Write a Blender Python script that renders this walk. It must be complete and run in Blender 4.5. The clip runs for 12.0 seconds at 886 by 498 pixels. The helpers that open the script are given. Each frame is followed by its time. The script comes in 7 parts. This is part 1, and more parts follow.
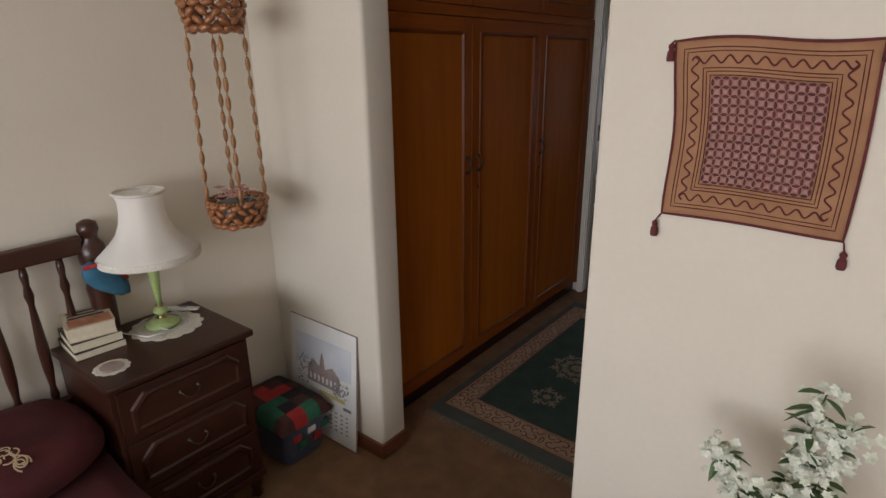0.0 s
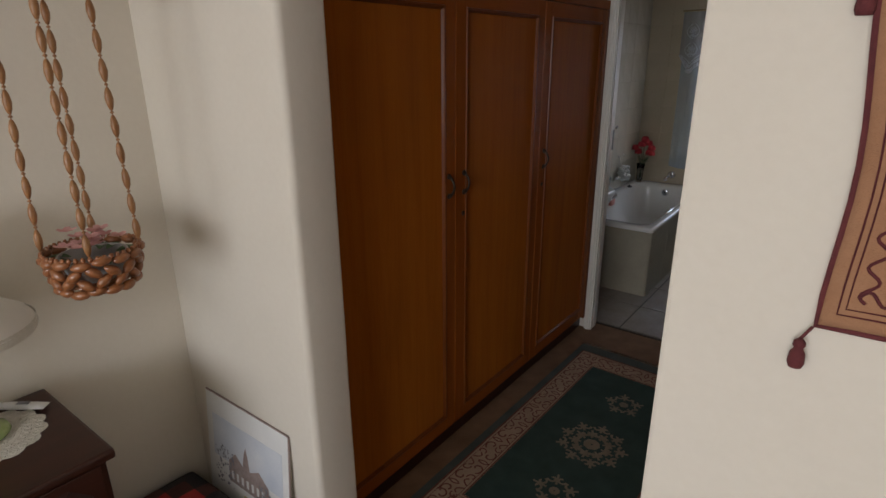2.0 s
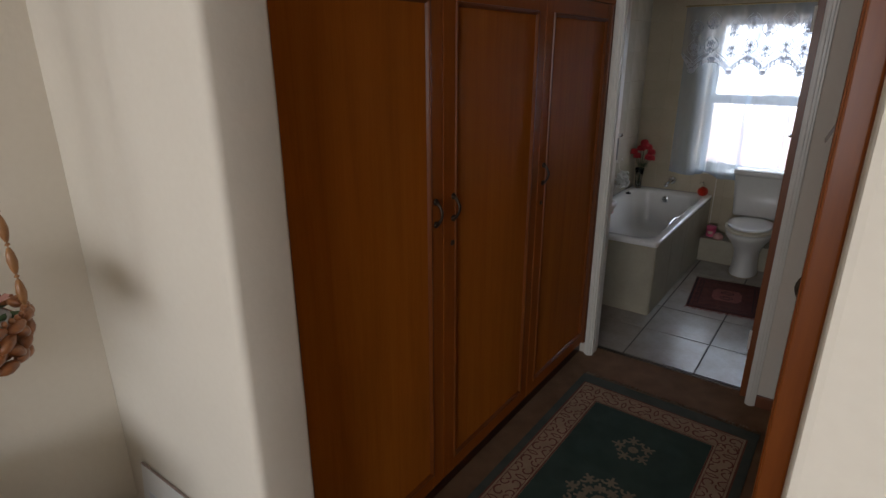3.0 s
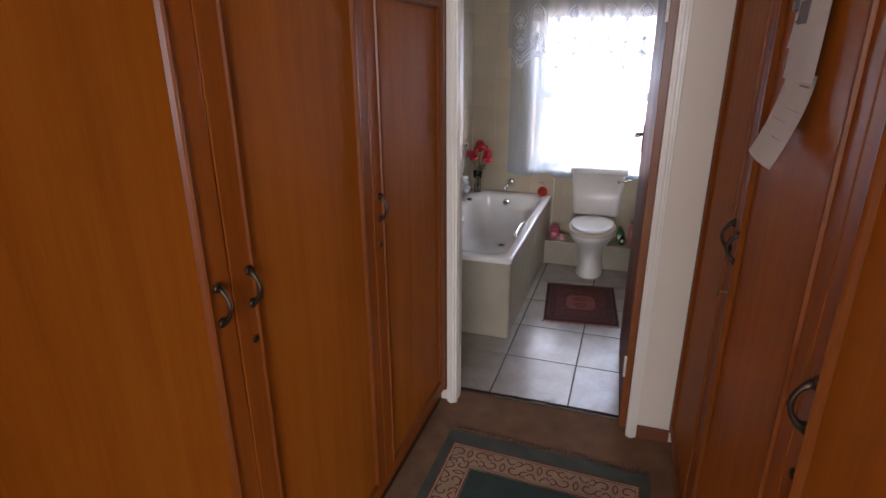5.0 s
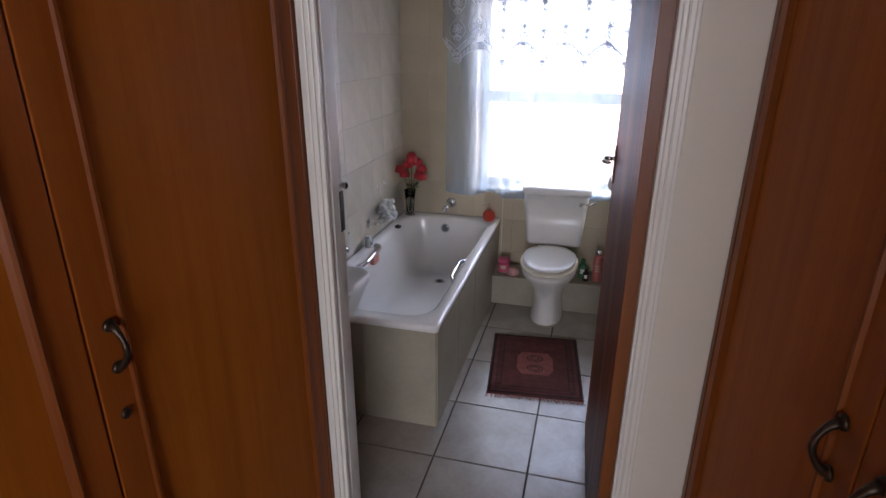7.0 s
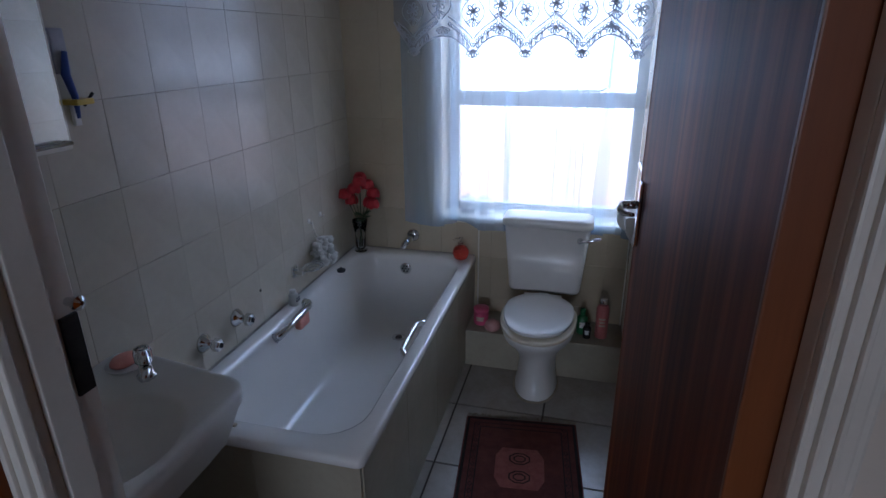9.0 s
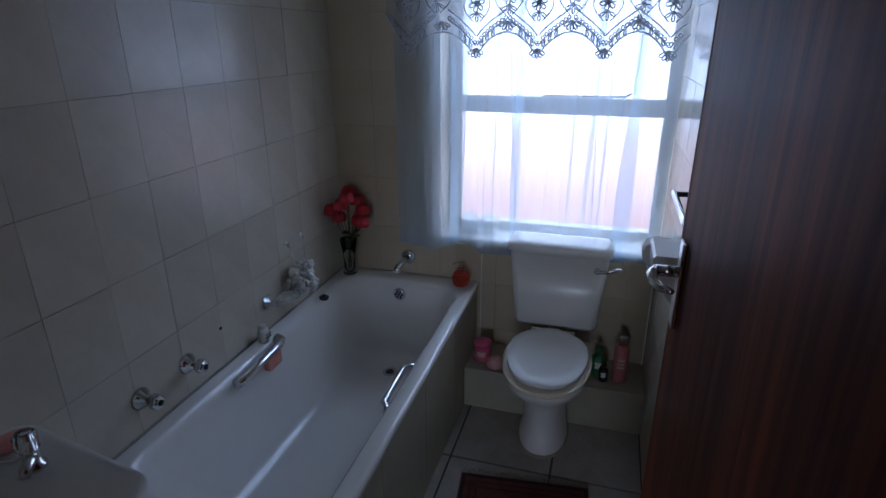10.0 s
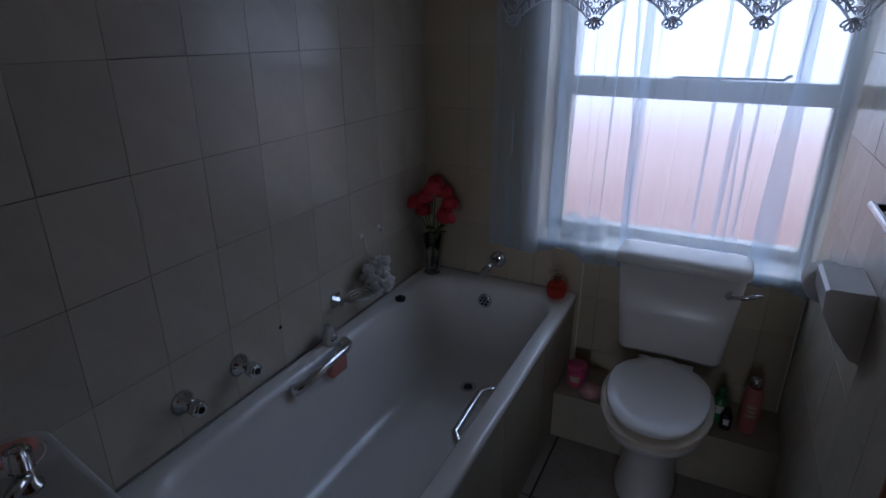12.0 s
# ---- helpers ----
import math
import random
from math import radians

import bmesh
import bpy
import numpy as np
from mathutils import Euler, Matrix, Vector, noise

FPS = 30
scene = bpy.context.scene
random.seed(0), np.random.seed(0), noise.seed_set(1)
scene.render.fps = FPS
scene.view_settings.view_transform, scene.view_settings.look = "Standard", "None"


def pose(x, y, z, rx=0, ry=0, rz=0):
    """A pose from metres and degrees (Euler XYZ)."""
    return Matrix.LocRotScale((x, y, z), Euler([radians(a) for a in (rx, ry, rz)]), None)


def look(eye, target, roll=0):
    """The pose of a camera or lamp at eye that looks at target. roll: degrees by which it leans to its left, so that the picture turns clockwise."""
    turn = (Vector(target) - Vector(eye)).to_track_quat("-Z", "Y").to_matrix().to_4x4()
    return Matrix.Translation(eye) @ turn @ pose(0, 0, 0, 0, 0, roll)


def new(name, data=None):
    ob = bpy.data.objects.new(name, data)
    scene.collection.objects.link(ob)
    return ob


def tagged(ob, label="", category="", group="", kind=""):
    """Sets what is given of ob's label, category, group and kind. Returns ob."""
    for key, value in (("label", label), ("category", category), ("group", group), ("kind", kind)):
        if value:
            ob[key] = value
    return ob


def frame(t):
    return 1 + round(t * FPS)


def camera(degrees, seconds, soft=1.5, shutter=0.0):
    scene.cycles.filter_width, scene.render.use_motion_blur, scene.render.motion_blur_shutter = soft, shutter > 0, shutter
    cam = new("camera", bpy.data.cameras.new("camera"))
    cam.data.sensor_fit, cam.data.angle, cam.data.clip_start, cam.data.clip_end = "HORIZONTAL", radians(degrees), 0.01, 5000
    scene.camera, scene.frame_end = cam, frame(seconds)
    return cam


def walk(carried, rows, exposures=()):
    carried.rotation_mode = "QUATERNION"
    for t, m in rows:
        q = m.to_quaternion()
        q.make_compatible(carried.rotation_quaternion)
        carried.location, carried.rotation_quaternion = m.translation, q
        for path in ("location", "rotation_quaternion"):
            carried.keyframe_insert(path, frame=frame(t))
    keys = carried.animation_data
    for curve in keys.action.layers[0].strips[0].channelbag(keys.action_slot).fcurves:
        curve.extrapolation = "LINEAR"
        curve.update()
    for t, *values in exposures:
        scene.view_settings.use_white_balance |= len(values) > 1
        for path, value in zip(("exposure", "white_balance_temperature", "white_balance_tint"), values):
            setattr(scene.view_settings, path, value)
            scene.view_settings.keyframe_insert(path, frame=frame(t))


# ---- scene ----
cam = camera(76.5, 12.0)
PATH = [
    (0, (1.628, -3.761, 1.695), (0.461, -2.269, 1.051), -0.6),
    (0.5, (1.544, -3.554, 1.674), (0.384, -2.055, 1.034), -0.4),
    (1, (1.457, -3.396, 1.655), (0.302, -1.894, 1.015), -0.4),
    (1.5, (1.33, -3.263, 1.663), (0.182, -1.755, 1.023), -0.4),
    (2, (1.234, -3.135, 1.642), (0.087, -1.629, 0.996), -0.3),
    (2.5, (1.099, -2.96, 1.642), (-0.04, -1.45, 0.992), -0.2),
    (3, (1.025, -2.846, 1.668), (-0.085, -1.32, 1.005), -0.1),
    (3.5, (0.917, -2.779, 1.683), (-0.064, -1.172, 1.011), 0.2),
    (3.7, (0.881, -2.743, 1.686), (-0.023, -1.092, 1.011), -0.1),
    (5.3, (0.697, -2.134, 1.659), (0.125, -0.342, 0.979), -0.2),
    (5.5, (0.679, -2.04, 1.665), (0.126, -0.244, 0.982), -0.2),
    (6, (0.678, -1.784, 1.64), (0.168, 0.023, 0.95), -0.3),
    (6.5, (0.699, -1.533, 1.642), (0.212, 0.28, 0.952), -0.1),
    (7, (0.692, -1.313, 1.638), (0.211, 0.497, 0.939), 0.2),
    (7.2, (0.671, -1.222, 1.626), (0.2, 0.594, 0.933), 0.2),
    (8.8, (0.69, -0.517, 1.554), (0.219, 1.3, 0.864), -0.8),
    (9, (0.656, -0.424, 1.569), (0.187, 1.39, 0.871), -0.4),
    (9.5, (0.652, -0.229, 1.568), (0.15, 1.574, 0.863), -0.3),
    (10, (0.65, -0.052, 1.57), (0.122, 1.743, 0.862), -0.1),
    (10.5, (0.658, 0.063, 1.564), (0.067, 1.838, 0.856), -0.2),
    (11, (0.601, 0.153, 1.544), (-0.08, 1.896, 0.838), -0.2),
    (11.5, (0.579, 0.211, 1.521), (-0.198, 1.912, 0.811), -0.1),
    (12, (0.566, 0.232, 1.49), (-0.271, 1.896, 0.761), 0.1),
]
EXPOSURES = [(0.0, 0.0, 6600, 17), (3.0, 0.05, 6500, 15), (3.7, 0.3, 6500, 16), (5.3, 1.45, 6650, 25), (7.0, 1.15, 6250, 23), (9.0, 0.15, 5300, 18), (10.0, -0.26, 5250, 17), (12.0, -1.02, 5450, 20)]
walk(cam, [(t, look(eye, target, roll)) for t, eye, target, roll in PATH], EXPOSURES)

# ---- world and lights ----
world = bpy.data.worlds.new("sky")
scene.world = world
world.use_nodes = True
wn = world.node_tree
sky = wn.nodes.new("ShaderNodeTexSky")
sky.sky_type, sky.sun_disc = "NISHITA", False
sky.sun_elevation, sky.sun_rotation = radians(45), radians(278)
wn.links.new(sky.outputs[0], wn.nodes["Background"].inputs[0])
wn.nodes["Background"].inputs[1].default_value = 0.1
sun = new("sun", bpy.data.lights.new("sun", "SUN"))
sun.data.energy, sun.data.angle, sun.data.color = 2.5, radians(0.6), (1.0, 0.95, 0.88)
sun.matrix_world = look((-30, 4, 30), (0, 0, 0))


def window_light(name, size_x, size_y, place, target, power, colour):
    la = bpy.data.lights.new(name, "AREA")
    la.shape, la.size, la.size_y, la.energy, la.color = "RECTANGLE", size_x, size_y, power, colour
    ob = new(name, la)
    ob.matrix_world = look(place, target)
    return ob


# daylight standing in the bedroom's window opening, behind the start of the walk
window_light("bedroom_daylight", 2.9, 1.15, (1.28, -6.37, 1.45), (1.28, 0, 1.45), 85.0, (0.89, 0.95, 1.0))
BACKDROP_POWER = 4.2
# unseen lamp added outside the bathroom window, for open sky above the garden wall
window_light("bathroom_sky_fill", 1.5, 1.2, (1.15, 3.55, 2.35), (-0.20, 1.15, 0.80), 17.0, (0.50, 0.70, 1.0))


# ---- materials ----
def nodes_of(name):
    m = bpy.data.materials.new(name)
    m.use_nodes = True
    nt = m.node_tree
    return m, nt, nt.nodes["Principled BSDF"]


def add(nt, kind, **inputs):
    n = nt.nodes.new(kind)
    for key, value in inputs.items():
        n.inputs[key.replace("_", " ")].default_value = value
    return n


def ramp(nt, fac, stops):
    r = nt.nodes.new("ShaderNodeValToRGB")
    el = r.color_ramp.elements
    while len(el) < len(stops):
        el.new(0.5)
    for e, (p, c) in zip(el, stops):
        e.position, e.color = p, (*c, 1)
    nt.links.new(fac, r.inputs[0])
    return r.outputs[0]


def mixc(nt, fac, a, b, blend="MIX"):
    n = nt.nodes.new("ShaderNodeMix")
    n.data_type, n.blend_type = "RGBA", blend
    for idx, v in ((0, fac), (6, a), (7, b)):
        if isinstance(v, bpy.types.NodeSocket):
            nt.links.new(v, n.inputs[idx])
        elif idx == 0:
            n.inputs[0].default_value = v
        else:
            n.inputs[idx].default_value = (*v, 1)
    return n.outputs[2]


def coords(nt, scale=(1, 1, 1)):
    tc = nt.nodes.new("ShaderNodeTexCoord")
    mp = nt.nodes.new("ShaderNodeMapping")
    mp.inputs["Scale"].default_value = scale
    nt.links.new(tc.outputs["Object"], mp.inputs[0])
    return mp.outputs[0]


def noise_tex(nt, vec, scale, detail=4.0, rough=0.55, distortion=0.0):
    n = add(nt, "ShaderNodeTexNoise", Scale=scale, Detail=detail, Roughness=rough, Distortion=distortion)
    nt.links.new(vec, n.inputs["Vector"])
    return n.outputs["Fac"]


def bumped(nt, p, height, strength, distance=0.002):
    b = add(nt, "ShaderNodeBump", Strength=strength, Distance=distance)
    nt.links.new(height, b.inputs["Height"])
    nt.links.new(b.outputs[0], p.inputs["Normal"])


def surface(name, low, high, rough, scale=6.0, fine=90.0, bump=0.15, metal=0.0, spread=0.08, coat=0.0, per_object=0.0):
    """A plain surface: two scales of variation in colour and gloss, fine relief."""
    m, nt, p = nodes_of(name)
    v = coords(nt)
    big, small = noise_tex(nt, v, scale, 5), noise_tex(nt, v, fine, 3)
    c = ramp(nt, big, [(0.3, low), (0.7, high)])
    c = mixc(nt, 0.25, c, ramp(nt, small, [(0.3, low), (0.7, high)]))
    if per_object:
        oi = nt.nodes.new("ShaderNodeObjectInfo")
        c = mixc(nt, 1.0, c, ramp(nt, oi.outputs["Random"], [(0, (1 - per_object,) * 3), (1, (1, 1, 1))]), "MULTIPLY")
    nt.links.new(c, p.inputs["Base Color"])
    r = add(nt, "ShaderNodeMapRange")
    r.inputs["To Min"].default_value, r.inputs["To Max"].default_value = max(0.02, rough - spread), rough + spread
    nt.links.new(noise_tex(nt, v, scale * 3), r.inputs["Value"])
    nt.links.new(r.outputs[0], p.inputs["Roughness"])
    p.inputs["Metallic"].default_value = metal
    p.inputs["Coat Weight"].default_value = coat
    p.inputs["Coat Roughness"].default_value = 0.12
    if bump:
        bumped(nt, p, small, bump)
    return m


def timber(name, dark, mid, light, rough, axis="z", grain=26.0, coat=0.12, streak=0.5, spec=0.4, spread=0.22):
    """Varnished wood with its grain along one axis."""
    m, nt, p = nodes_of(name)
    long = 0.045
    sc = {"z": (1, 1, long), "y": (1, long, 1), "x": (long, 1, 1)}[axis]
    v = coords(nt, sc)
    g = noise_tex(nt, v, grain, 8, 0.62, 0.6)
    fine = noise_tex(nt, v, grain * 9, 4, 0.6)
    broad = noise_tex(nt, coords(nt, tuple(s ** 0.5 for s in sc)), 3.2, 3)
    c = ramp(nt, g, [(0.5 - spread, dark), (0.5, mid), (0.52 + spread, light)])
    c = mixc(nt, 0.22, c, ramp(nt, fine, [(0.35, dark), (0.65, light)]))
    c = mixc(nt, streak, c, ramp(nt, broad, [(0.3, tuple(x * 0.78 for x in mid)), (0.7, tuple(min(1, x * 1.15) for x in mid))]))
    nt.links.new(c, p.inputs["Base Color"])
    r = add(nt, "ShaderNodeMapRange")
    r.inputs["To Min"].default_value, r.inputs["To Max"].default_value = rough - 0.06, rough + 0.1
    nt.links.new(broad, r.inputs["Value"])
    nt.links.new(r.outputs[0], p.inputs["Roughness"])
    p.inputs["Coat Weight"].default_value, p.inputs["Coat Roughness"].default_value = coat, 0.2
    p.inputs["Specular IOR Level"].default_value = spec
    bumped(nt, p, fine, 0.08, 0.001)
    return m


PLASTER = surface("cream_plaster", (0.67, 0.608, 0.505), (0.73, 0.670, 0.568), 0.85, 1.6, 60, 0.25)
BATH_PLASTER = surface("white_ceiling_paint", (0.74, 0.72, 0.66), (0.80, 0.78, 0.72), 0.8, 2, 60, 0.2)
CARPET = surface("brown_carpet", (0.165, 0.086, 0.042), (0.275, 0.152, 0.078), 0.95, 9, 420, 1.0)
DOOR_WOOD = timber("orange_veneer", (0.275, 0.070, 0.008), (0.425, 0.124, 0.012), (0.53, 0.176, 0.021), 0.48, coat=0.02, spec=0.06)
FRAME_WOOD = timber("stained_frame_wood", (0.21, 0.049, 0.007), (0.33, 0.087, 0.011), (0.42, 0.128, 0.018), 0.42, coat=0.05, spec=0.10)
BEAD_WOOD = timber("dark_moulding_wood", (0.11, 0.026, 0.005), (0.19, 0.049, 0.008), (0.27, 0.080, 0.013), 0.36, coat=0.1, spec=0.2)
FRAME_WOOD_H = timber("stained_rail_wood", (0.21, 0.049, 0.007), (0.33, 0.087, 0.011), (0.42, 0.128, 0.018), 0.42, "y", coat=0.05, spec=0.10)
MAHOGANY = timber("striped_mahogany", (0.055, 0.010, 0.005), (0.14, 0.030, 0.011), (0.44, 0.132, 0.038), 0.48, "z", 5.2, 0.0, 0.0, 0.1, 0.12)
LIPPING = timber("door_edge_lipping", (0.13, 0.034, 0.009), (0.20, 0.060, 0.014), (0.27, 0.092, 0.024), 0.4)
DARK_WOOD = timber("dark_stained_wood", (0.020, 0.006, 0.004), (0.044, 0.013, 0.008), (0.074, 0.024, 0.013), 0.34, "y", 22, 0.12)
DARK_WOOD_V = timber("dark_turned_wood", (0.020, 0.006, 0.004), (0.046, 0.014, 0.008), (0.080, 0.026, 0.014), 0.3, "z", 22, 0.12)
SKIRT_WOOD = timber("skirting_wood", (0.12, 0.04, 0.02), (0.19, 0.065, 0.03), (0.24, 0.09, 0.04), 0.4, "x")
WHITE_PAINT = surface("gloss_white_paint", (0.70, 0.67, 0.58), (0.80, 0.77, 0.69), 0.32, 5, 120, 0.15)
TILE = surface("cream_wall_tile", (0.54, 0.485, 0.385), (0.64, 0.585, 0.475), 0.2, 3.5, 40, 0.05, spread=0.06, per_object=0.09)
TILE_BEIGE = surface("beige_wall_tile", (0.50, 0.42, 0.29), (0.58, 0.50, 0.36), 0.25, 3.5, 40, 0.05, spread=0.06, per_object=0.07)
GROUT = surface("grey_grout", (0.28, 0.25, 0.21), (0.60, 0.56, 0.48), 0.9, 8, 200, 0.4)
FLOOR_TILE = surface("pale_floor_tile", (0.31, 0.268, 0.230), (0.43, 0.385, 0.340), 0.2, 7, 60, 0.08, per_object=0.08)
FLOOR_GROUT = surface("dark_floor_grout", (0.045, 0.035, 0.03), (0.09, 0.075, 0.06), 0.95, 10, 200, 0.4)
PANEL_TILE = surface("bath_panel_tile", (0.34, 0.30, 0.22), (0.44, 0.40, 0.30), 0.5, 4, 50, 0.0, per_object=0.05)
ENAMEL = surface("white_enamel", (0.78, 0.76, 0.72), (0.83, 0.81, 0.77), 0.14, 3, 30, 0.0, spread=0.04, coat=0.4)
CERAMIC = surface("white_ceramic", (0.72, 0.70, 0.66), (0.79, 0.77, 0.73), 0.3, 4, 30, 0.0, spread=0.05, coat=0.15)
SEAT_PLASTIC = surface("seat_plastic", (0.78, 0.77, 0.75), (0.82, 0.81, 0.79), 0.22, 4, 60, 0.02)
CREAM_PLASTIC = surface("aged_seat_ring", (0.66, 0.58, 0.44), (0.72, 0.65, 0.52), 0.3, 4, 60, 0.02)
CHROME = surface("chrome", (0.62, 0.63, 0.64), (0.76, 0.77, 0.78), 0.10, 12, 90, 0.0, metal=1.0, spread=0.05)
BRONZE = surface("dark_bronze", (0.05, 0.036, 0.026), (0.10, 0.072, 0.05), 0.45, 30, 200, 0.2, metal=0.9)
BRASS = surface("aged_brass", (0.26, 0.19, 0.09), (0.45, 0.34, 0.17), 0.35, 30, 200, 0.1, metal=1.0)
STEEL_DARK = surface("dark_strike_metal", (0.02, 0.02, 0.02), (0.05, 0.045, 0.04), 0.45, 30, 200, 0.1, metal=0.6)
RUG_GREEN = surface("dark_green_pile", (0.020, 0.046, 0.036), (0.044, 0.082, 0.066), 0.95, 11, 500, 1.0)
RUG_EDGE = surface("grey_green_pile", (0.055, 0.07, 0.058), (0.095, 0.11, 0.09), 0.95, 11, 500, 1.0)
RUG_BEIGE = surface("beige_pile", (0.34, 0.23, 0.145), (0.48, 0.35, 0.23), 0.95, 13, 500, 1.0)
RUG_FADED = surface("faded_beige_pile", (0.19, 0.15, 0.10), (0.29, 0.24, 0.165), 0.95, 13, 500, 1.0)
RUG_RUST = surface("rust_pile", (0.14, 0.042, 0.028), (0.23, 0.08, 0.05), 0.95, 30, 500, 0.8)
RUG_FRINGE = surface("rug_fringe", (0.20, 0.15, 0.10), (0.33, 0.26, 0.18), 0.95, 30, 300, 0.6)
MAT_RED = surface("maroon_wool", (0.075, 0.018, 0.014), (0.15, 0.038, 0.028), 0.95, 24, 400, 1.0)
MAT_PINK = surface("rose_wool", (0.22, 0.06, 0.05), (0.33, 0.11, 0.085), 0.95, 40, 400, 1.0)
MAT_DARK = surface("near_black_wool", (0.016, 0.008, 0.009), (0.035, 0.018, 0.016), 0.95, 40, 400, 1.0)
CLOTH_TAN = surface("tan_cotton", (0.31, 0.145, 0.07), (0.40, 0.205, 0.105), 0.9, 14, 500, 0.8)
CLOTH_PINK = surface("dusty_pink_cotton", (0.34, 0.165, 0.145), (0.45, 0.245, 0.215), 0.9, 20, 500, 0.8)
CLOTH_RED = surface("maroon_thread", (0.085, 0.016, 0.018), (0.15, 0.03, 0.03), 0.9, 30, 400, 0.6)
CLOTH_CREAM = surface("cream_thread", (0.5, 0.37, 0.28), (0.6, 0.46, 0.36), 0.9, 30, 400, 0.5)
MAROON = surface("maroon_bedspread", (0.046, 0.004, 0.005), (0.080, 0.008, 0.010), 0.9, 7, 300, 0.7)
GOLD_CLOTH = surface("gold_paisley_cloth", (0.35, 0.24, 0.13), (0.52, 0.39, 0.25), 0.8, 12, 300, 0.6)
BEAD = surface("brown_bead", (0.20, 0.065, 0.02), (0.36, 0.14, 0.05), 0.33, 40, 200, 0.1, coat=0.3)
BEAD_STRING = surface("wooden_string_bead", (0.24, 0.10, 0.035), (0.38, 0.19, 0.075), 0.4, 30, 200, 0.1)
PINK_PETAL = surface("pink_petal", (0.55, 0.25, 0.24), (0.72, 0.42, 0.38), 0.7, 40, 200, 0.2)
RED_PETAL = surface("red_petal", (0.42, 0.012, 0.022), (0.62, 0.04, 0.05), 0.6, 40, 200, 0.2)
WHITE_PETAL = surface("white_petal", (0.55, 0.58, 0.44), (0.76, 0.77, 0.68), 0.7, 60, 300, 0.3)
LEAF = surface("leaf_green", (0.035, 0.075, 0.022), (0.075, 0.13, 0.04), 0.55, 40, 200, 0.3)
STEM = surface("stem_green", (0.05, 0.08, 0.03), (0.09, 0.12, 0.05), 0.6, 40, 200, 0.2)
ONYX = surface("green_onyx", (0.25, 0.36, 0.11), (0.45, 0.54, 0.25), 0.2, 24, 90, 0.0, coat=0.4)
LACE_WHITE = surface("white_crochet", (0.66, 0.62, 0.53), (0.78, 0.74, 0.66), 0.9, 60, 700, 0.8)
PAPER = surface("white_paper", (0.68, 0.67, 0.64), (0.77, 0.76, 0.73), 0.8, 8, 200, 0.05)
PAPER_BLUE = surface("pale_sky_wash", (0.50, 0.54, 0.60), (0.68, 0.69, 0.70), 0.8, 6, 200, 0.05)
INK = surface("grey_ink", (0.16, 0.16, 0.18), (0.30, 0.30, 0.32), 0.8, 30, 200, 0.0)
INK_BROWN = surface("sepia_ink", (0.24, 0.17, 0.15), (0.42, 0.34, 0.31), 0.8, 30, 200, 0.0)
INK_YELLOW = surface("ochre_ink", (0.5, 0.42, 0.15), (0.6, 0.5, 0.22), 0.8, 30, 200, 0.0)
PAGE = surface("page_block", (0.55, 0.48, 0.34), (0.68, 0.61, 0.46), 0.85, 50, 500, 0.4)
COVER_BLACK = surface("black_book_cover", (0.02, 0.018, 0.018), (0.04, 0.035, 0.033), 0.4, 20, 200, 0.05)
COVER_ART = surface("printed_book_cover", (0.30, 0.09, 0.04), (0.58, 0.28, 0.16), 0.4, 22, 90, 0.0)
COVER_CREAM = surface("cream_book_cover", (0.5, 0.42, 0.30), (0.62, 0.54, 0.40), 0.45, 20, 90, 0.0)
PLASTIC_BLUE = surface("blue_plastic_tub", (0.10, 0.16, 0.30), (0.17, 0.25, 0.42), 0.35, 8, 90, 0.05)
WOOL_RED = surface("red_wool", (0.30, 0.015, 0.015), (0.45, 0.04, 0.035), 0.95, 20, 300, 1.0)
WOOL_GREEN = surface("green_wool", (0.012, 0.09, 0.055), (0.03, 0.15, 0.09), 0.95, 20, 300, 1.0)
WOOL_BLACK = surface("charcoal_wool", (0.013, 0.011, 0.012), (0.03, 0.025, 0.026), 0.95, 20, 300, 1.0)
WOOL_BROWN = surface("brown_wool", (0.05, 0.018, 0.014), (0.09, 0.03, 0.024), 0.95, 20, 300, 1.0)
TEAL_CLOTH = surface("teal_cloth", (0.02, 0.10, 0.17), (0.04, 0.17, 0.26), 0.85, 20, 300, 0.7)
SOAP_PINK = surface("coral_soap", (0.62, 0.22, 0.17), (0.74, 0.33, 0.26), 0.45, 20, 200, 0.1)
PINK_PLASTIC = surface("pink_plastic", (0.55, 0.07, 0.16), (0.68, 0.13, 0.24), 0.35, 12, 90, 0.02)
PINK_CAN = surface("salmon_can", (0.5, 0.14, 0.14), (0.62, 0.22, 0.2), 0.35, 12, 90, 0.02)
GREEN_CAN = surface("green_can", (0.02, 0.13, 0.04), (0.05, 0.22, 0.08), 0.35, 12, 90, 0.02)
YELLOW_PLASTIC = surface("yellow_plastic", (0.6, 0.42, 0.06), (0.72, 0.52, 0.12), 0.35, 12, 90, 0.02)
BLUE_PLASTIC = surface("blue_plastic", (0.03, 0.06, 0.3), (0.05, 0.1, 0.42), 0.35, 12, 90, 0.02)
RUBBER = surface("black_rubber", (0.012, 0.012, 0.012), (0.025, 0.025, 0.025), 0.6, 20, 90, 0.1)
CERAMIC_VASE = surface("stoneware", (0.30, 0.24, 0.18), (0.42, 0.35, 0.27), 0.5, 10, 90, 0.2)
GARDEN = surface("garden_ground", (0.10, 0.09, 0.05), (0.2, 0.17, 0.09), 0.95, 2, 40, 0.5)


def clear(name, colour, rough, transmission=1.0):
    m, nt, p = nodes_of(name)
    p.inputs["Base Color"].default_value = (*colour, 1)
    p.inputs["Roughness"].default_value = rough
    p.inputs["Transmission Weight"].default_value = transmission
    p.inputs["IOR"].default_value = 1.45
    return m


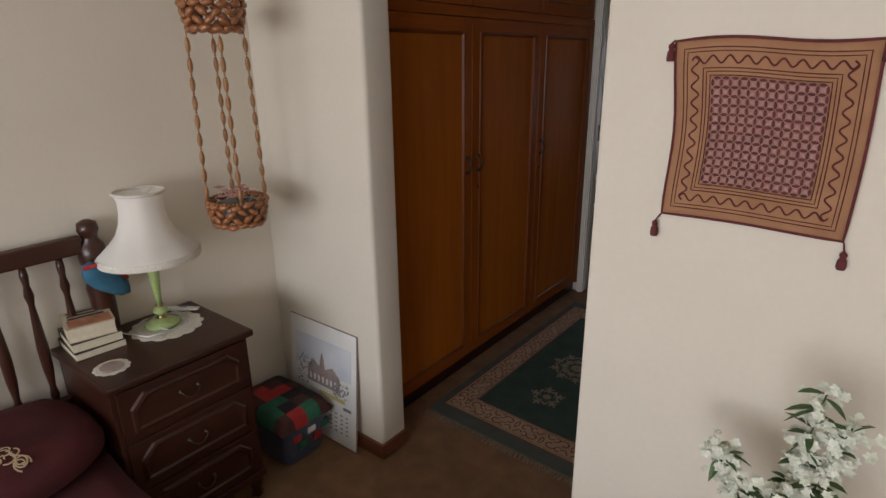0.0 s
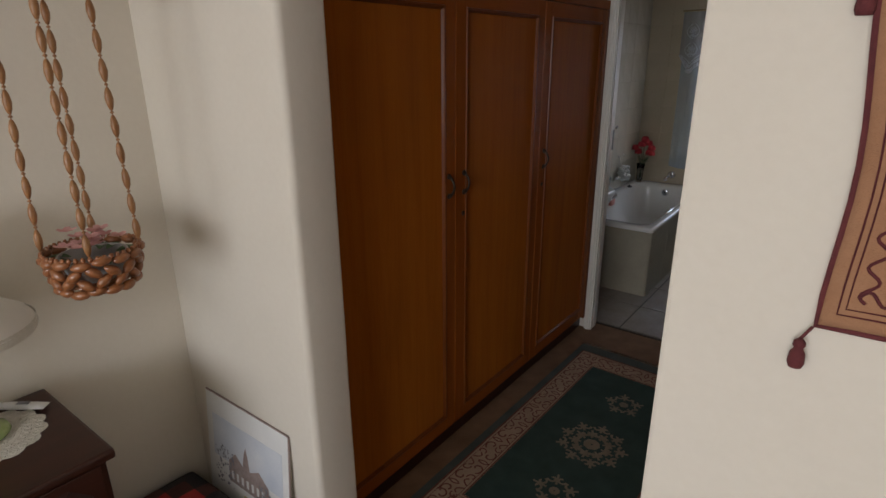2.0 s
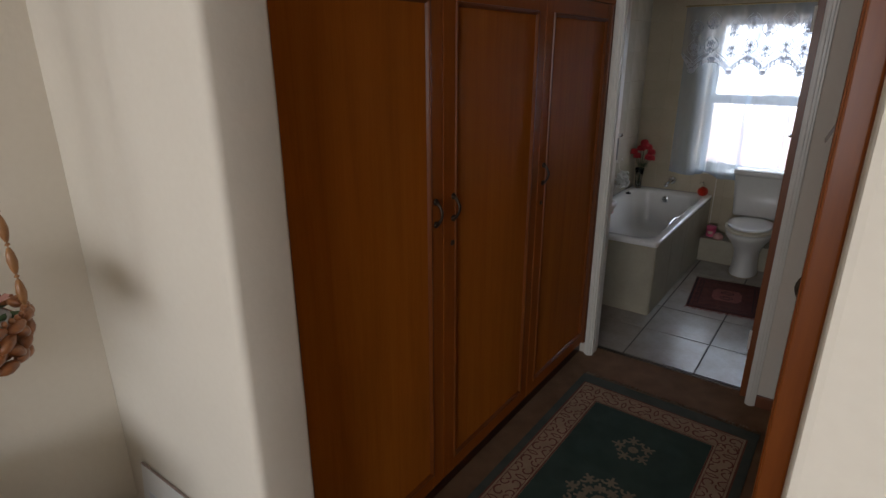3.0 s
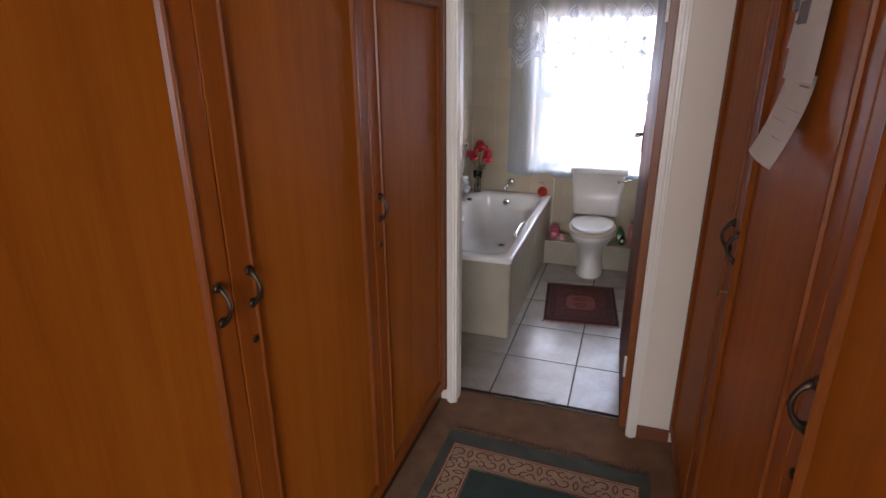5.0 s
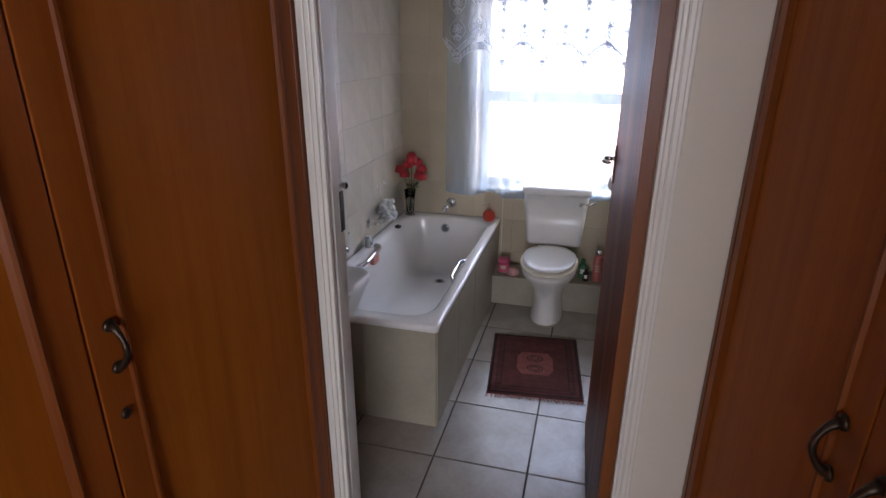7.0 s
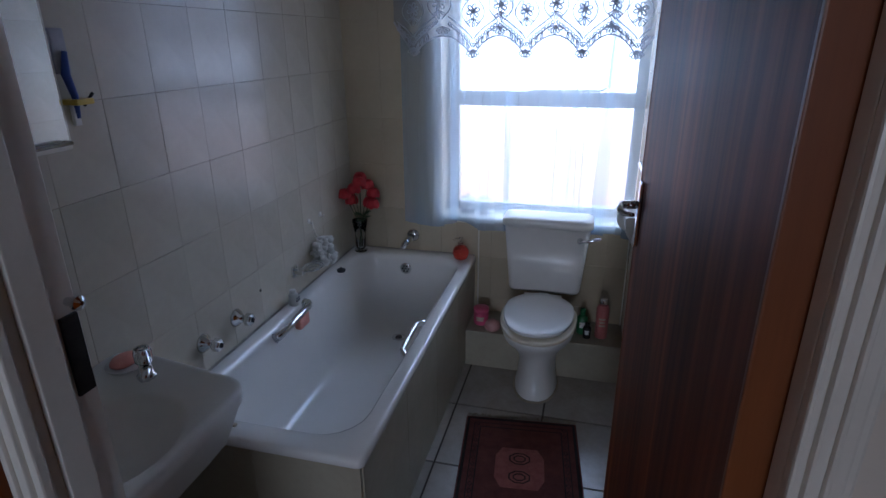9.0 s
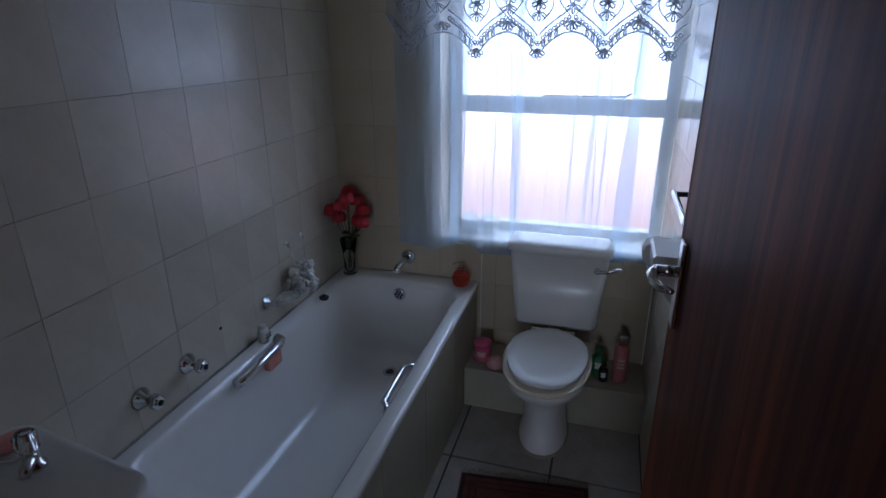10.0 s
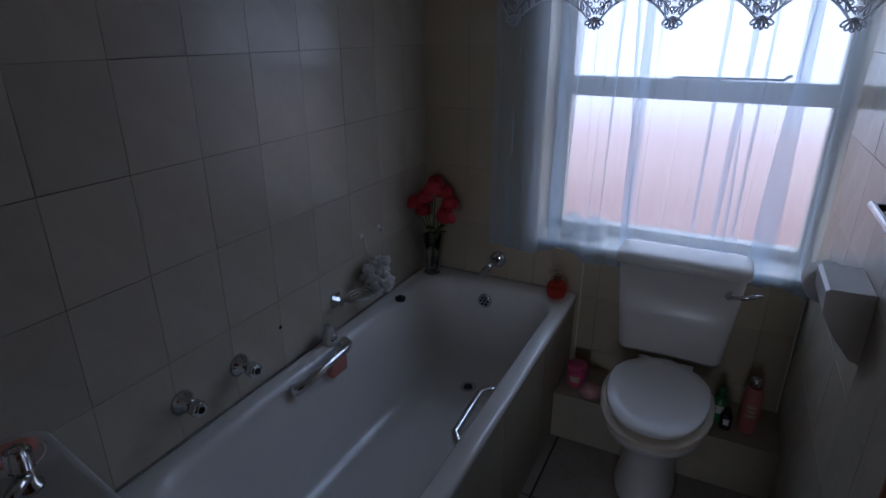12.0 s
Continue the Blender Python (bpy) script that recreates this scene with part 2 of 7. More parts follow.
GLASS = clear("clear_glass", (0.95, 0.97, 0.96), 0.03)
RED_LIQUID = clear("red_liquid_soap", (0.85, 0.10, 0.05), 0.08, 0.75)


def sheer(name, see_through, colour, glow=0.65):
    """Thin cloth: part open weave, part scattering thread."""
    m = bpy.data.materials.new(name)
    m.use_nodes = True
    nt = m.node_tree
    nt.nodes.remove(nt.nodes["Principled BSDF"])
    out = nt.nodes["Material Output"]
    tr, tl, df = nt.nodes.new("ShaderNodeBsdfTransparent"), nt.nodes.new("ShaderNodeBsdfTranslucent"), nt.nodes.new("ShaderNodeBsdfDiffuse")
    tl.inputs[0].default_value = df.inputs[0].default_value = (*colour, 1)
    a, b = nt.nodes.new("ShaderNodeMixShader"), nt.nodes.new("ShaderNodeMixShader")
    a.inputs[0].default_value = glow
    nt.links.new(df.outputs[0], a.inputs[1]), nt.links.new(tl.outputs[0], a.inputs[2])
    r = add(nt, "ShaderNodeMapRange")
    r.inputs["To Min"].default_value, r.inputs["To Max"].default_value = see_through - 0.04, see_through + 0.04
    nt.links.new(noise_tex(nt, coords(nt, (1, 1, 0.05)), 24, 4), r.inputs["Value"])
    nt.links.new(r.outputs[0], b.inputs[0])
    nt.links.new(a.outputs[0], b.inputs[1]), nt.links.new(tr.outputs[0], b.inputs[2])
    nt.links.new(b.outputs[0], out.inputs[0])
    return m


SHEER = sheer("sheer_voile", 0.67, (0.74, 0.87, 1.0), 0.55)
LACE_NET = sheer("lace_net", 0.66, (0.74, 0.75, 0.76))
LACE_THREAD = sheer("lace_thread", 0.04, (0.58, 0.60, 0.66), 0.36)
SHADE_CLOTH = sheer("lampshade_silk", 0.03, (0.93, 0.90, 0.84), 0.3)

PANE, nt, p = nodes_of("obscure_pane")
nt.nodes.remove(p)
tr = nt.nodes.new("ShaderNodeBsdfTransparent")
gl = add(nt, "ShaderNodeBsdfGlossy", Roughness=0.15)
mx = nt.nodes.new("ShaderNodeMixShader")
mx.inputs[0].default_value = 0.06
nt.links.new(tr.outputs[0], mx.inputs[1]), nt.links.new(gl.outputs[0], mx.inputs[2])
nt.links.new(mx.outputs[0], nt.nodes["Material Output"].inputs[0])

# glowing board past the obscure glass: painted white sky over warm sunlit garden wall
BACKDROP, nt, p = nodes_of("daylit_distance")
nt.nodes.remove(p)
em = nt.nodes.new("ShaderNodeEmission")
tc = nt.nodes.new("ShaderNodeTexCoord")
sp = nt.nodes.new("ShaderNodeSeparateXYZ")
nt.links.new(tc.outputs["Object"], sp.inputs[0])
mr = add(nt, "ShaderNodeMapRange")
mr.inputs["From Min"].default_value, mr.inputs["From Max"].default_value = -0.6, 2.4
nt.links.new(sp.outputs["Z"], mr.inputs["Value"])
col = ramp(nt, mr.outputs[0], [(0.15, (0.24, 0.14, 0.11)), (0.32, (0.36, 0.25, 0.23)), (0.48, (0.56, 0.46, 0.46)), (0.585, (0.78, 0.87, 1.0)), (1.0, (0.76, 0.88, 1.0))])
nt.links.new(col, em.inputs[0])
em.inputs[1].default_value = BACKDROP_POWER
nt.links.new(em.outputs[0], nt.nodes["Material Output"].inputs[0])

MIRROR, nt, p = nodes_of("mirror_silver")
p.inputs["Base Color"].default_value, p.inputs["Metallic"].default_value, p.inputs["Roughness"].default_value = (0.86, 0.88, 0.88, 1), 1.0, 0.02


# ---- mesh helpers ----
def thing(name, base, label, category, group="", kind=""):
    e = new(name)
    e.location = base
    e.empty_display_size = 0.05
    return tagged(e, label, category, group, kind)


def finish(name, bm, material, smooth=False):
    bmesh.ops.recalc_face_normals(bm, faces=bm.faces)
    me = bpy.data.meshes.new(name)
    bm.to_mesh(me)
    bm.free()
    me.materials.append(material)
    if smooth:
        for f in me.polygons:
            f.use_smooth = True
    return me


def part(name, bm, material, parent, label="", smooth=False):
    """Links a bmesh, given in world places, as one mesh under a thing or a part."""
    ob = new(name, finish(name, bm, material, smooth))
    ob.parent = parent
    if parent is not None and parent.data is None:
        ob.location = -parent.location
    return tagged(ob, label)


def structure(name, bm, material, label, category, smooth=False):
    return tagged(new(name, finish(name, bm, material, smooth)), label, category, "", "structure")


def box(bm, lo, hi, bevel=0.0, m=None):
    lo, hi = [min(a, b) for a, b in zip(lo, hi)], [max(a, b) for a, b in zip(lo, hi)]
    vs = bmesh.ops.create_cube(bm, size=1)["verts"]
    for v in vs:
        v.co = Vector([(l + h) / 2 + c * (h - l) for l, h, c in zip(lo, hi, v.co)])
    if bevel:
        es = list({e for v in vs for e in v.link_edges})
        vs = list({v for f in bmesh.ops.bevel(bm, geom=es, offset=bevel, segments=2, affect="EDGES", profile=0.6)["faces"] for v in f.verts} | {v for v in vs if v.is_valid})
    if m is not None:
        bmesh.ops.transform(bm, matrix=m, verts=vs)
    return bm


def boxes(*rows, bevel=0.0):
    bm = bmesh.new()
    for lo, hi in rows:
        box(bm, lo, hi, bevel)
    return bm


def rings(bm, loops, close=True, cap_start=False, cap_end=False):
    """Skins a row of closed loops of points."""
    made = [[bm.verts.new(p) for p in loop] for loop in loops]
    n = len(made[0])
    for a, b in zip(made, made[1:]):
        for i in range(n if close else n - 1):
            j = (i + 1) % n
            bm.faces.new((a[i], a[j], b[j], b[i]))
    if cap_start:
        bm.faces.new(made[0][::-1])
    if cap_end:
        bm.faces.new(made[-1])
    return bm


def circle(c, r, n=20, axis="z", squash=1.0):
    out = []
    for i in range(n):
        a = 2 * math.pi * i / n
        u, v = r * math.cos(a), r * squash * math.sin(a)
        out.append({"z": (c[0] + u, c[1] + v, c[2]), "y": (c[0] + u, c[1], c[2] + v), "x": (c[0], c[1] + u, c[2] + v)}[axis])
    return out


def lathe(bm, c, profile, n=24, axis="z"):
    """Turned shape: (radius, distance along the axis) rows from the place c."""
    k = "xyz".index(axis)
    loops = []
    for r, h in profile:
        q = list(c)
        q[k] += h
        loops.append(circle(q, max(r, 0.0004), n, axis))
    return rings(bm, loops, True, True, True)


def tube(bm, pts, r, n=8):
    """A round bar through points."""
    pts = [Vector(p) for p in pts]
    loops = []
    up = Vector((0.13, 0.21, 0.97))
    for i, p in enumerate(pts):
        d = (pts[min(i + 1, len(pts) - 1)] - pts[max(i - 1, 0)]).normalized()
        a = d.cross(up)
        if a.length < 0.05:
            a = d.cross(Vector((1, 0, 0)))
        a.normalize()
        b = d.cross(a)
        rr = r[i] if isinstance(r, (list, tuple)) else r
        loops.append([p + a * rr * math.cos(2 * math.pi * k / n) + b * rr * math.sin(2 * math.pi * k / n) for k in range(n)])
    return rings(bm, loops, True, True, True)


def arc(f, n):
    return [f(i / (n - 1)) for i in range(n)]


def ribbon(bm, pts, width, at, closed=False):
    """A thin raised strip along flat points (u, v); at(u, v, h) places it, h above the cloth."""
    n = len(pts)
    rows = []
    for i in range(n):
        a = pts[(i - 1) % n] if closed or i else pts[0]
        b = pts[(i + 1) % n] if closed or i < n - 1 else pts[-1]
        dx, dy = b[0] - a[0], b[1] - a[1]
        ln = math.hypot(dx, dy) or 1
        nx, ny = -dy / ln * width / 2, dx / ln * width / 2
        u, v = pts[i]
        rows.append([bm.verts.new(at(u + nx, v + ny, 0)), bm.verts.new(at(u, v, 1)), bm.verts.new(at(u - nx, v - ny, 0))])
    for i in range(n if closed else n - 1):
        a, b = rows[i], rows[(i + 1) % n]
        bm.faces.new((a[0], a[1], b[1], b[0])), bm.faces.new((a[1], a[2], b[2], b[1]))
    return bm


def outline(bm, x0, y0, x1, y1, width, at):
    pts = []
    for (ax, ay), (bx, by) in zip(((x0, y0), (x1, y0), (x1, y1), (x0, y1)), ((x1, y0), (x1, y1), (x0, y1), (x0, y0))):
        pts += [(ax + (bx - ax) * k / 10, ay + (by - ay) * k / 10) for k in range(10)]
    return ribbon(bm, pts, width, at, True)


def blob(bm, c, r, seed, squash=(1, 1, 1), n=10, rough=0.25):
    rnd = random.Random(seed)
    off = Vector((rnd.random() * 9, rnd.random() * 9, rnd.random() * 9))
    vs = bmesh.ops.create_uvsphere(bm, u_segments=n, v_segments=max(5, n // 2 + 1), radius=1)["verts"]
    for v in vs:
        d = v.co.normalized()
        k = r * (1 + rough * noise.noise(d * 1.7 + off))
        v.co = Vector(c) + Vector((d.x * squash[0], d.y * squash[1], d.z * squash[2])) * k
    return bm


def leaf(bm, base, d, length, width, droop=0.2):
    d = Vector(d).normalized()
    side = d.cross(Vector((0, 0, 1)))
    side = side.normalized() if side.length > 0.01 else Vector((1, 0, 0))
    up = side.cross(d)
    rows = []
    for i in range(5):
        s = i / 4
        w = width * math.sin(math.pi * min(0.98, 0.06 + s * 0.92)) * 0.5
        c = Vector(base) + d * length * s - Vector((0, 0, 1)) * droop * length * s * s
        rows.append((bm.verts.new(c - side * w + up * w * 0.3), bm.verts.new(c), bm.verts.new(c + side * w + up * w * 0.3)))
    for a, b in zip(rows, rows[1:]):
        bm.faces.new((a[0], a[1], b[1], b[0])), bm.faces.new((a[1], a[2], b[2], b[1]))
    return bm


def panel_with_hole(bm, axis, lo, hi, a0, a1, z0, z1):
    """A wall slab from lo to hi with an opening from a0 to a1 along its length, z0 to z1 high."""
    k = 0 if axis == "x" else 1
    def piece(u0, u1, w0, w1):
        if u1 - u0 > 1e-4 and w1 - w0 > 1e-4:
            p, q = list(lo), list(hi)
            p[k], q[k], p[2], q[2] = u0, u1, w0, w1
            box(bm, p, q)
    piece(lo[k], a0, lo[2], hi[2]), piece(a1, hi[k], lo[2], hi[2])
    piece(a0, a1, lo[2], z0), piece(a0, a1, z1, hi[2])
    return bm


CEIL = 2.42
WARD_L, WARD_R = -0.02, 1.012            # faces of the two wardrobe rows
BED_WALL, NOOK, TAP_WALL = -0.535, -2.287, -2.336
BX0, BX1, BY0, BY1 = -0.545, 0.895, 0.10, 2.28   # bathroom inside

# ---- structure ----
structure("ground", boxes(((-60, -60, -0.45), (60, 60, -0.30))), GARDEN, "dry garden ground around the house", "ground")
structure("floor_bedroom", boxes(((-0.9, -6.6, -0.15), (4.2, -2.2, 0.0)), ((-0.9, -2.2, -0.15), (1.86, 0.105, 0.0))), CARPET, "worn brown fitted carpet", "floor")
structure("ceiling", boxes(((-0.9, -6.6, CEIL), (4.2, -2.2, CEIL + 0.12)), ((-0.9, -2.2, CEIL), (1.86, 0.0, CEIL + 0.12))), BATH_PLASTER, "flat white painted ceiling", "ceiling")
structure("ceiling_bathroom", boxes(((-0.7, 0.0, CEIL), (1.1, 2.6, CEIL + 0.12))), BATH_PLASTER, "flat white painted bathroom ceiling", "ceiling")
structure("wall_west", boxes(((-0.9, -6.6, 0), (BED_WALL, NOOK, CEIL))), PLASTER, "cream painted plaster wall", "wall")

# nook wall that ends in a rounded pillar beside the wardrobes
NOOK_BACK, PILLAR = -2.139, 0.125
pts = [(-0.9, NOOK)] + [(-0.9 + (PILLAR + 0.88) * k / 12, NOOK) for k in range(1, 12)]
for cx, cy, a0 in ((PILLAR - 0.02, NOOK + 0.02, -90), (PILLAR - 0.012, NOOK_BACK - 0.012, 0)):
    r = 0.02 if a0 < 0 else 0.012
    pts += [(cx + r * math.cos(radians(a0 + k * 22.5)), cy + r * math.sin(radians(a0 + k * 22.5))) for k in range(5)]
pts.append((-0.9, NOOK_BACK))
zs = [CEIL * k / 30 for k in range(31)]
bm = bmesh.new()
rings(bm, [[(x + (0.0022 * noise.noise((3, y * 3, z * 2.3)) if x > 0 else 0), y + 0.0022 * noise.noise((x * 3, 1.5, z * 2.1)), z) for x, y in pts] for z in zs], True, True, True)
structure("wall_nook", bm, PLASTER, "cream plaster wall ending in a rounded pillar", "wall", True)
for f in bpy.data.objects["wall_nook"].data.polygons:
    f.use_smooth = abs(f.normal.z) < 0.5

bm = boxes(((1.036, TAP_WALL, -0.01), (4.2, -2.2, CEIL + 0.01)), bevel=0.008)
structure("wall_tapestry", bm, PLASTER, "off-white painted plaster partition wall", "wall")
structure("wall_east", boxes(((4.0, -6.6, 0), (4.2, TAP_WALL, CEIL))), PLASTER, "cream painted plaster wall", "wall")
bm = bmesh.new()
panel_with_hole(bm, "x", (BED_WALL, -6.6, 0), (4.0, -6.4, CEIL), -0.17, 2.73, 0.85, 2.05)
structure("wall_south", bm, PLASTER, "cream painted plaster wall with a window", "wall")
w = thing("window_bedroom", (1.28, -6.5, 0.85), "white framed bedroom window", "window", "", "structure")
part("window_frame", boxes(((-0.17, -6.52, 0.85), (-0.11, -6.46, 2.05)), ((2.67, -6.52, 0.85), (2.73, -6.46, 2.05)), ((-0.11, -6.52, 0.85), (2.67, -6.46, 0.91)), ((-0.11, -6.52, 1.99), (2.67, -6.46, 2.05)), ((1.25, -6.52, 0.91), (1.31, -6.46, 1.99))), WHITE_PAINT, w)
for x0, x1 in ((-0.11, 1.25), (1.31, 2.67)):
    pn = part("pane", boxes(((x0, -6.495, 0.91), (x1, -6.489, 1.99))), PANE, w)
    pn.visible_shadow = False

# walls behind the wardrobes, and the wall with the bathroom doorway
structure("wall_wardrobe_west", boxes(((-0.9, NOOK_BACK, 0), (-0.66, 0.0, CEIL))), PLASTER, "plain plaster wall behind the wardrobes", "wall")
structure("wall_wardrobe_east", boxes(((1.66, -2.2, 0), (1.86, 0.0, CEIL))), PLASTER, "plain plaster wall behind the wardrobes", "wall")
DX0, DX1, DTOP = 0.022, 0.832, 2.04
HINGE_Y = 0.026                         # the wall is thin on the hinge side
bm = bmesh.new()
panel_with_hole(bm, "x", (-0.9, 0.0, 0), (BX1 + 0.006, BY0, CEIL), DX0 - 0.02, BX1 + 0.006, 0, DTOP + 0.02)
box(bm, (DX1 + 0.02, 0.0, 0), (BX1 + 0.006, HINGE_Y, DTOP + 0.02))
box(bm, (BX1 + 0.006, 0.0, 0), (1.86, BY0, CEIL))
structure("wall_doorway", bm, PLASTER, "cream plaster wall with the bathroom doorway", "wall")

# bathroom shell
structure("wall_bath_west", boxes(((-0.75, BY0, -0.02), (BX0 - 0.006, 2.6, CEIL))), GROUT, "bathroom wall under cream tiles", "wall")
structure("wall_bath_east", boxes(((BX1 + 0.006, BY0, -0.02), (1.1, 2.6, CEIL)), ((BX1 + 0.004, HINGE_Y, -0.02), (BX1 + 0.006, BY0, CEIL))), GROUT, "bathroom wall under cream tiles", "wall")
WX0, WX1, WZ0, WZ1, GLASS_Y = -0.05, 0.895, 0.72, 1.90, 2.47
bm = bmesh.new()
panel_with_hole(bm, "x", (BX0 - 0.006, BY1 + 0.006, -0.02), (BX1 + 0.006, 2.6, CEIL), WX0, WX1, WZ0, WZ1)
structure("wall_window", bm, surface("beige_wall_paint", (0.50, 0.43, 0.31), (0.58, 0.51, 0.38), 0.5, 3, 80, 0.2), "beige bathroom wall with a window", "wall")
structure("floor_bathroom", boxes(((BX0 - 0.01, 0.105, -0.15), (BX1 + 0.01, 2.30, -0.005))), FLOOR_GROUT, "bathroom floor screed with dark grout lines", "floor")
structure("door_threshold", boxes(((DX0, 0.092, -0.02), (DX1, 0.106, 0.006)), bevel=0.003), BRONZE, "thin worn metal threshold strip", "threshold")

# reveal boards and window of the bathroom
w = thing("window_bathroom", (0.42, GLASS_Y, WZ0), "white painted window with obscure glass and lace curtains before it", "window", "", "structure")
fr = 0.038
part("window_frame", boxes(((WX0, 2.44, WZ0), (WX0 + fr + 0.020, 2.50, WZ1)), ((WX1 - fr, 2.44, WZ0), (WX1, 2.50, WZ1)), ((WX0 + fr, 2.44, WZ0), (WX1 - fr, 2.50, WZ0 + fr)), ((WX0 + fr, 2.44, WZ1 - fr), (WX1 - fr, 2.50, WZ1)), bevel=0.004), WHITE_PAINT, w)
part("transom", boxes(((WX0 + fr, 2.436, 1.256), (WX1 - fr, 2.50, 1.328)), bevel=0.005), WHITE_PAINT, w)
for z0, z1 in ((WZ0 + fr, 1.256), (1.328, WZ1 - fr)):
    pn = part("pane", boxes(((WX0 + fr, 2.468, z0), (WX1 - fr, 2.474, z1))), PANE, w)
    pn.visible_shadow = False
part("window_sill", boxes(((WX0, 2.26, WZ0 - 0.03), (WX1, 2.44, WZ0 + 0.002)), bevel=0.006), WHITE_PAINT, w)
part("window_stay", tube(tube(bmesh.new(), [(0.36, 2.43, 1.334), (0.70, 2.43, 1.337)], 0.004), [(0.70, 2.43, 1.337), (0.72, 2.42, 1.352)], 0.005), BRONZE, w, "dark metal casement stay")
structure("backdrop", boxes(((-6, 4.2, -0.4), (7, 4.22, 5))), BACKDROP, "glowing board of bright hazy daylight outside the window", "backdrop")


# door frame with moulded casing
def casing(x0, x1, top):
    """An upright architrave with a stepped front."""
    return boxes(((x0, -0.016, 0), (x1, 0.0, top)), ((x0 + 0.008, -0.024, 0), (x1 - 0.010, -0.014, top)), ((x0 + 0.018, -0.030, 0), (x1 - 0.022, -0.022, top)), bevel=0.003)


fr_door = thing("door_frame", (0.43, 0.05, 0), "cream gloss painted wooden door frame", "door frame", "", "structure")
part("casing_left", casing(WARD_L + 0.004, DX0 + 0.012, DTOP), WHITE_PAINT, fr_door)
part("casing_right", casing(DX1, DX1 + 0.045, DTOP), WHITE_PAINT, fr_door)
part("casing_head", boxes(((WARD_L + 0.004, -0.02, DTOP), (DX1 + 0.045, 0.0, DTOP + 0.062)), bevel=0.004), WHITE_PAINT, fr_door)
part("jamb_left", boxes(((DX0 - 0.018, 0.0, 0), (DX0, BY0 + 0.002, DTOP)), ((DX0, 0.02, 0), (DX0 + 0.010, 0.060, DTOP)), bevel=0.002), WHITE_PAINT, fr_door)
part("jamb_right", boxes(((DX1, 0.0, 0), (DX1 + 0.018, HINGE_Y, DTOP)), bevel=0.002), WHITE_PAINT, fr_door)
part("jamb_head", boxes(((DX0, 0.0, DTOP), (DX1, BY0 + 0.002, DTOP + 0.018)), bevel=0.002), WHITE_PAINT, fr_door)
strike = part("strike_plate", boxes(((DX0 + 0.001, 0.070, 1.125), (DX0 + 0.006, 0.096, 1.240)), bevel=0.001), STEEL_DARK, fr_door, "dark metal strike plate")
part("latch_stop", lathe(lathe(bmesh.new(), (DX0 - 0.001, 0.090, 1.256), [(0.006, 0), (0.006, 0.012)], 12, "x"), (DX0 + 0.010, 0.090, 1.256), [(0.004, 0), (0.010, 0.004), (0.010, 0.010), (0.003, 0.014)], 12, "x"), CHROME, strike)

# open bathroom door, hinged on the right jamb
DOOR_M = pose(0.803, 0.030, 0, 0, 0, math.degrees(math.atan2(0.025, 0.828)))
door = thing("door_bathroom", (0.803, 0.030, 0), "dark striped mahogany veneer door standing open", "door", "", "structure")


def leaf_part(name, bm, material, parent, label="", smooth=False):
    bmesh.ops.transform(bm, matrix=DOOR_M, verts=bm.verts)
    return part(name, bm, material, parent, label, smooth)


leaf_part("door_leaf", boxes(((-0.002, 0.006, 0.012), (0.036, 0.822, 2.03)), bevel=0.002), MAHOGANY, door)
leaf_part("edge_lipping", boxes(((-0.003, 0.822, 0.012), (0.037, 0.830, 2.03)), bevel=0.002), LIPPING, door, "orange hardwood edge")
leaf_part("edge_lipping", boxes(((-0.003, -0.002, 0.012), (0.037, 0.006, 2.03)), bevel=0.002), LIPPING, door, "orange hardwood edge")
hz = 1.215
plate = leaf_part("handle_plate", boxes(((-0.010, 0.757, hz - 0.07), (-0.002, 0.787, hz + 0.07)), bevel=0.003), CHROME, door, "chrome lever plate")
bm = bmesh.new()
tube(bm, [(-0.008, 0.772, hz + 0.02), (-0.040, 0.772, hz + 0.02)], 0.009, 12)
tube(bm, [(-0.040, 0.779, hz + 0.02), (-0.047, 0.763, hz + 0.018), (-0.047, 0.741, hz + 0.016), (-0.040, 0.716, hz + 0.016), (-0.026, 0.694, hz + 0.020)], [0.007, 0.0085, 0.0075, 0.0065, 0.004], 14)
leaf_part("lever", bm, CHROME, plate, "curved chrome lever", True)
for z in (0.33, 1.79):
    leaf_part("hinge", tube(boxes(((-0.004, 0.0, z - 0.05), (0.03, 0.004, z + 0.05))), [(-0.006, -0.004, z - 0.05), (-0.006, -0.004, z + 0.05)], 0.006), WHITE_PAINT, door, "painted butt hinge")

# skirting
bm = boxes(((BED_WALL, NOOK - 0.014, 0), (PILLAR, NOOK, 0.072)), ((PILLAR, NOOK - 0.014, 0), (PILLAR + 0.014, NOOK_BACK, 0.072)), bevel=0.003)
structure("baseboard_nook", bm, SKIRT_WOOD, "low dark stained wooden skirting", "skirting")
structure("baseboard_west", boxes(((BED_WALL, -6.4, 0), (BED_WALL + 0.014, NOOK - 0.014, 0.062)), bevel=0.003), SKIRT_WOOD, "low dark stained wooden skirting", "skirting")
structure("baseboard_tapestry", boxes(((1.022, TAP_WALL - 0.014, 0), (4.0, TAP_WALL, 0.072)), ((1.022, TAP_WALL, 0), (1.036, -2.2, 0.072)), bevel=0.003), SKIRT_WOOD, "low dark stained wooden skirting", "skirting")
structure("baseboard_doorway", boxes(((DX1 + 0.045, -0.014, 0), (WARD_R, 0.0, 0.062)), bevel=0.003), SKIRT_WOOD, "low dark stained wooden skirting", "skirting")


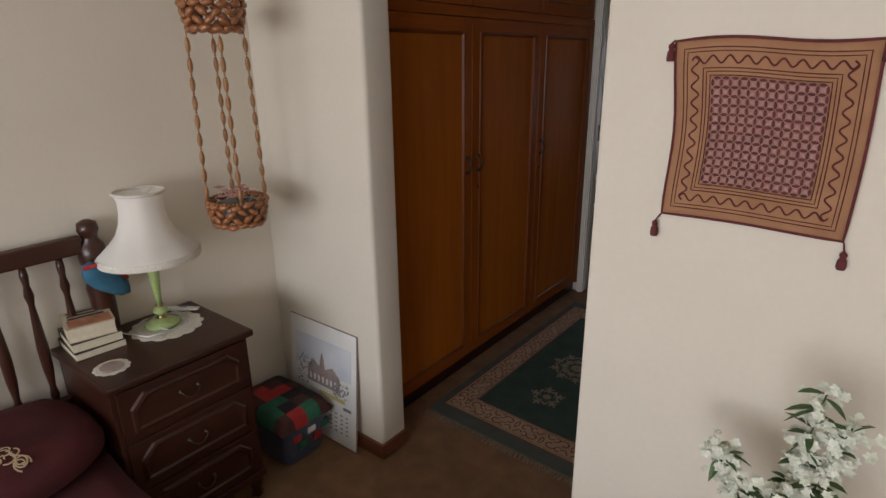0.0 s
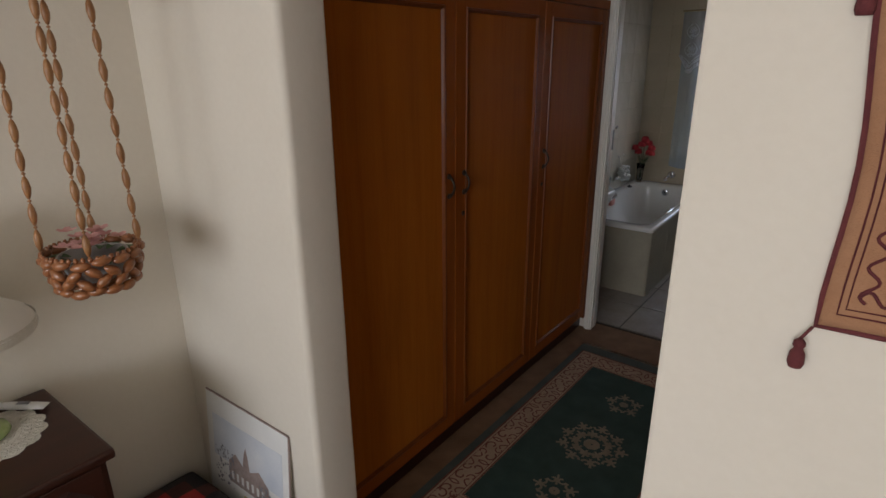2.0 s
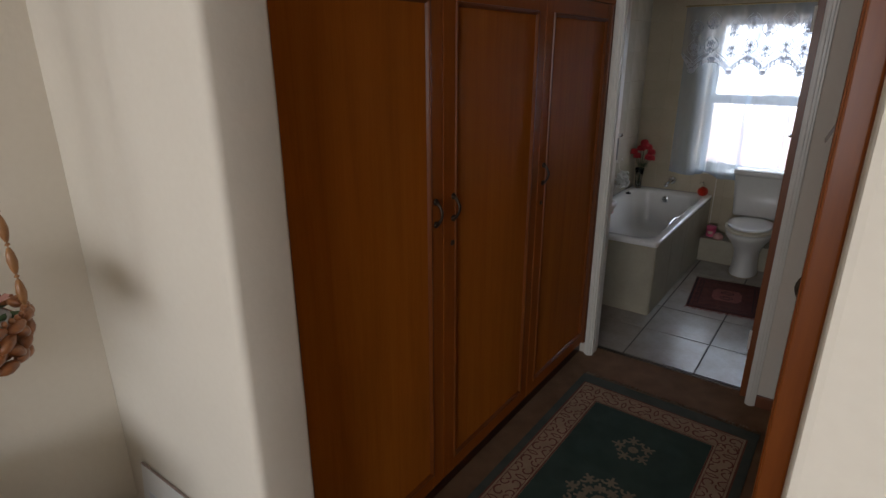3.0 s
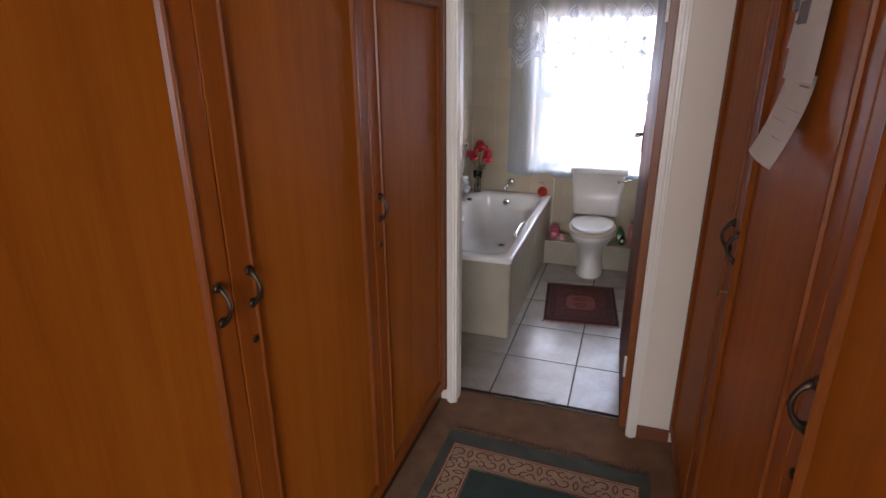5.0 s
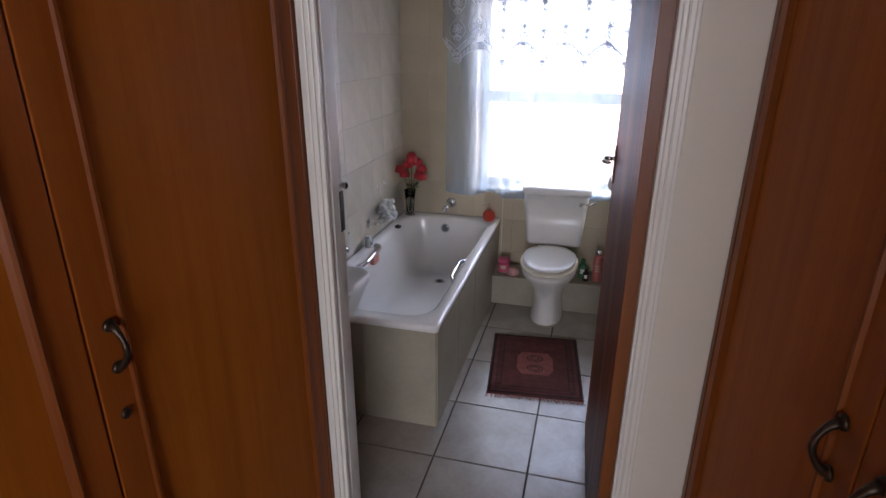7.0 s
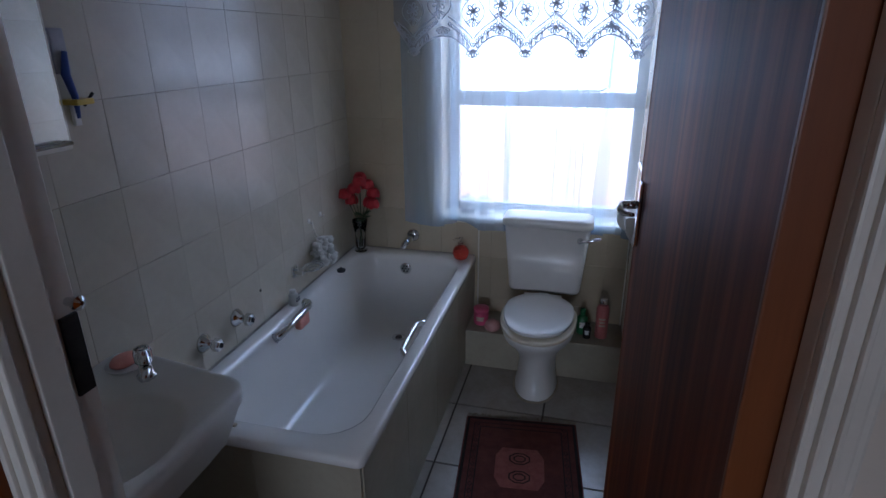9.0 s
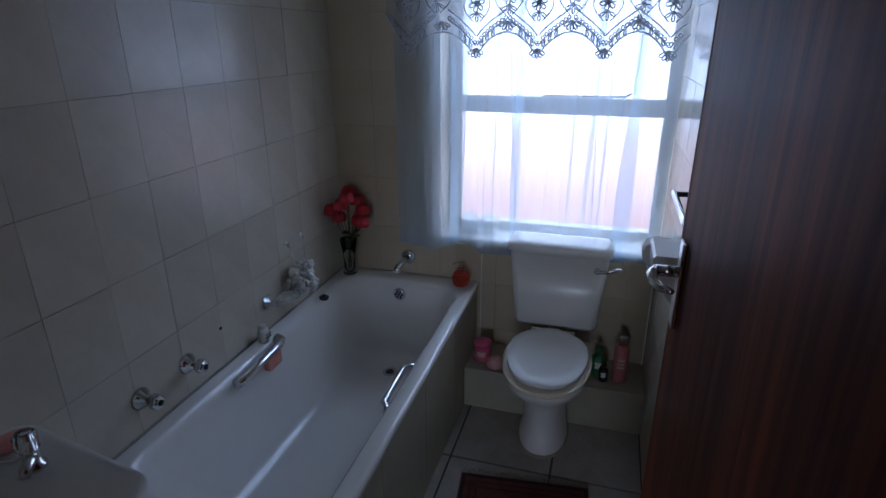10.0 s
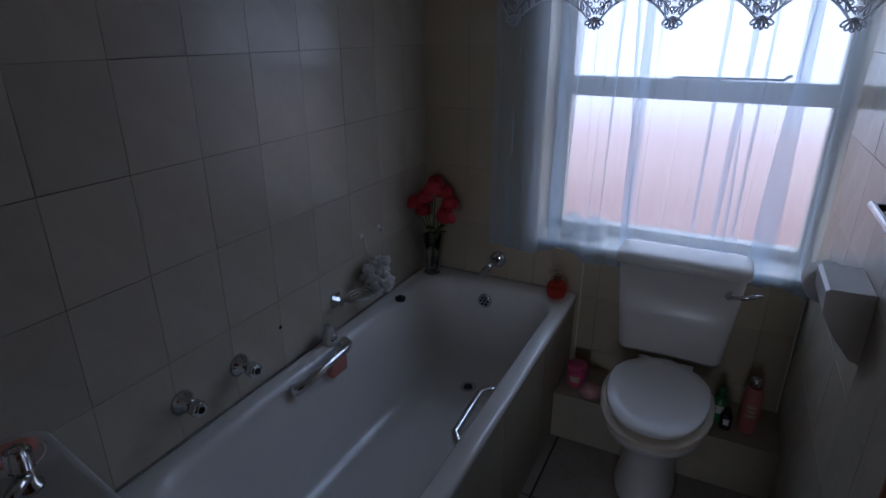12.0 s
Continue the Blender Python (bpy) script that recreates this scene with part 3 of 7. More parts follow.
# ---- wardrobes ----
def bow_handle(x, y, z, out, parent):
    bm = bmesh.new()
    h = 0.038
    tube(bm, arc(lambda s: (x + out * (0.004 + 0.023 * math.sin(math.pi * s) ** 0.7), y, z - h + 2 * h * s), 11), [0.008, 0.006, 0.0048, 0.0046, 0.005, 0.0055, 0.005, 0.0046, 0.0048, 0.006, 0.008], 8)
    for s in (-1, 1):
        lathe(bm, (x, y, z + s * h), [(0.011, 0.0), (0.011, out * 0.004), (0.007, out * 0.007)], 10, "x")
    return part("handle", bm, BRONZE, parent, "dark bronze bow handle", True)


def keyhole(x, y, z, out, parent, key):
    bm = lathe(bmesh.new(), (x, y, z), [(0.010, 0), (0.010, out * 0.003), (0.006, out * 0.005)], 12, "x")
    part("escutcheon", bm, BRONZE, parent, "dark keyhole plate", True)
    if key:
        bm = tube(bmesh.new(), [(x, y, z), (x + out * 0.024, y, z)], 0.0026, 6)
        tube(bm, arc(lambda s: (x + out * 0.033, y + 0.010 * math.cos(6.283 * s), z + 0.010 * math.sin(6.283 * s)), 13), 0.0022, 6)
        part("key", bm, BRASS, parent, "small brass key", True)


def panel_door(parent, x, out, y0, y1, z0, z1, name="door"):
    """A framed wardrobe door: two stiles, two rails, a veneer panel and a bead round it. out: the way it faces."""
    st, th = 0.066, 0.022
    X = lambda d: x + out * d
    body = part(name, boxes(((X(-th + 0.002), y0 + st, z0 + st), (X(-0.006), y1 - st, z1 - st))), DOOR_WOOD, parent, "paler orange veneer panel in a darker frame")
    part("stile", boxes(((X(-th), y0, z0), (X(0), y0 + st, z1)), bevel=0.003), FRAME_WOOD, body)
    part("stile", boxes(((X(-th), y1 - st, z0), (X(0), y1, z1)), bevel=0.003), FRAME_WOOD, body)
    part("rail", boxes(((X(-th), y0 + st, z0), (X(-0.0005), y1 - st, z0 + st)), bevel=0.002), FRAME_WOOD_H, body)
    part("rail", boxes(((X(-th), y0 + st, z1 - st), (X(-0.0005), y1 - st, z1)), bevel=0.002), FRAME_WOOD_H, body)
    b = 0.016
    a0, a1, c0, c1 = y0 + st - 0.004, y1 - st + 0.004, z0 + st - 0.004, z1 - st + 0.004
    bm = bmesh.new()
    prof = [(0.0, 0.0), (0.002, 0.006), (0.007, 0.007), (0.011, 0.003), (b, -0.005)]
    rings(bm, [[(X(h), a0 + d, c0 + d), (X(h), a1 - d, c0 + d), (X(h), a1 - d, c1 - d), (X(h), a0 + d, c1 - d)] for d, h in prof])
    part("moulding", bm, BEAD_WOOD, body, "darker moulded bead")
    return body


def wardrobe(x, out, cuts, handles, label):
    """One row of built-in wardrobes: carcass, plinth, tall doors and top cupboards."""
    back = x - out * 0.62
    f = x - out * 0.024
    y0, y1 = cuts[0], cuts[-1]
    w = thing("wardrobe", ((x + back) / 2, (y0 + y1) / 2, 0), label, "wardrobe", "built-in wardrobes")
    for name, lo, hi in (("side_panel", (back, y0, 0.07), (f, y0 + 0.02, CEIL)), ("side_panel", (back, y1 - 0.02, 0.07), (f, y1, CEIL)), ("back_panel", (back, y0 + 0.02, 0.07), (back + out * 0.01, y1 - 0.02, CEIL)), ("base_panel", (back + out * 0.01, y0 + 0.02, 0.07), (f, y1 - 0.02, 0.09)), ("shelf", (back + out * 0.01, y0 + 0.02, 1.885), (f, y1 - 0.02, 1.91)), ("top_panel", (back + out * 0.01, y0 + 0.02, CEIL - 0.02), (f, y1 - 0.02, CEIL))):
        part(name, boxes((lo, hi)), FRAME_WOOD, w)
    part("plinth", boxes(((back, y0, 0), (x - out * 0.03, y1, 0.085))), DARK_WOOD, w, "dark recessed plinth")
    part("face_rail", boxes(((f, y0, 1.878), (x, y1, 1.922)), bevel=0.003), FRAME_WOOD_H, w)
    part("edge_stile", boxes(((f, y0, 0.07), (x + out * 0.002, y0 + 0.028, 1.878)), bevel=0.003), BEAD_WOOD, w)
    part("edge_stile", boxes(((f, y1 - 0.028, 0.07), (x + out * 0.002, y1, 1.878)), bevel=0.003), BEAD_WOOD, w)
    for i, (a, b) in enumerate(zip(cuts, cuts[1:])):
        a2, b2 = (a + 0.03 if i == 0 else a + 0.002), (b - 0.03 if i == len(cuts) - 2 else b - 0.002)
        d = panel_door(w, x, out, a2, b2, 0.090, 1.874)
        hy, key = handles[i]
        bow_handle(x, hy, 1.176, out, d)
        if key is not None:
            keyhole(x, hy + (0.004 if hy > (a + b) / 2 else -0.004), 1.052, out, d, key)
        panel_door(w, x, out, a2, b2, 1.926, CEIL - 0.012, "top_door")
    return w


CUTS_L = (-2.135, -1.407, -0.731, -0.002)
wardrobe(WARD_L, 1, CUTS_L, ((-1.450, None), (-1.352, False), (-0.688, False)), "built-in orange-brown wooden wardrobe with framed panel doors")
CUTS_R = (-2.19, -1.412, -0.708, -0.002)
wardrobe(WARD_R, -1, CUTS_R, ((-1.462, False), (-0.762, True), (-0.656, None)), "built-in orange-brown wooden wardrobe with papers pinned on a door")


# ---- bathroom things ----
def rrect(x0, x1, y0, y1, z, r, n=6):
    """A rounded rectangle, level at z."""
    out = []
    for cx, cy, a0 in ((x1 - r, y1 - r, 0), (x0 + r, y1 - r, 90), (x0 + r, y0 + r, 180), (x1 - r, y0 + r, 270)):
        out += [(cx + r * math.cos(radians(a0 + 90 * k / (n - 1))), cy + r * math.sin(radians(a0 + 90 * k / (n - 1))), z) for k in range(n)]
    return out


RIM, BF, BS = 0.512, 0.694, 0.138        # bath rim height, front edge, side edge
bath = thing("bathtub", (-0.2, 1.48, 0), "white enamelled bathtub set in cream tiled panels", "bathtub")
bm = bmesh.new()
x0, x1, y0, y1 = BX0 + 0.004, BS, BF, BY1 - 0.002
i0, i1, j0, j1 = x0 + 0.055, x1 - 0.062, y0 + 0.085, y1 - 0.075
rings(bm, [
    rrect(x0 + 0.002, x1 - 0.004, y0 + 0.004, y1, RIM - 0.034, 0.02), rrect(x0, x1, y0, y1, RIM - 0.030, 0.022), rrect(x0, x1, y0, y1, RIM - 0.010, 0.022),
    rrect(x0 + 0.003, x1 - 0.004, y0 + 0.004, y1 - 0.002, RIM - 0.002, 0.022), rrect(x0 + 0.010, x1 - 0.012, y0 + 0.012, y1 - 0.008, RIM, 0.022),
    rrect(i0 - 0.012, i1 + 0.012, j0 - 0.012, j1 + 0.012, RIM - 0.002, 0.13), rrect(i0, i1, j0, j1, RIM - 0.012, 0.13), rrect(i0 + 0.008, i1 - 0.008, j0 + 0.012, j1 - 0.006, RIM - 0.04, 0.13),
    rrect(i0 + 0.022, i1 - 0.022, j0 + 0.07, j1 - 0.018, RIM - 0.15, 0.13), rrect(i0 + 0.040, i1 - 0.040, j0 + 0.17, j1 - 0.035, RIM - 0.28, 0.12),
    rrect(i0 + 0.060, i1 - 0.060, j0 + 0.26, j1 - 0.06, RIM - 0.36, 0.11), rrect(i0 + 0.10, i1 - 0.10, j0 + 0.33, j1 - 0.10, RIM - 0.39, 0.09), rrect(i0 + 0.17, i1 - 0.17, j0 + 0.45, j1 - 0.2, RIM - 0.396, 0.04)], True, False, True)
part("tub", bm, ENAMEL, bath, "", True)
for a, b in ((BF + 0.012, None),):
    for k in range(2):
        xx = BX0 + 0.004 + k * 0.335
        part("panel_tile", boxes(((xx, BF + 0.008, 0.0), (min(xx + 0.333, BS - 0.007), BF + 0.02, RIM - 0.034)), bevel=0.0015), PANEL_TILE, bath)
for k in range(4):
    yy = BF + 0.021 + k * 0.39
    part("panel_tile", boxes(((BS - 0.02, yy, 0.0), (BS - 0.006, min(yy + 0.388, BY1), RIM - 0.034)), bevel=0.0015), PANEL_TILE, bath)
part("sealant_line", boxes(((BX0 + 0.0005, BF + 0.01, RIM - 0.004), (BX0 + 0.005, BY1 - 0.001, RIM + 0.0015)), ((BX0 + 0.006, BY1 - 0.005, RIM - 0.004), (BS - 0.01, BY1 - 0.0005, RIM + 0.0015)), bevel=0.001), surface("stained_sealant", (0.16, 0.14, 0.12), (0.5, 0.47, 0.42), 0.8, 9, 90), bath, "stained sealant line along the wall")
bm = lathe(bmesh.new(), (-0.221, j1 - 0.018, RIM - 0.072), [(0.030, 0.0), (0.030, -0.005), (0.026, -0.008), (0.006, -0.007)], 20, "y")
ov = part("overflow", bm, CHROME, bath, "round chrome overflow grille", True)
bm = bmesh.new()
for k in range(7):
    a = k * 1.047
    rr = 0 if k == 6 else 0.016
    lathe(bm, (-0.221 + rr * math.cos(a), j1 - 0.0262, RIM - 0.072 + rr * math.sin(a)), [(0.0055, 0), (0.0055, -0.0015)], 8, "y")
part("overflow_holes", bm, RUBBER, ov)
part("drain", lathe(bmesh.new(), (-0.215, 2.015, RIM - 0.392), [(0.034, 0), (0.032, 0.004), (0.022, 0.003), (0.02, 0.001)], 20), CHROME, bath, "chrome drain", True)
part("drain_hole", lathe(bmesh.new(), (-0.215, 2.015, RIM - 0.3892), [(0.017, 0), (0.017, 0.0012)], 16), RUBBER, bath)


def grab(xin, ya, yb, side, z, thick=1.0):
    """A flat-footed chrome grab handle inside the tub wall; side: the way it stands off."""
    bm = bmesh.new()
    s = side * 0.042
    tube(bm, [(xin, ya, z - 0.022), (xin + s * 0.6, ya + 0.006, z - 0.012), (xin + s, ya + 0.03, z - 0.004), (xin + s, (ya + yb) / 2, z + 0.006), (xin + s, yb - 0.03, z + 0.012), (xin + s * 0.6, yb - 0.006, z + 0.012), (xin, yb, z + 0.008)], [q * thick for q in (0.015, 0.012, 0.0105, 0.010, 0.0105, 0.012, 0.015)], 10)
    return part("grab_handle", bm, CHROME, bath, "chrome grab handle", True)


grab(i1 - 0.015, 1.365, 1.605, -1, RIM - 0.075, 1.15)
grab(i0 + 0.010, 1.30, 1.56, 0.72, RIM - 0.018, 1.45)

b = thing("soap_bar", (i0 + 0.055, 1.495, RIM - 0.085), "coral pink soap bar tucked behind the bath handle", "soap")
part("bar", box(bmesh.new(), (i0 + 0.010, 1.455, RIM - 0.085), (i0 + 0.040, 1.535, RIM - 0.030), 0.008), SOAP_PINK, b, "", True)
b = thing("shampoo_tube", (i0 - 0.02, 1.52, RIM), "small white tube standing on the bath rim", "bottle")
part("body", lathe(bmesh.new(), (i0 - 0.02, 1.52, RIM - 0.002), [(0.019, 0), (0.021, 0.008), (0.021, 0.045), (0.016, 0.055)], 16), PAPER, b, "", True)
part("cap", lathe(bmesh.new(), (i0 - 0.02, 1.52, RIM + 0.05), [(0.014, 0), (0.014, 0.016), (0.010, 0.018)], 14), PAPER, b)
part("print_band", boxes(((i0 - 0.002, 1.508, RIM + 0.018), (i0 + 0.0035, 1.535, RIM + 0.026)), ((i0 - 0.002, 1.508, RIM + 0.031), (i0 + 0.0035, 1.535, RIM + 0.035))), INK, b)

sp = thing("bath_spout", (-0.205, BY1, 0.59), "chrome bath spout on the wall", "tap")
bm = lathe(bmesh.new(), (-0.205, BY1 - 0.004, 0.596), [(0.034, 0.004), (0.034, -0.006), (0.026, -0.012), (0.016, -0.018)], 20, "y")
part("wall_flange", bm, CHROME, sp, "", True)
part("spout", tube(bmesh.new(), [(-0.205, BY1 - 0.01, 0.596), (-0.212, BY1 - 0.06, 0.591), (-0.224, BY1 - 0.10, 0.574), (-0.23, BY1 - 0.115, 0.556)], [0.015, 0.015, 0.016, 0.014], 12), CHROME, sp, "", True)


def wall_tap(y, z):
    t = thing("bath_tap", (BX0, y, z), "chrome wall-mounted bath tap with a black centre", "tap", "bath taps")
    part("flange", lathe(bmesh.new(), (BX0 - 0.002, y, z), [(0.034, 0), (0.034, 0.005), (0.028, 0.014), (0.016, 0.026), (0.013, 0.04)], 20, "x"), CHROME, t, "", True)
    bm = bmesh.new()
    loops = []
    for h, r in ((0.038, 0.014), (0.042, 0.020), (0.066, 0.020), (0.070, 0.014)):
        loops.append([(BX0 + h, y + r * (1 + 0.12 * math.cos(a * 6)) * math.cos(a), z + r * (1 + 0.12 * math.cos(a * 6)) * math.sin(a)) for a in [6.283 * k / 24 for k in range(24)]])
    hd = part("tap_head", rings(bm, loops, True, True, True), CHROME, t, "", True)
    part("index_cap", lathe(bmesh.new(), (BX0 + 0.069, y, z), [(0.009, 0), (0.009, 0.003), (0.005, 0.004)], 12, "x"), RUBBER, hd)
    return t


wall_tap(1.174, 0.617)
wall_tap(0.985, 0.617)

# soap dish, hooks and the net sponge that hangs there
d = thing("soap_dish", (BX0, 1.60, 0.61), "chrome wire soap dish on the tiled wall", "soap dish")
part("bracket", boxes(((BX0 - 0.002, 1.590, 0.600), (BX0 + 0.008, 1.635, 0.648)), ((BX0 + 0.006, 1.598, 0.614), (BX0 + 0.05, 1.627, 0.630)), bevel=0.002), CHROME, d)
bm = bmesh.new()
for rr in (0.05, 0.036, 0.02):
    tube(bm, arc(lambda s: (BX0 + 0.058 + rr * 0.85 * math.cos(6.283 * s), 1.675 + rr * 1.2 * math.sin(6.283 * s), 0.626 - 0.004 * (rr < 0.04) - 0.004 * (rr < 0.03)), 25), 0.0022, 6)
part("wire_dish", bm, CHROME, d, "", True)
for y in (1.785, 1.900):
    h = thing("wall_hook", (BX0, y, 0.79), "small white stick-on wall hook", "hook", "wall hooks")
    part("backplate", lathe(bmesh.new(), (BX0 - 0.001, y, 0.80), [(0.011, 0), (0.011, 0.004), (0.007, 0.006)], 14, "x"), CERAMIC, h)
    part("prong", tube(bmesh.new(), [(BX0 + 0.003, y, 0.797), (BX0 + 0.016, y, 0.788), (BX0 + 0.020, y, 0.799)], 0.003, 6), CERAMIC, h, "", True)
s = thing("bath_sponge", (BX0 + 0.07, 1.80, 0.60), "fluffy cream net sponge hanging on the wall", "sponge")
bm = bmesh.new()
rnd = random.Random(5)
for k in range(120):
    a, e, rr = rnd.random() * 6.283, rnd.uniform(-1.3, 1.3), rnd.uniform(0.02, 0.058)
    c = (BX0 + 0.062 + 0.9 * rr * math.cos(a) * math.cos(e), 1.800 + 1.15 * rr * math.sin(a) * math.cos(e), 0.655 + 1.2 * rr * math.sin(e))
    blob(bm, c, rnd.uniform(0.011, 0.018), k, (1, 1, 0.8), 8, 0.8)
part("net", bm, PAPER, s, "", True)
part("loop_cord", tube(bmesh.new(), [(BX0 + 0.05, 1.775, 0.68), (BX0 + 0.03, 1.775, 0.74), (BX0 + 0.018, 1.785, 0.792), (BX0 + 0.022, 1.797, 0.74), (BX0 + 0.05, 1.815, 0.69)], 0.0028, 6), LACE_WHITE, s, "", True)
pl = thing("bath_plug", (BX0 + 0.10, 1.86, RIM), "black rubber bath plug on the rim", "plug")
part("plug", lathe(bmesh.new(), (BX0 + 0.085, 1.905, RIM - 0.001), [(0.018, 0), (0.021, 0.006), (0.021, 0.012), (0.006, 0.015), (0.005, 0.022)], 16), RUBBER, pl, "", True)

# red roses in a glass on the rim
v = thing("flower_vase", (-0.455, 2.19, RIM), "glass vase of red artificial roses on the bath rim", "vase")
VX, VY = -0.474, 2.198
part("glass", lathe(bmesh.new(), (VX, VY, RIM - 0.001), [(0.030, 0), (0.034, 0.004), (0.026, 0.03), (0.029, 0.10), (0.040, 0.175), (0.037, 0.175), (0.026, 0.10), (0.023, 0.03), (0.012, 0.012)], 20), GLASS, v, "clear fluted glass", True)
rnd = random.Random(11)
for k in range(9):
    a = k * 0.7
    top = (VX + 0.036 + 0.092 * math.cos(a) * (0.45 + 0.55 * (k % 3) / 2), VY - 0.040 + 0.050 * math.sin(a), RIM + 0.285 + 0.038 * (k % 4))
    part("stem", tube(bmesh.new(), [(VX + 0.01 * math.cos(a), VY + 0.01 * math.sin(a), RIM + 0.02), (VX + 0.012, VY - 0.01, RIM + 0.14), top], 0.002, 6), STEM, v)
    bm = bmesh.new()
    for ring, (n, rr, tilt) in enumerate(((3, 0.014, 0.3), (5, 0.028, 0.8), (6, 0.042, 1.25))):
        for q in range(n):
            b = 6.283 * q / n + ring * 0.5 + k
            d = Vector((math.cos(b), math.sin(b), 0))
            c = Vector(top) + d * rr * 0.55 + Vector((0, 0, 0.014 - ring * 0.005))
            m = Matrix.Translation(c) @ Matrix.Rotation(b, 4, "Z") @ Matrix.Rotation(tilt, 4, "Y")
            vs = bmesh.ops.create_uvsphere(bm, u_segments=8, v_segments=5, radius=1)["verts"]
            for w_ in vs:
                w_.co = m @ Vector((w_.co.x * 0.026, w_.co.y * 0.024, w_.co.z * 0.007))
    part("rose", bm, RED_PETAL, v, "red cloth rose", True)
bm = bmesh.new()
for k in range(10):
    a = rnd.random() * 6.283
    leaf(bm, (VX + 0.03, VY - 0.02, RIM + 0.17 + 0.05 * rnd.random()), (math.cos(a), math.sin(a) * 0.6 - 0.2, 0.5), 0.055, 0.026)
part("leaves", bm, LEAF, v)

b = thing("soap_dispenser", (0.075, 2.215, RIM), "round bottle of red liquid soap on the bath rim", "soap bottle")
part("bottle", lathe(bmesh.new(), (0.07, 2.205, RIM - 0.001), [(0.020, 0), (0.034, 0.008), (0.041, 0.030), (0.040, 0.050), (0.028, 0.068), (0.012, 0.074), (0.012, 0.082)], 24), RED_LIQUID, b, "translucent red", True)
pump = part("pump", lathe(bmesh.new(), (0.07, 2.205, RIM + 0.08), [(0.014, 0), (0.014, 0.010), (0.005, 0.013), (0.005, 0.028), (0.009, 0.030), (0.009, 0.036)], 14), GLASS, b, "clear pump", True)
part("nozzle", tube(bmesh.new(), [(0.07, 2.205, RIM + 0.113), (0.045, 2.19, RIM + 0.111), (0.038, 2.185, RIM + 0.104)], 0.004, 6), GLASS, pump)

# toilet
TX = 0.503
tl = thing("toilet", (TX, 1.9, 0), "white ceramic toilet with its lid closed", "toilet")


def egg(cx, yb, yf, half, z, n=28, back=0.60):
    """An egg outline: squarer at the back (yb), rounder at the front (yf)."""
    out = []
    for k in range(n):
        a = 2 * math.pi * k / n
        c, s = math.cos(a), math.sin(a)
        x = half * (abs(c) ** (0.85 if s < 0 else 0.75)) * (1 if c >= 0 else -1)
        mid = yb + (yf - yb) * 0.42
        y = mid + (abs(s) if s < 0 else s ** 0.72) * ((yf - mid) if s < 0 else (yb - mid))
        if s > 0:
            x *= 1 - (1 - back) * s ** 2
        out.append((cx + x, y, z))
    return out


bm = bmesh.new()
rings(bm, [egg(TX, 2.08, 1.790, 0.098, 0.0), egg(TX, 2.08, 1.786, 0.100, 0.012), egg(TX, 2.08, 1.808, 0.092, 0.05), egg(TX, 2.08, 1.832, 0.084, 0.13), egg(TX, 2.08, 1.812, 0.092, 0.20), egg(TX, 2.09, 1.745, 0.128, 0.27), egg(TX, 2.10, 1.672, 0.160, 0.325), egg(TX, 2.10, 1.648, 0.165, 0.362), egg(TX, 2.10, 1.652, 0.161, 0.370)], True, True, True)
part("pan", bm, CERAMIC, tl, "", True)
bm = bmesh.new()
rings(bm, [egg(TX, 2.085, 1.633, 0.165, 0.380), egg(TX, 2.088, 1.627, 0.171, 0.384), egg(TX, 2.088, 1.627, 0.171, 0.394), egg(TX, 2.085, 1.633, 0.165, 0.398)], True, True, True)
for dx in (-0.10, 0.10):
    for yy in (1.76, 2.0):
        box(bm, (TX + dx - 0.012, yy, 0.396), (TX + dx + 0.012, yy + 0.03, 0.409))
        box(bm, (TX + dx - 0.012, yy, 0.368), (TX + dx + 0.012, yy + 0.03, 0.382))
part("seat", bm, CREAM_PLASTIC, tl, "slightly yellowed seat ring", True)
bm = bmesh.new()
rings(bm, [egg(TX, 2.080, 1.656, 0.151, 0.4075), egg(TX, 2.082, 1.651, 0.156, 0.410), egg(TX, 2.082, 1.651, 0.156, 0.4195), egg(TX, 2.079, 1.655, 0.152, 0.4225), egg(TX, 2.04, 1.71, 0.115, 0.4235)], True, True, True)
part("lid", bm, SEAT_PLASTIC, tl, "smooth white lid", True)
for dx in (-0.07, 0.07):
    part("seat_hinge", lathe(bmesh.new(), (TX + dx - 0.02, 2.094, 0.40), [(0.010, 0), (0.010, 0.04)], 10, "x"), CERAMIC, tl, "", True)
CB, CF = 2.268, 2.108
bm = bmesh.new()
rings(bm, [rrect(TX - 0.165, TX + 0.165, CF + 0.02, CB, 0.405, 0.03), rrect(TX - 0.172, TX + 0.172, CF + 0.012, CB, 0.42, 0.03), rrect(TX - 0.20, TX + 0.20, CF + 0.002, CB, 0.735, 0.03)], True, True, True)
cist = part("cistern", bm, CERAMIC, tl, "", True)
bm = bmesh.new()
rings(bm, [rrect(TX - 0.200, TX + 0.200, CF + 0.002, CB + 0.002, 0.737, 0.03), rrect(TX - 0.211, TX + 0.211, CF - 0.010, CB + 0.004, 0.744, 0.035), rrect(TX - 0.212, TX + 0.212, CF - 0.011, CB + 0.004, 0.768, 0.035), rrect(TX - 0.205, TX + 0.205, CF - 0.004, CB, 0.778, 0.035), rrect(TX - 0.16, TX + 0.16, CF + 0.03, CB - 0.03, 0.782, 0.03)], True, True, True)
part("cistern_lid", bm, CERAMIC, cist, "", True)
bm = lathe(bmesh.new(), (TX + 0.155, CF + 0.004, 0.690), [(0.014, 0), (0.014, -0.008), (0.008, -0.014), (0.008, -0.022)], 14, "y")
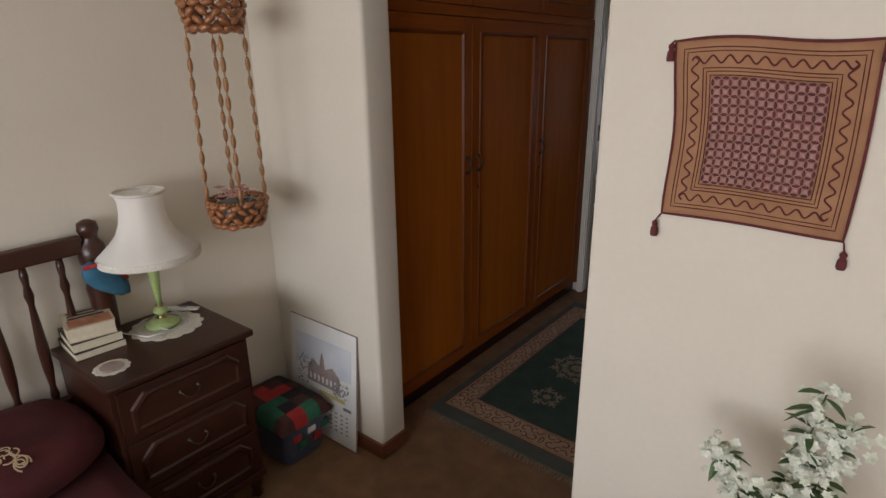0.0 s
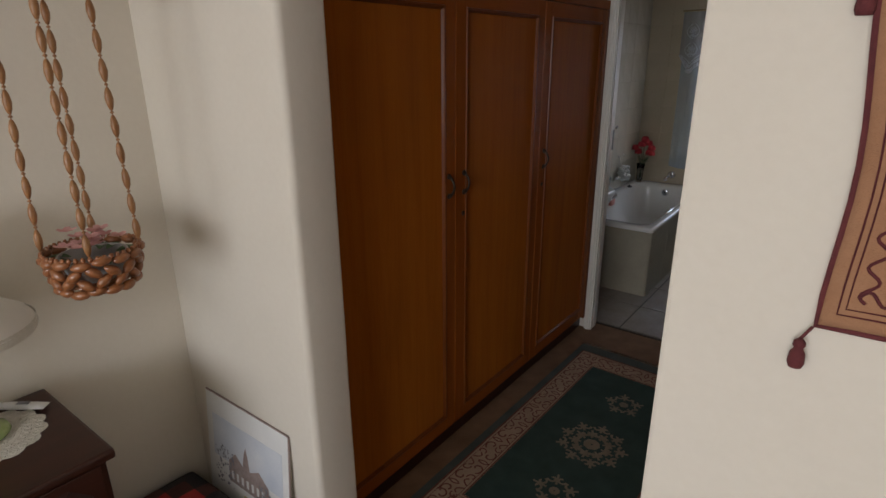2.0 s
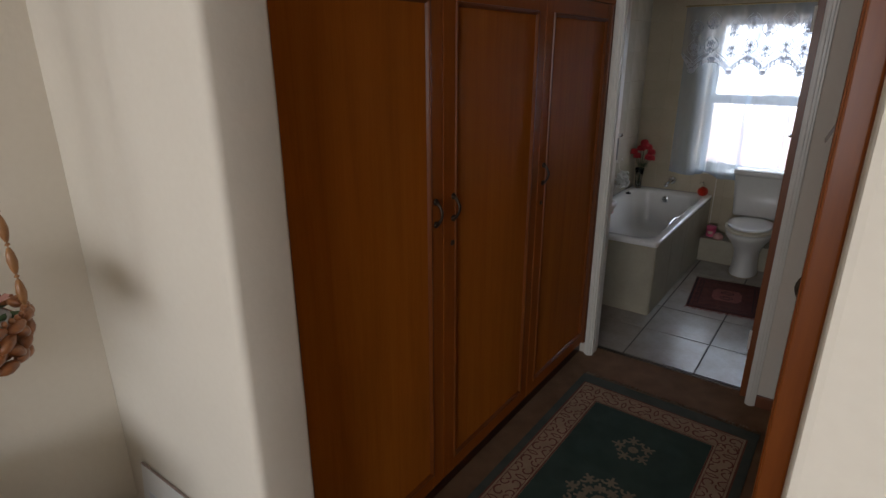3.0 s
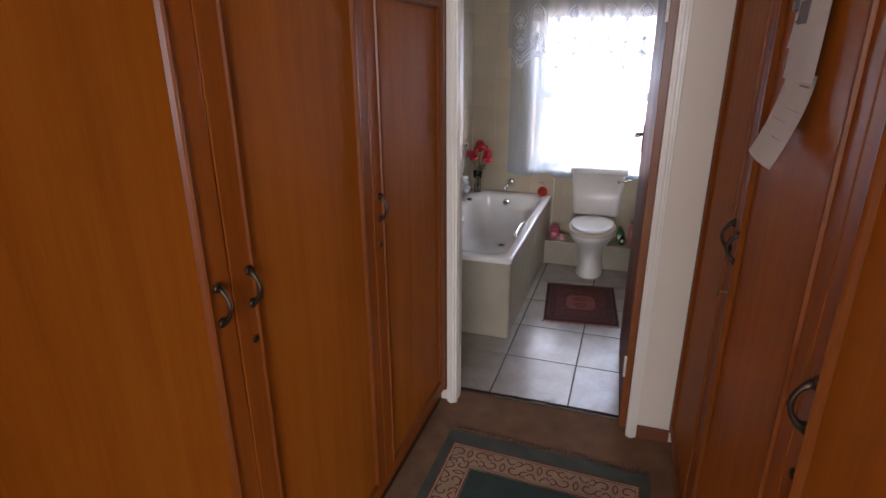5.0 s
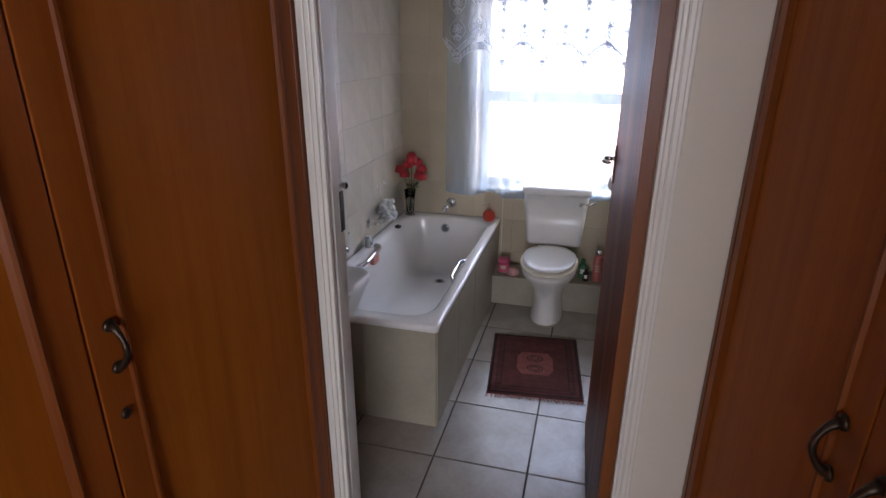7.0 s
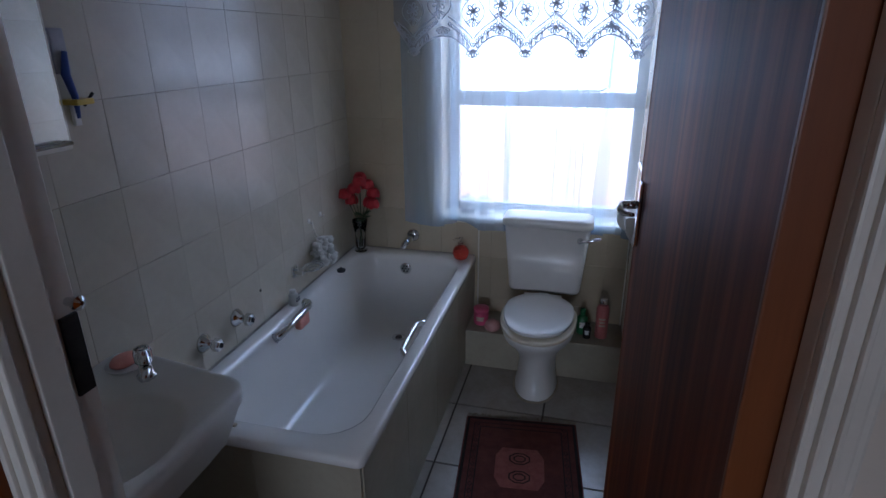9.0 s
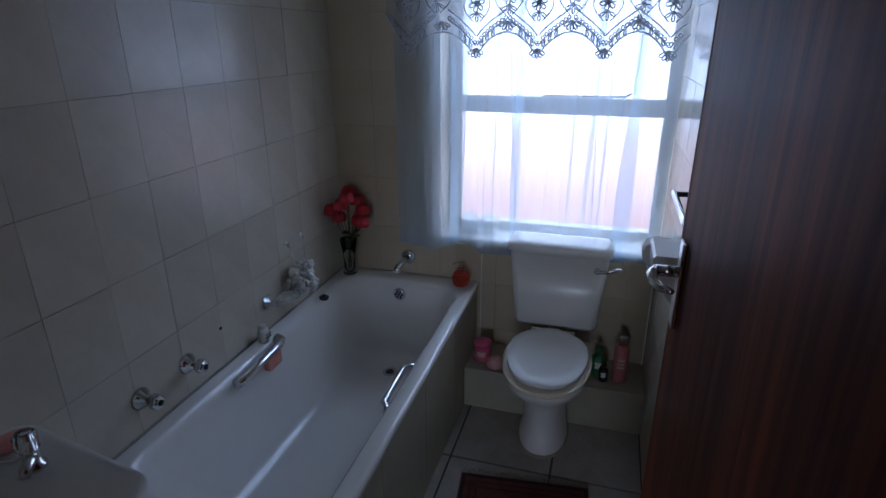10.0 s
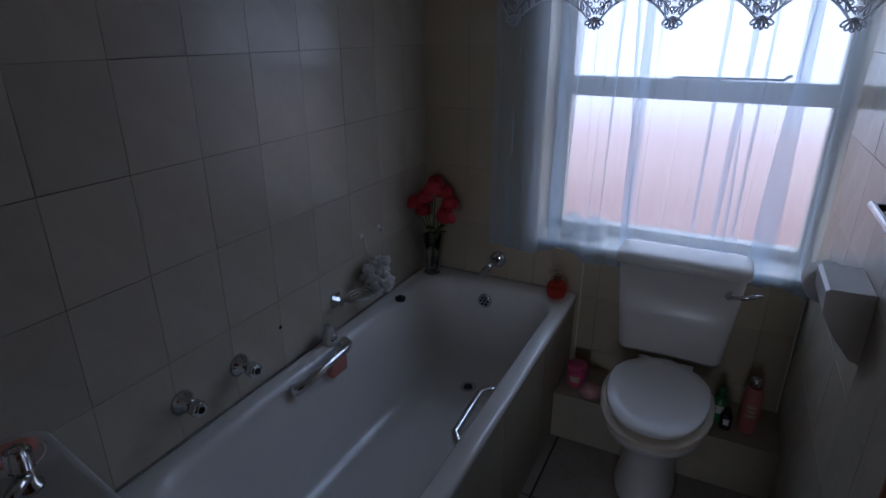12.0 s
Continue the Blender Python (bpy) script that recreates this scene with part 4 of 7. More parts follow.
tube(bm, [(TX + 0.155, CF - 0.018, 0.690), (TX + 0.19, CF - 0.022, 0.697), (TX + 0.225, CF - 0.02, 0.708), (TX + 0.245, CF - 0.016, 0.712)], [0.006, 0.007, 0.009, 0.006], 10)
part("flush_lever", bm, CHROME, cist, "chrome flush lever", True)
part("flush_pipe", tube(bmesh.new(), [(TX, 2.18, 0.41), (TX, 2.18, 0.25), (TX, 2.08, 0.22)], 0.03, 14), CERAMIC, tl, "", True)
part("floor_seal", rings(bmesh.new(), [egg(TX, 2.09, 1.776, 0.108, 0.0), egg(TX, 2.086, 1.781, 0.104, 0.005), egg(TX, 2.08, 1.794, 0.09, 0.005)]), surface("brown_sealant", (0.28, 0.23, 0.16), (0.42, 0.36, 0.28), 0.9), tl, "brownish sealant round the foot")

# boxed ledge behind the toilet
lg = thing("pipe_ledge", (0.52, 2.16, 0), "low tiled pipe boxing behind the toilet", "ledge", "", "structure")
part("core", boxes(((BS - 0.004, 2.042, 0.0), (BX1, BY1, 0.186))), GROUT, lg)
for k in range(2):
    xa = BS - 0.003 + k * 0.39
    part("tile", boxes(((xa, 2.032, 0.002), (min(xa + 0.387, BX1 - 0.002), 2.044, 0.190)), bevel=0.0015), PANEL_TILE, lg)
    part("tile", boxes(((xa, 2.034, 0.184), (min(xa + 0.387, BX1 - 0.002), BY1, 0.196)), bevel=0.0015), PANEL_TILE, lg)


def jar(name, x, y, z, profile, material, label, cat, lid=None, lid_mat=None, print_mat=None):
    j = thing(name, (x, y, z), label, cat)
    body = part("body", lathe(bmesh.new(), (x, y, z - 0.001), profile, 20), material, j, "", True)
    if lid:
        part("cap", lathe(bmesh.new(), (x, y, z + profile[-1][1] - 0.002), lid, 18), lid_mat or material, j, "", True)
    if print_mat:
        r, h = max(q[0] for q in profile), profile[-1][1]
        bm = bmesh.new()
        for q, (zz, half) in enumerate(((0.62, 0.55), (0.52, 0.4), (0.42, 0.48))):
            loops = [[(x + (r + e) * math.sin(a), y - (r + e) * math.cos(a), z + h * zz + w * 0.004 * 1.2) for a in [(-half + 2 * half * i / 8) for i in range(9)]] for e, w in ((0.0008, -1), (0.0008, 1))]
            rings(bm, loops, False)
        part("print_bars", bm, print_mat, body)
    return j


LZ = 0.196
jar("freshener_tub", 0.195, 2.135, LZ, [(0.036, 0), (0.038, 0.006), (0.038, 0.07)], PINK_PLASTIC, "pink plastic tub on the tiled ledge", "tub", [(0.040, 0), (0.040, 0.018), (0.034, 0.022)], PINK_PLASTIC, COVER_CREAM)
jar("pink_sachet", 0.262, 2.085, LZ, [(0.034, 0), (0.042, 0.012), (0.036, 0.035), (0.014, 0.05)], PINK_PETAL, "crumpled pink scented sachet on the ledge", "sachet")
jar("green_bottle", 0.700, 2.15, LZ, [(0.024, 0), (0.026, 0.006), (0.026, 0.085), (0.012, 0.10)], GREEN_CAN, "small green bottle on the ledge", "bottle", [(0.013, 0), (0.013, 0.03), (0.010, 0.033)], GREEN_CAN, PAPER)
jar("dark_bottle", 0.725, 2.105, LZ, [(0.018, 0), (0.019, 0.005), (0.019, 0.055), (0.010, 0.065)], STEEL_DARK, "small dark bottle on the ledge", "bottle", [(0.011, 0), (0.011, 0.015)], STEEL_DARK, PAPER)
jar("spray_can", 0.792, 2.13, LZ, [(0.028, 0), (0.030, 0.005), (0.030, 0.155), (0.022, 0.172)], PINK_CAN, "salmon pink aerosol can on the ledge", "aerosol can", [(0.019, 0), (0.019, 0.030), (0.015, 0.034)], CHROME, COVER_CREAM)
for x in (0.072, 0.160):
    j = thing("sill_jar", (x, 2.37, WZ0), "frosted white glass jar on the window sill", "jar", "jars on the sill")
    part("body", lathe(bmesh.new(), (x, 2.37, WZ0 + 0.001), [(0.028, 0), (0.036, 0.006), (0.038, 0.05), (0.030, 0.066)], 18), CERAMIC, j, "", True)
    part("lid", lathe(bmesh.new(), (x, 2.37, WZ0 + 0.066), [(0.032, 0), (0.032, 0.012), (0.012, 0.020), (0.009, 0.030), (0.004, 0.034)], 18), GLASS, j, "glass lid", True)

# washbasin on the left wall
bs = thing("washbasin", (-0.31, 0.38, 0.6), "white ceramic wall-hung washbasin", "washbasin")
BZ = 0.78
XA, XB, YA, YB = BX0 + 0.001, -0.105, 0.112, 0.672


def basin_loop(inset, z, front=0.0):
    out = []
    for x, y, _ in rrect(XA + inset, XB - inset, YA + inset, YB - inset, z, max(0.02, 0.055 - inset * 0.2), 6):
        s = (x - XA) / (XB - XA)
        y = (YA + YB) / 2 + (y - (YA + YB) / 2) * (1 - 0.25 * s * s)
        out.append((x, y, z))
    return out


def bowl_loop(k, z):
    return [(-0.290 + 0.150 * k * math.cos(a), 0.345 + 0.170 * k * math.sin(a), z) for a in [2 * math.pi * (q + 0.5) / 24 for q in range(24)]]


bm = bmesh.new()
rings(bm, [basin_loop(0.09, BZ - 0.20), basin_loop(0.05, BZ - 0.15), basin_loop(0.012, BZ - 0.05), basin_loop(0.0, BZ - 0.028), basin_loop(0.0, BZ - 0.006), basin_loop(0.006, BZ), basin_loop(0.018, BZ - 0.002), bowl_loop(1.06, BZ - 0.006), bowl_loop(0.98, BZ - 0.016), bowl_loop(0.88, BZ - 0.06), bowl_loop(0.66, BZ - 0.11), bowl_loop(0.3, BZ - 0.135), bowl_loop(0.1, BZ - 0.138)], True, True, True)
part("bowl", bm, CERAMIC, bs, "", True)
part("waste", lathe(bmesh.new(), (-0.290, 0.335, BZ - 0.137), [(0.024, 0), (0.022, 0.004), (0.012, 0.003)], 16), CHROME, bs, "chrome waste", True)
for yy in (0.30, 0.36):
    part("overflow_slot", lathe(bmesh.new(), (-0.432, yy, BZ - 0.05), [(0.010, 0), (0.010, 0.006)], 12, "x"), RUBBER, bs)
for yy in (0.570,):
    tp = part("pillar_tap", lathe(bmesh.new(), (-0.375, yy, BZ - 0.003), [(0.024, 0), (0.024, 0.006), (0.017, 0.012), (0.016, 0.036), (0.012, 0.042), (0.009, 0.078), (0.006, 0.08)], 18), CHROME, bs, "chrome pillar tap", True)
    part("tap_head", lathe(bmesh.new(), (-0.375, yy, BZ + 0.036), [(0.016, 0), (0.021, 0.006), (0.022, 0.034), (0.018, 0.042), (0.011, 0.043), (0.010, 0.036)], 9), GLASS, tp, "clear faceted tap head")
    part("spout", tube(bmesh.new(), [(-0.370, yy, BZ + 0.024), (-0.355, yy - 0.018, BZ + 0.028), (-0.345, yy - 0.036, BZ + 0.024), (-0.342, yy - 0.042, BZ + 0.012)], [0.012, 0.012, 0.011, 0.010], 10), CHROME, tp, "", True)
part("trap", tube(bmesh.new(), [(-0.285, 0.385, BZ - 0.2), (-0.285, 0.385, 0.45), (-0.33, 0.385, 0.42), (BX0 - 0.01, 0.385, 0.45)], 0.018, 12), CERAMIC, bs, "", True)
s = thing("hand_soap", (-0.455, 0.565, BZ), "coral pink soap bar on the basin", "soap")
part("saucer", lathe(bmesh.new(), (-0.458, 0.592, BZ - 0.001), [(0.03, 0), (0.046, 0.004), (0.05, 0.009), (0.047, 0.009), (0.028, 0.005)], 20), CERAMIC, s, "", True)
part("bar", blob(bmesh.new(), (-0.458, 0.592, BZ + 0.019), 1.0, 3, (0.030, 0.042, 0.015), 16, 0.1), SOAP_PINK, s, "worn coral soap", True)
s = thing("nail_file", (-0.30, 0.745, RIM), "small cream plastic stick on the bath rim", "stick")
part("stick", box(bmesh.new(), (-0.335, 0.738, RIM - 0.002), (-0.275, 0.752, RIM + 0.006), 0.003), COVER_CREAM, s)

# mirror cabinet above the basin with a shelf rail and a toothbrush cup
mc = thing("mirror_cabinet", (BX0, 0.40, 1.31), "white bathroom mirror cabinet with a chrome rail", "mirror")
part("cabinet_body", boxes(((BX0 - 0.002, 0.16, 1.33), (BX0 + 0.014, 0.655, 1.98)), bevel=0.003), WHITE_PAINT, mc)
part("mirror_glass", boxes(((BX0 + 0.0145, 0.17, 1.345), (BX0 + 0.018, 0.645, 1.97))), MIRROR, mc, "silvered mirror")
part("rail", tube(bmesh.new(), [(BX0 + 0.012, 0.63, 1.35), (BX0 + 0.04, 0.63, 1.35), (BX0 + 0.04, 0.20, 1.35), (BX0 + 0.012, 0.20, 1.35)], 0.005, 8), CHROME, mc, "", True)
tb = thing("toothbrush_holder", (BX0, 0.69, 1.42), "yellow plastic toothbrush holder with a blue brush", "holder")
part("ring", boxes(((BX0 - 0.001, 0.665, 1.43), (BX0 + 0.045, 0.715, 1.444)), bevel=0.004), YELLOW_PLASTIC, tb)
part("clip", boxes(((BX0 - 0.001, 0.682, 1.38), (BX0 + 0.010, 0.700, 1.43)), bevel=0.003), PAPER, tb)
part("brush_handle", tube(bmesh.new(), [(BX0 + 0.03, 0.675, 1.40), (BX0 + 0.026, 0.680, 1.45), (BX0 + 0.018, 0.676, 1.50), (BX0 + 0.02, 0.684, 1.55)], [0.004, 0.008, 0.010, 0.006], 8), BLUE_PLASTIC, tb, "blue toothbrush", True)
part("razor", tube(bmesh.new(), [(BX0 + 0.02, 0.705, 1.425), (BX0 + 0.034, 0.725, 1.455)], 0.004, 6), RUBBER, tb, "", True)
part("pouch", boxes(((BX0 + 0.001, 0.66, 1.50), (BX0 + 0.012, 0.70, 1.60)), bevel=0.003), surface("grey_pouch", (0.3, 0.3, 0.34), (0.4, 0.4, 0.45), 0.5), tb)

# right wall: towel rail, paper holder, screw
tr_ = thing("towel_rail", (BX1, 1.28, 1.19), "chrome towel rail with dark brackets", "towel rail")
for y in (1.47, 1.02):
    bk = part("bracket", boxes(((BX1 - 0.008, y - 0.012, 1.150), (BX1 + 0.003, y + 0.012, 1.215)), ((BX1 - 0.07, y - 0.006, 1.182), (BX1 - 0.004, y + 0.006, 1.194)), bevel=0.002), STEEL_DARK, tr_, "dark metal bracket")
    part("peg", tube(bmesh.new(), [(BX1 - 0.03, y, 1.19), (BX1 - 0.034, y + 0.004, 1.222)], 0.003, 6), STEEL_DARK, bk)
part("bar", tube(bmesh.new(), [(BX1 - 0.068, 1.482, 1.188), (BX1 - 0.068, 1.01, 1.188)], 0.008, 12), CHROME, tr_, "", True)
ph = thing("paper_holder", (BX1, 1.63, 0.83), "white ceramic toilet paper holder with a roll", "paper holder")
bm = bmesh.new()
prof = [(0.0, 0.825), (0.004, 0.985), (0.085, 0.985), (0.092, 0.978), (0.088, 0.930), (0.06, 0.88), (0.02, 0.83)]
rings(bm, [[(BX1 + 0.002 - dx, y, z) for dx, z in prof] for y in (1.545, 1.550, 1.700, 1.705)], True, True, True)
part("cover", bm, CERAMIC, ph)
part("roll", lathe(bmesh.new(), (BX1 - 0.062, 1.715, 0.925), [(0.018, 0), (0.044, 0.0), (0.046, 0.004), (0.046, 0.055), (0.044, 0.06), (0.018, 0.06)], 22, "y"), PAPER, ph, "paper roll", True)
part("core", lathe(bmesh.new(), (BX1 - 0.062, 1.709, 0.925), [(0.017, 0), (0.017, 0.067)], 16, "y"), INK_BROWN, ph, "cardboard core")
sc = thing("wall_plug", (BX1, 2.40, 1.282), "dark screw plug in the tiled wall", "screw")
part("screw_head", lathe(bmesh.new(), (BX1 + 0.004, 2.40, 1.282), [(0.009, 0), (0.009, -0.014), (0.005, -0.02)], 10, "x"), STEEL_DARK, sc)

for x in (BS + 0.012, BX1 - 0.006):
    cp = thing("corner_pipe", (x, BY1 - 0.01, 0.2), "thin white pipe up the tiled wall", "pipe", "thin pipes")
    part("pipe", tube(bmesh.new(), [(x, BY1 - 0.006, 0.19), (x, BY1 - 0.006, WZ0 - 0.05)], 0.0035, 8), WHITE_PAINT, cp)
hole = thing("wall_anchor", (BX0, 1.347, 0.65), "small dark screw anchor in the tiled wall", "screw")
part("anchor", lathe(bmesh.new(), (BX0 - 0.001, 1.347, 0.650), [(0.006, 0), (0.006, 0.003), (0.003, 0.0035)], 10, "x"), STEEL_DARK, hole)

# ---- curtains ----
cr = thing("curtain_rod", (0.34, 2.245, 2.0), "thin brass curtain rod over the window", "curtain rod")
part("rod", tube(bmesh.new(), [(-0.27, 2.245, 2.005), (BX1 + 0.004, 2.245, 2.005)], 0.006, 8), BRASS, cr)
for x in (-0.25, 0.86):
    part("bracket", boxes(((x - 0.006, 2.242, 1.998), (x + 0.006, BY1 + 0.008, 2.012)), bevel=0.002), BRASS, cr)
cu = thing("sheer_curtain", (0.34, 2.25, 1.3), "white sheer voile curtain gathered on a rod", "curtain")
NX, NZ = 620, 18
CX0, CX1 = -0.235, 0.888


def curtain_bottom(x):
    return 0.676 + 0.018 * math.sin(x * 17 + 0.6) + 0.018 * noise.noise((x * 9, 0.3, 0)) - (0.012 if x > 0.72 else 0)


rnd = random.Random(21)
FOLDS = []
fx = CX0 + 0.02
while fx < CX1 - 0.02:
    FOLDS.append((fx, rnd.uniform(0.005, 0.011), rnd.uniform(1.9, 4.0), rnd.uniform(-0.035, 0.035), rnd.choice((1, 1, -1)), rnd.uniform(0.0, 0.8)))
    fx += rnd.choice((0.018, 0.026, 0.036, 0.055))
BUNCHES = ((0.285, 0.017, 3.4), (0.735, 0.02, 3.6), (0.02, 0.016, 3.2))


def drape_at(xb, z):
    """Gathered cloth: uneven folds, the deeper ones doubling back over themselves."""
    g = (2.0 - z) / 1.35
    x, y = xb, 2.25 + 0.006 * math.sin(xb * 31 + 2 * noise.noise((xb * 4, z, 1))) + 0.004 * g * math.sin(xb * 67 + z * 1.3)
    flat_ = 0.5 if TX - 0.22 < xb < TX + 0.22 and z < 0.85 else 1.0
    for c, s, amp, lean, hand, start in FOLDS:
        d = xb - c - lean * (g - 0.5)
        if abs(d) < 4 * s:
            k = amp * (0.55 + 0.45 * math.sin(2.2 * g + start * 9)) * math.exp(-0.5 * (d / s) ** 2)
            x -= k * d
            y += flat_ * hand * k * 0.0022 * math.tanh(d / s)
    for c, s, amp in BUNCHES:
        d = xb - c
        if abs(d) < 4 * s:
            k = amp * min(1.0, 0.25 + g) * math.exp(-0.5 * (d / s) ** 2)
            x -= k * d
            y -= flat_ * k * 0.003 * math.tanh(d / s)
    return x, y


def cloth_strip(z_top, z_low, rows_, lift):
    bm = bmesh.new()
    grid = []
    for i in range(NX + 1):
        xb = CX0 + (CX1 - CX0) * i / NX
        za, zb = z_top(xb), z_low(xb)
        line = []
        for j in range(rows_ + 1):
            z = za + (zb - za) * j / rows_
            x, y = drape_at(xb, z)
            line.append(bm.verts.new((x, y - lift, z)))
        grid.append(line)
    for i in range(NX):
        for j in range(rows_):
            bm.faces.new((grid[i][j], grid[i + 1][j], grid[i + 1][j + 1], grid[i][j + 1]))
    return bm


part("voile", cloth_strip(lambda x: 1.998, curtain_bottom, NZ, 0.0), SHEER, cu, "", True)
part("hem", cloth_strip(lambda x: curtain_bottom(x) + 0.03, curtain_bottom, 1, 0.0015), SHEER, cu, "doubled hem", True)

va = thing("lace_valance", (0.33, 2.225, 1.6), "white lace valance with scalloped edge over the window", "valance")
VAL_X = (-0.162, 0.118, 0.356, 0.601, 0.825)      # scallop tips


def valance_y(x, z):
    return 2.222 + 0.008 * math.sin(x * 25.5 + 0.8) + 0.005 * math.sin(x * 61)


def edge_z(x):
    """Height of the scalloped lower edge."""
    if x <= VAL_X[0]:
        return 1.496 + (VAL_X[0] - x) * 1.6
    if x >= VAL_X[-1]:
        return 1.480 + (x - VAL_X[-1]) * 1.5
    for a, b in zip(VAL_X, VAL_X[1:]):
        if a <= x <= b:
            s = (x - a) / (b - a)
            return 1.486 + 0.097 * math.sin(math.pi * s) ** 0.75
    return 1.5


bm = bmesh.new()
NV = 240
VX0, VX1 = -0.255, 0.888
rows = []
for i in range(NV + 1):
    x = VX0 + (VX1 - VX0) * i / NV
    z0 = edge_z(x)
    rows.append([bm.verts.new((x, valance_y(x, 0), z0 + (1.995 - z0) * j / 8)) for j in range(9)])
for a, b in zip(rows, rows[1:]):
    for j in range(8):
        bm.faces.new((a[j], b[j], b[j + 1], a[j + 1]))
part("net", bm, LACE_NET, va, "fine lace net", True)


def on_lace(u, v, h):
    return (u, valance_y(u, v) - 0.0015 - 0.002 * h, v)


lace = bmesh.new()


def lace_line(pts, width, closed=False):
    ribbon(lace, pts, 1.45 * width, on_lace, closed)



def lace_loop(cx, cz, ang, length, width, w=0.0044):
    """A petal outline pointing along ang."""
    pts = []
    for k in range(14):
        a = 2 * math.pi * k / 14
        lx, lz = length / 2 + length / 2 * math.cos(a), width / 2 * math.sin(a) * (0.55 + 0.45 * math.cos(a))
        pts.append((cx + lx * math.cos(ang) - lz * math.sin(ang), cz + lx * math.sin(ang) + lz * math.cos(ang)))
    lace_line(pts, w, True)


for tip in VAL_X:
    z = edge_z(tip)
    for k in range(5):
        lace_loop(tip, z + 0.040, radians(-90 + (k - 2) * 27), 0.036, 0.017)
    for side in (-1, 1):
        for k in range(3):
            cx = tip + side * (0.028 + 0.021 * k)
            if VX0 + 0.02 < cx < VX1 - 0.02:
                lace_loop(cx, edge_z(cx) + 0.030, radians(-90 - side * 18 + side * 4 * k), 0.028, 0.014)
        for k in range(9):
            s = k / 8
            cx, cz = tip + side * (0.006 + 0.105 * s), z + 0.062 + 0.088 * s ** 0.8
            if VX0 + 0.02 < cx < VX1 - 0.02:
                lace_line([(cx + 0.0062 * math.cos(a), cz + 0.0062 * math.sin(a)) for a in [0.785 * q for q in range(8)]], 0.0036, True)
        for off in (0.045, 0.080):
            pts = [(tip + side * (0.002 + 0.115 * s), z + off + 0.004 + 0.096 * s ** 0.8) for s in [q / 12 for q in range(13)]]
            pts = [q for q in pts if VX0 + 0.01 < q[0] < VX1 - 0.01]
            if len(pts) > 2:
                lace_line(pts, 0.004)
    # rose motifs above each tip and between the tips
    for mx_, mz in ((tip, z + 0.20), (tip + 0.123, z + 0.225), (tip, z + 0.35), (tip + 0.123, z + 0.40)):
        if VX0 + 0.05 < mx_ < VX1 - 0.04:
            for k in range(6):
                lace_loop(mx_, mz, k * 1.047 + 0.3, 0.030, 0.022, 0.004)
            for k in range(3):
                lace_loop(mx_, mz - 0.03, radians(-90 + (k - 1) * 55), 0.034, 0.014, 0.0036)
            lace_line([(mx_ + 0.009 * math.cos(a), mz + 0.009 * math.sin(a)) for a in [0.628 * q for q in range(10)]], 0.005, True)
            for side in (-1, 1):
                lace_line([(mx_ + side * (0.012 + 0.04 * math.sin(math.pi * s)), mz + 0.055 - 0.12 * s) for s in [q / 9 for q in range(10)]], 0.003)
for a, b in zip(VAL_X, VAL_X[1:]):
    m_ = (a + b) / 2
    for k in range(5):
        lace_loop(m_, edge_z(m_) + 0.040, radians(-90 + (k - 2) * 30), 0.034, 0.015)
pts = [(VX0 + (VX1 - VX0) * k / 160, edge_z(VX0 + (VX1 - VX0) * k / 160) + 0.002) for k in range(161)]
lace_line(pts, 0.005)
part("lace_pattern", lace, LACE_THREAD, va, "thick white lace flowers and scrolls")

# ---- floor mat in the bathroom ----
MM = Matrix.Translation((0.500, 1.34, 0)) @ Matrix.Rotation(radians(6.0), 4, "Z")
mat_ = thing("bath_mat", (0.500, 1.34, 0), "small maroon woven mat with fringed ends", "mat")


def mat_part(name, bm, material, label=""):
    bmesh.ops.transform(bm, matrix=MM, verts=bm.verts)
    return part(name, bm, material, mat_, label)


HX, HY = 0.236, 0.298
bm = bmesh.new()
box(bm, (-HX, -HY, 0.0), (HX, HY, 0.007))
bmesh.ops.subdivide_edges(bm, edges=bm.edges[:], cuts=12, use_grid_fill=True)
for v in bm.verts:
    v.co.z += 0.0018 * noise.noise((v.co.x * 9, v.co.y * 9, 2)) if v.co.z > 0.004 else 0
mat_part("weave", bm, MAT_RED)
on_mat = lambda u, v, h: (u, v, 0.0085 + 0.0006 * h)
bm = bmesh.new()
for ins, wd in ((0.012, 0.012), (0.040, 0.004), (0.066, 0.005)):
    outline(bm, -HX + ins, -HY + ins, HX - ins, HY - ins, wd, on_mat)
for k in range(15):
    for sx in (-1, 1):
        c = (sx * (HX - 0.053), -HY + 0.05 + k * (2 * HY - 0.1) / 14)
        ribbon(bm, [(c[0] + 0.008 * math.cos(a), c[1] + 0.012 * math.sin(a)) for a in (0, 1.57, 3.14, 4.71)], 0.004, on_mat, True)
mat_part("border_line", bm, MAT_DARK, "near-black border pattern")
bm = bmesh.new()
pts = [(-0.07, -0.11), (0.07, -0.11), (0.095, -0.06), (0.095, 0.06), (0.07, 0.11), (-0.07, 0.11), (-0.095, 0.06), (-0.095, -0.06)]
bm.faces.new([bm.verts.new((x, y, 0.0088)) for x, y in pts])
mat_part("medallion", bm, MAT_PINK, "rose coloured centre field")
bm = bmesh.new()
for cy in (-0.05, 0.05):
    for rr in (0.032, 0.018):
        ribbon(bm, [(rr * 1.3 * math.cos(a), cy + rr * math.sin(a)) for a in [0.785 * q + 0.39 for q in range(8)]], 0.006, lambda u, v, h: (u, v, 0.0095 + 0.0006 * h), True)
mat_part("medallion_motifs", bm, MAT_DARK, "dark octagon motifs")
rnd = random.Random(4)
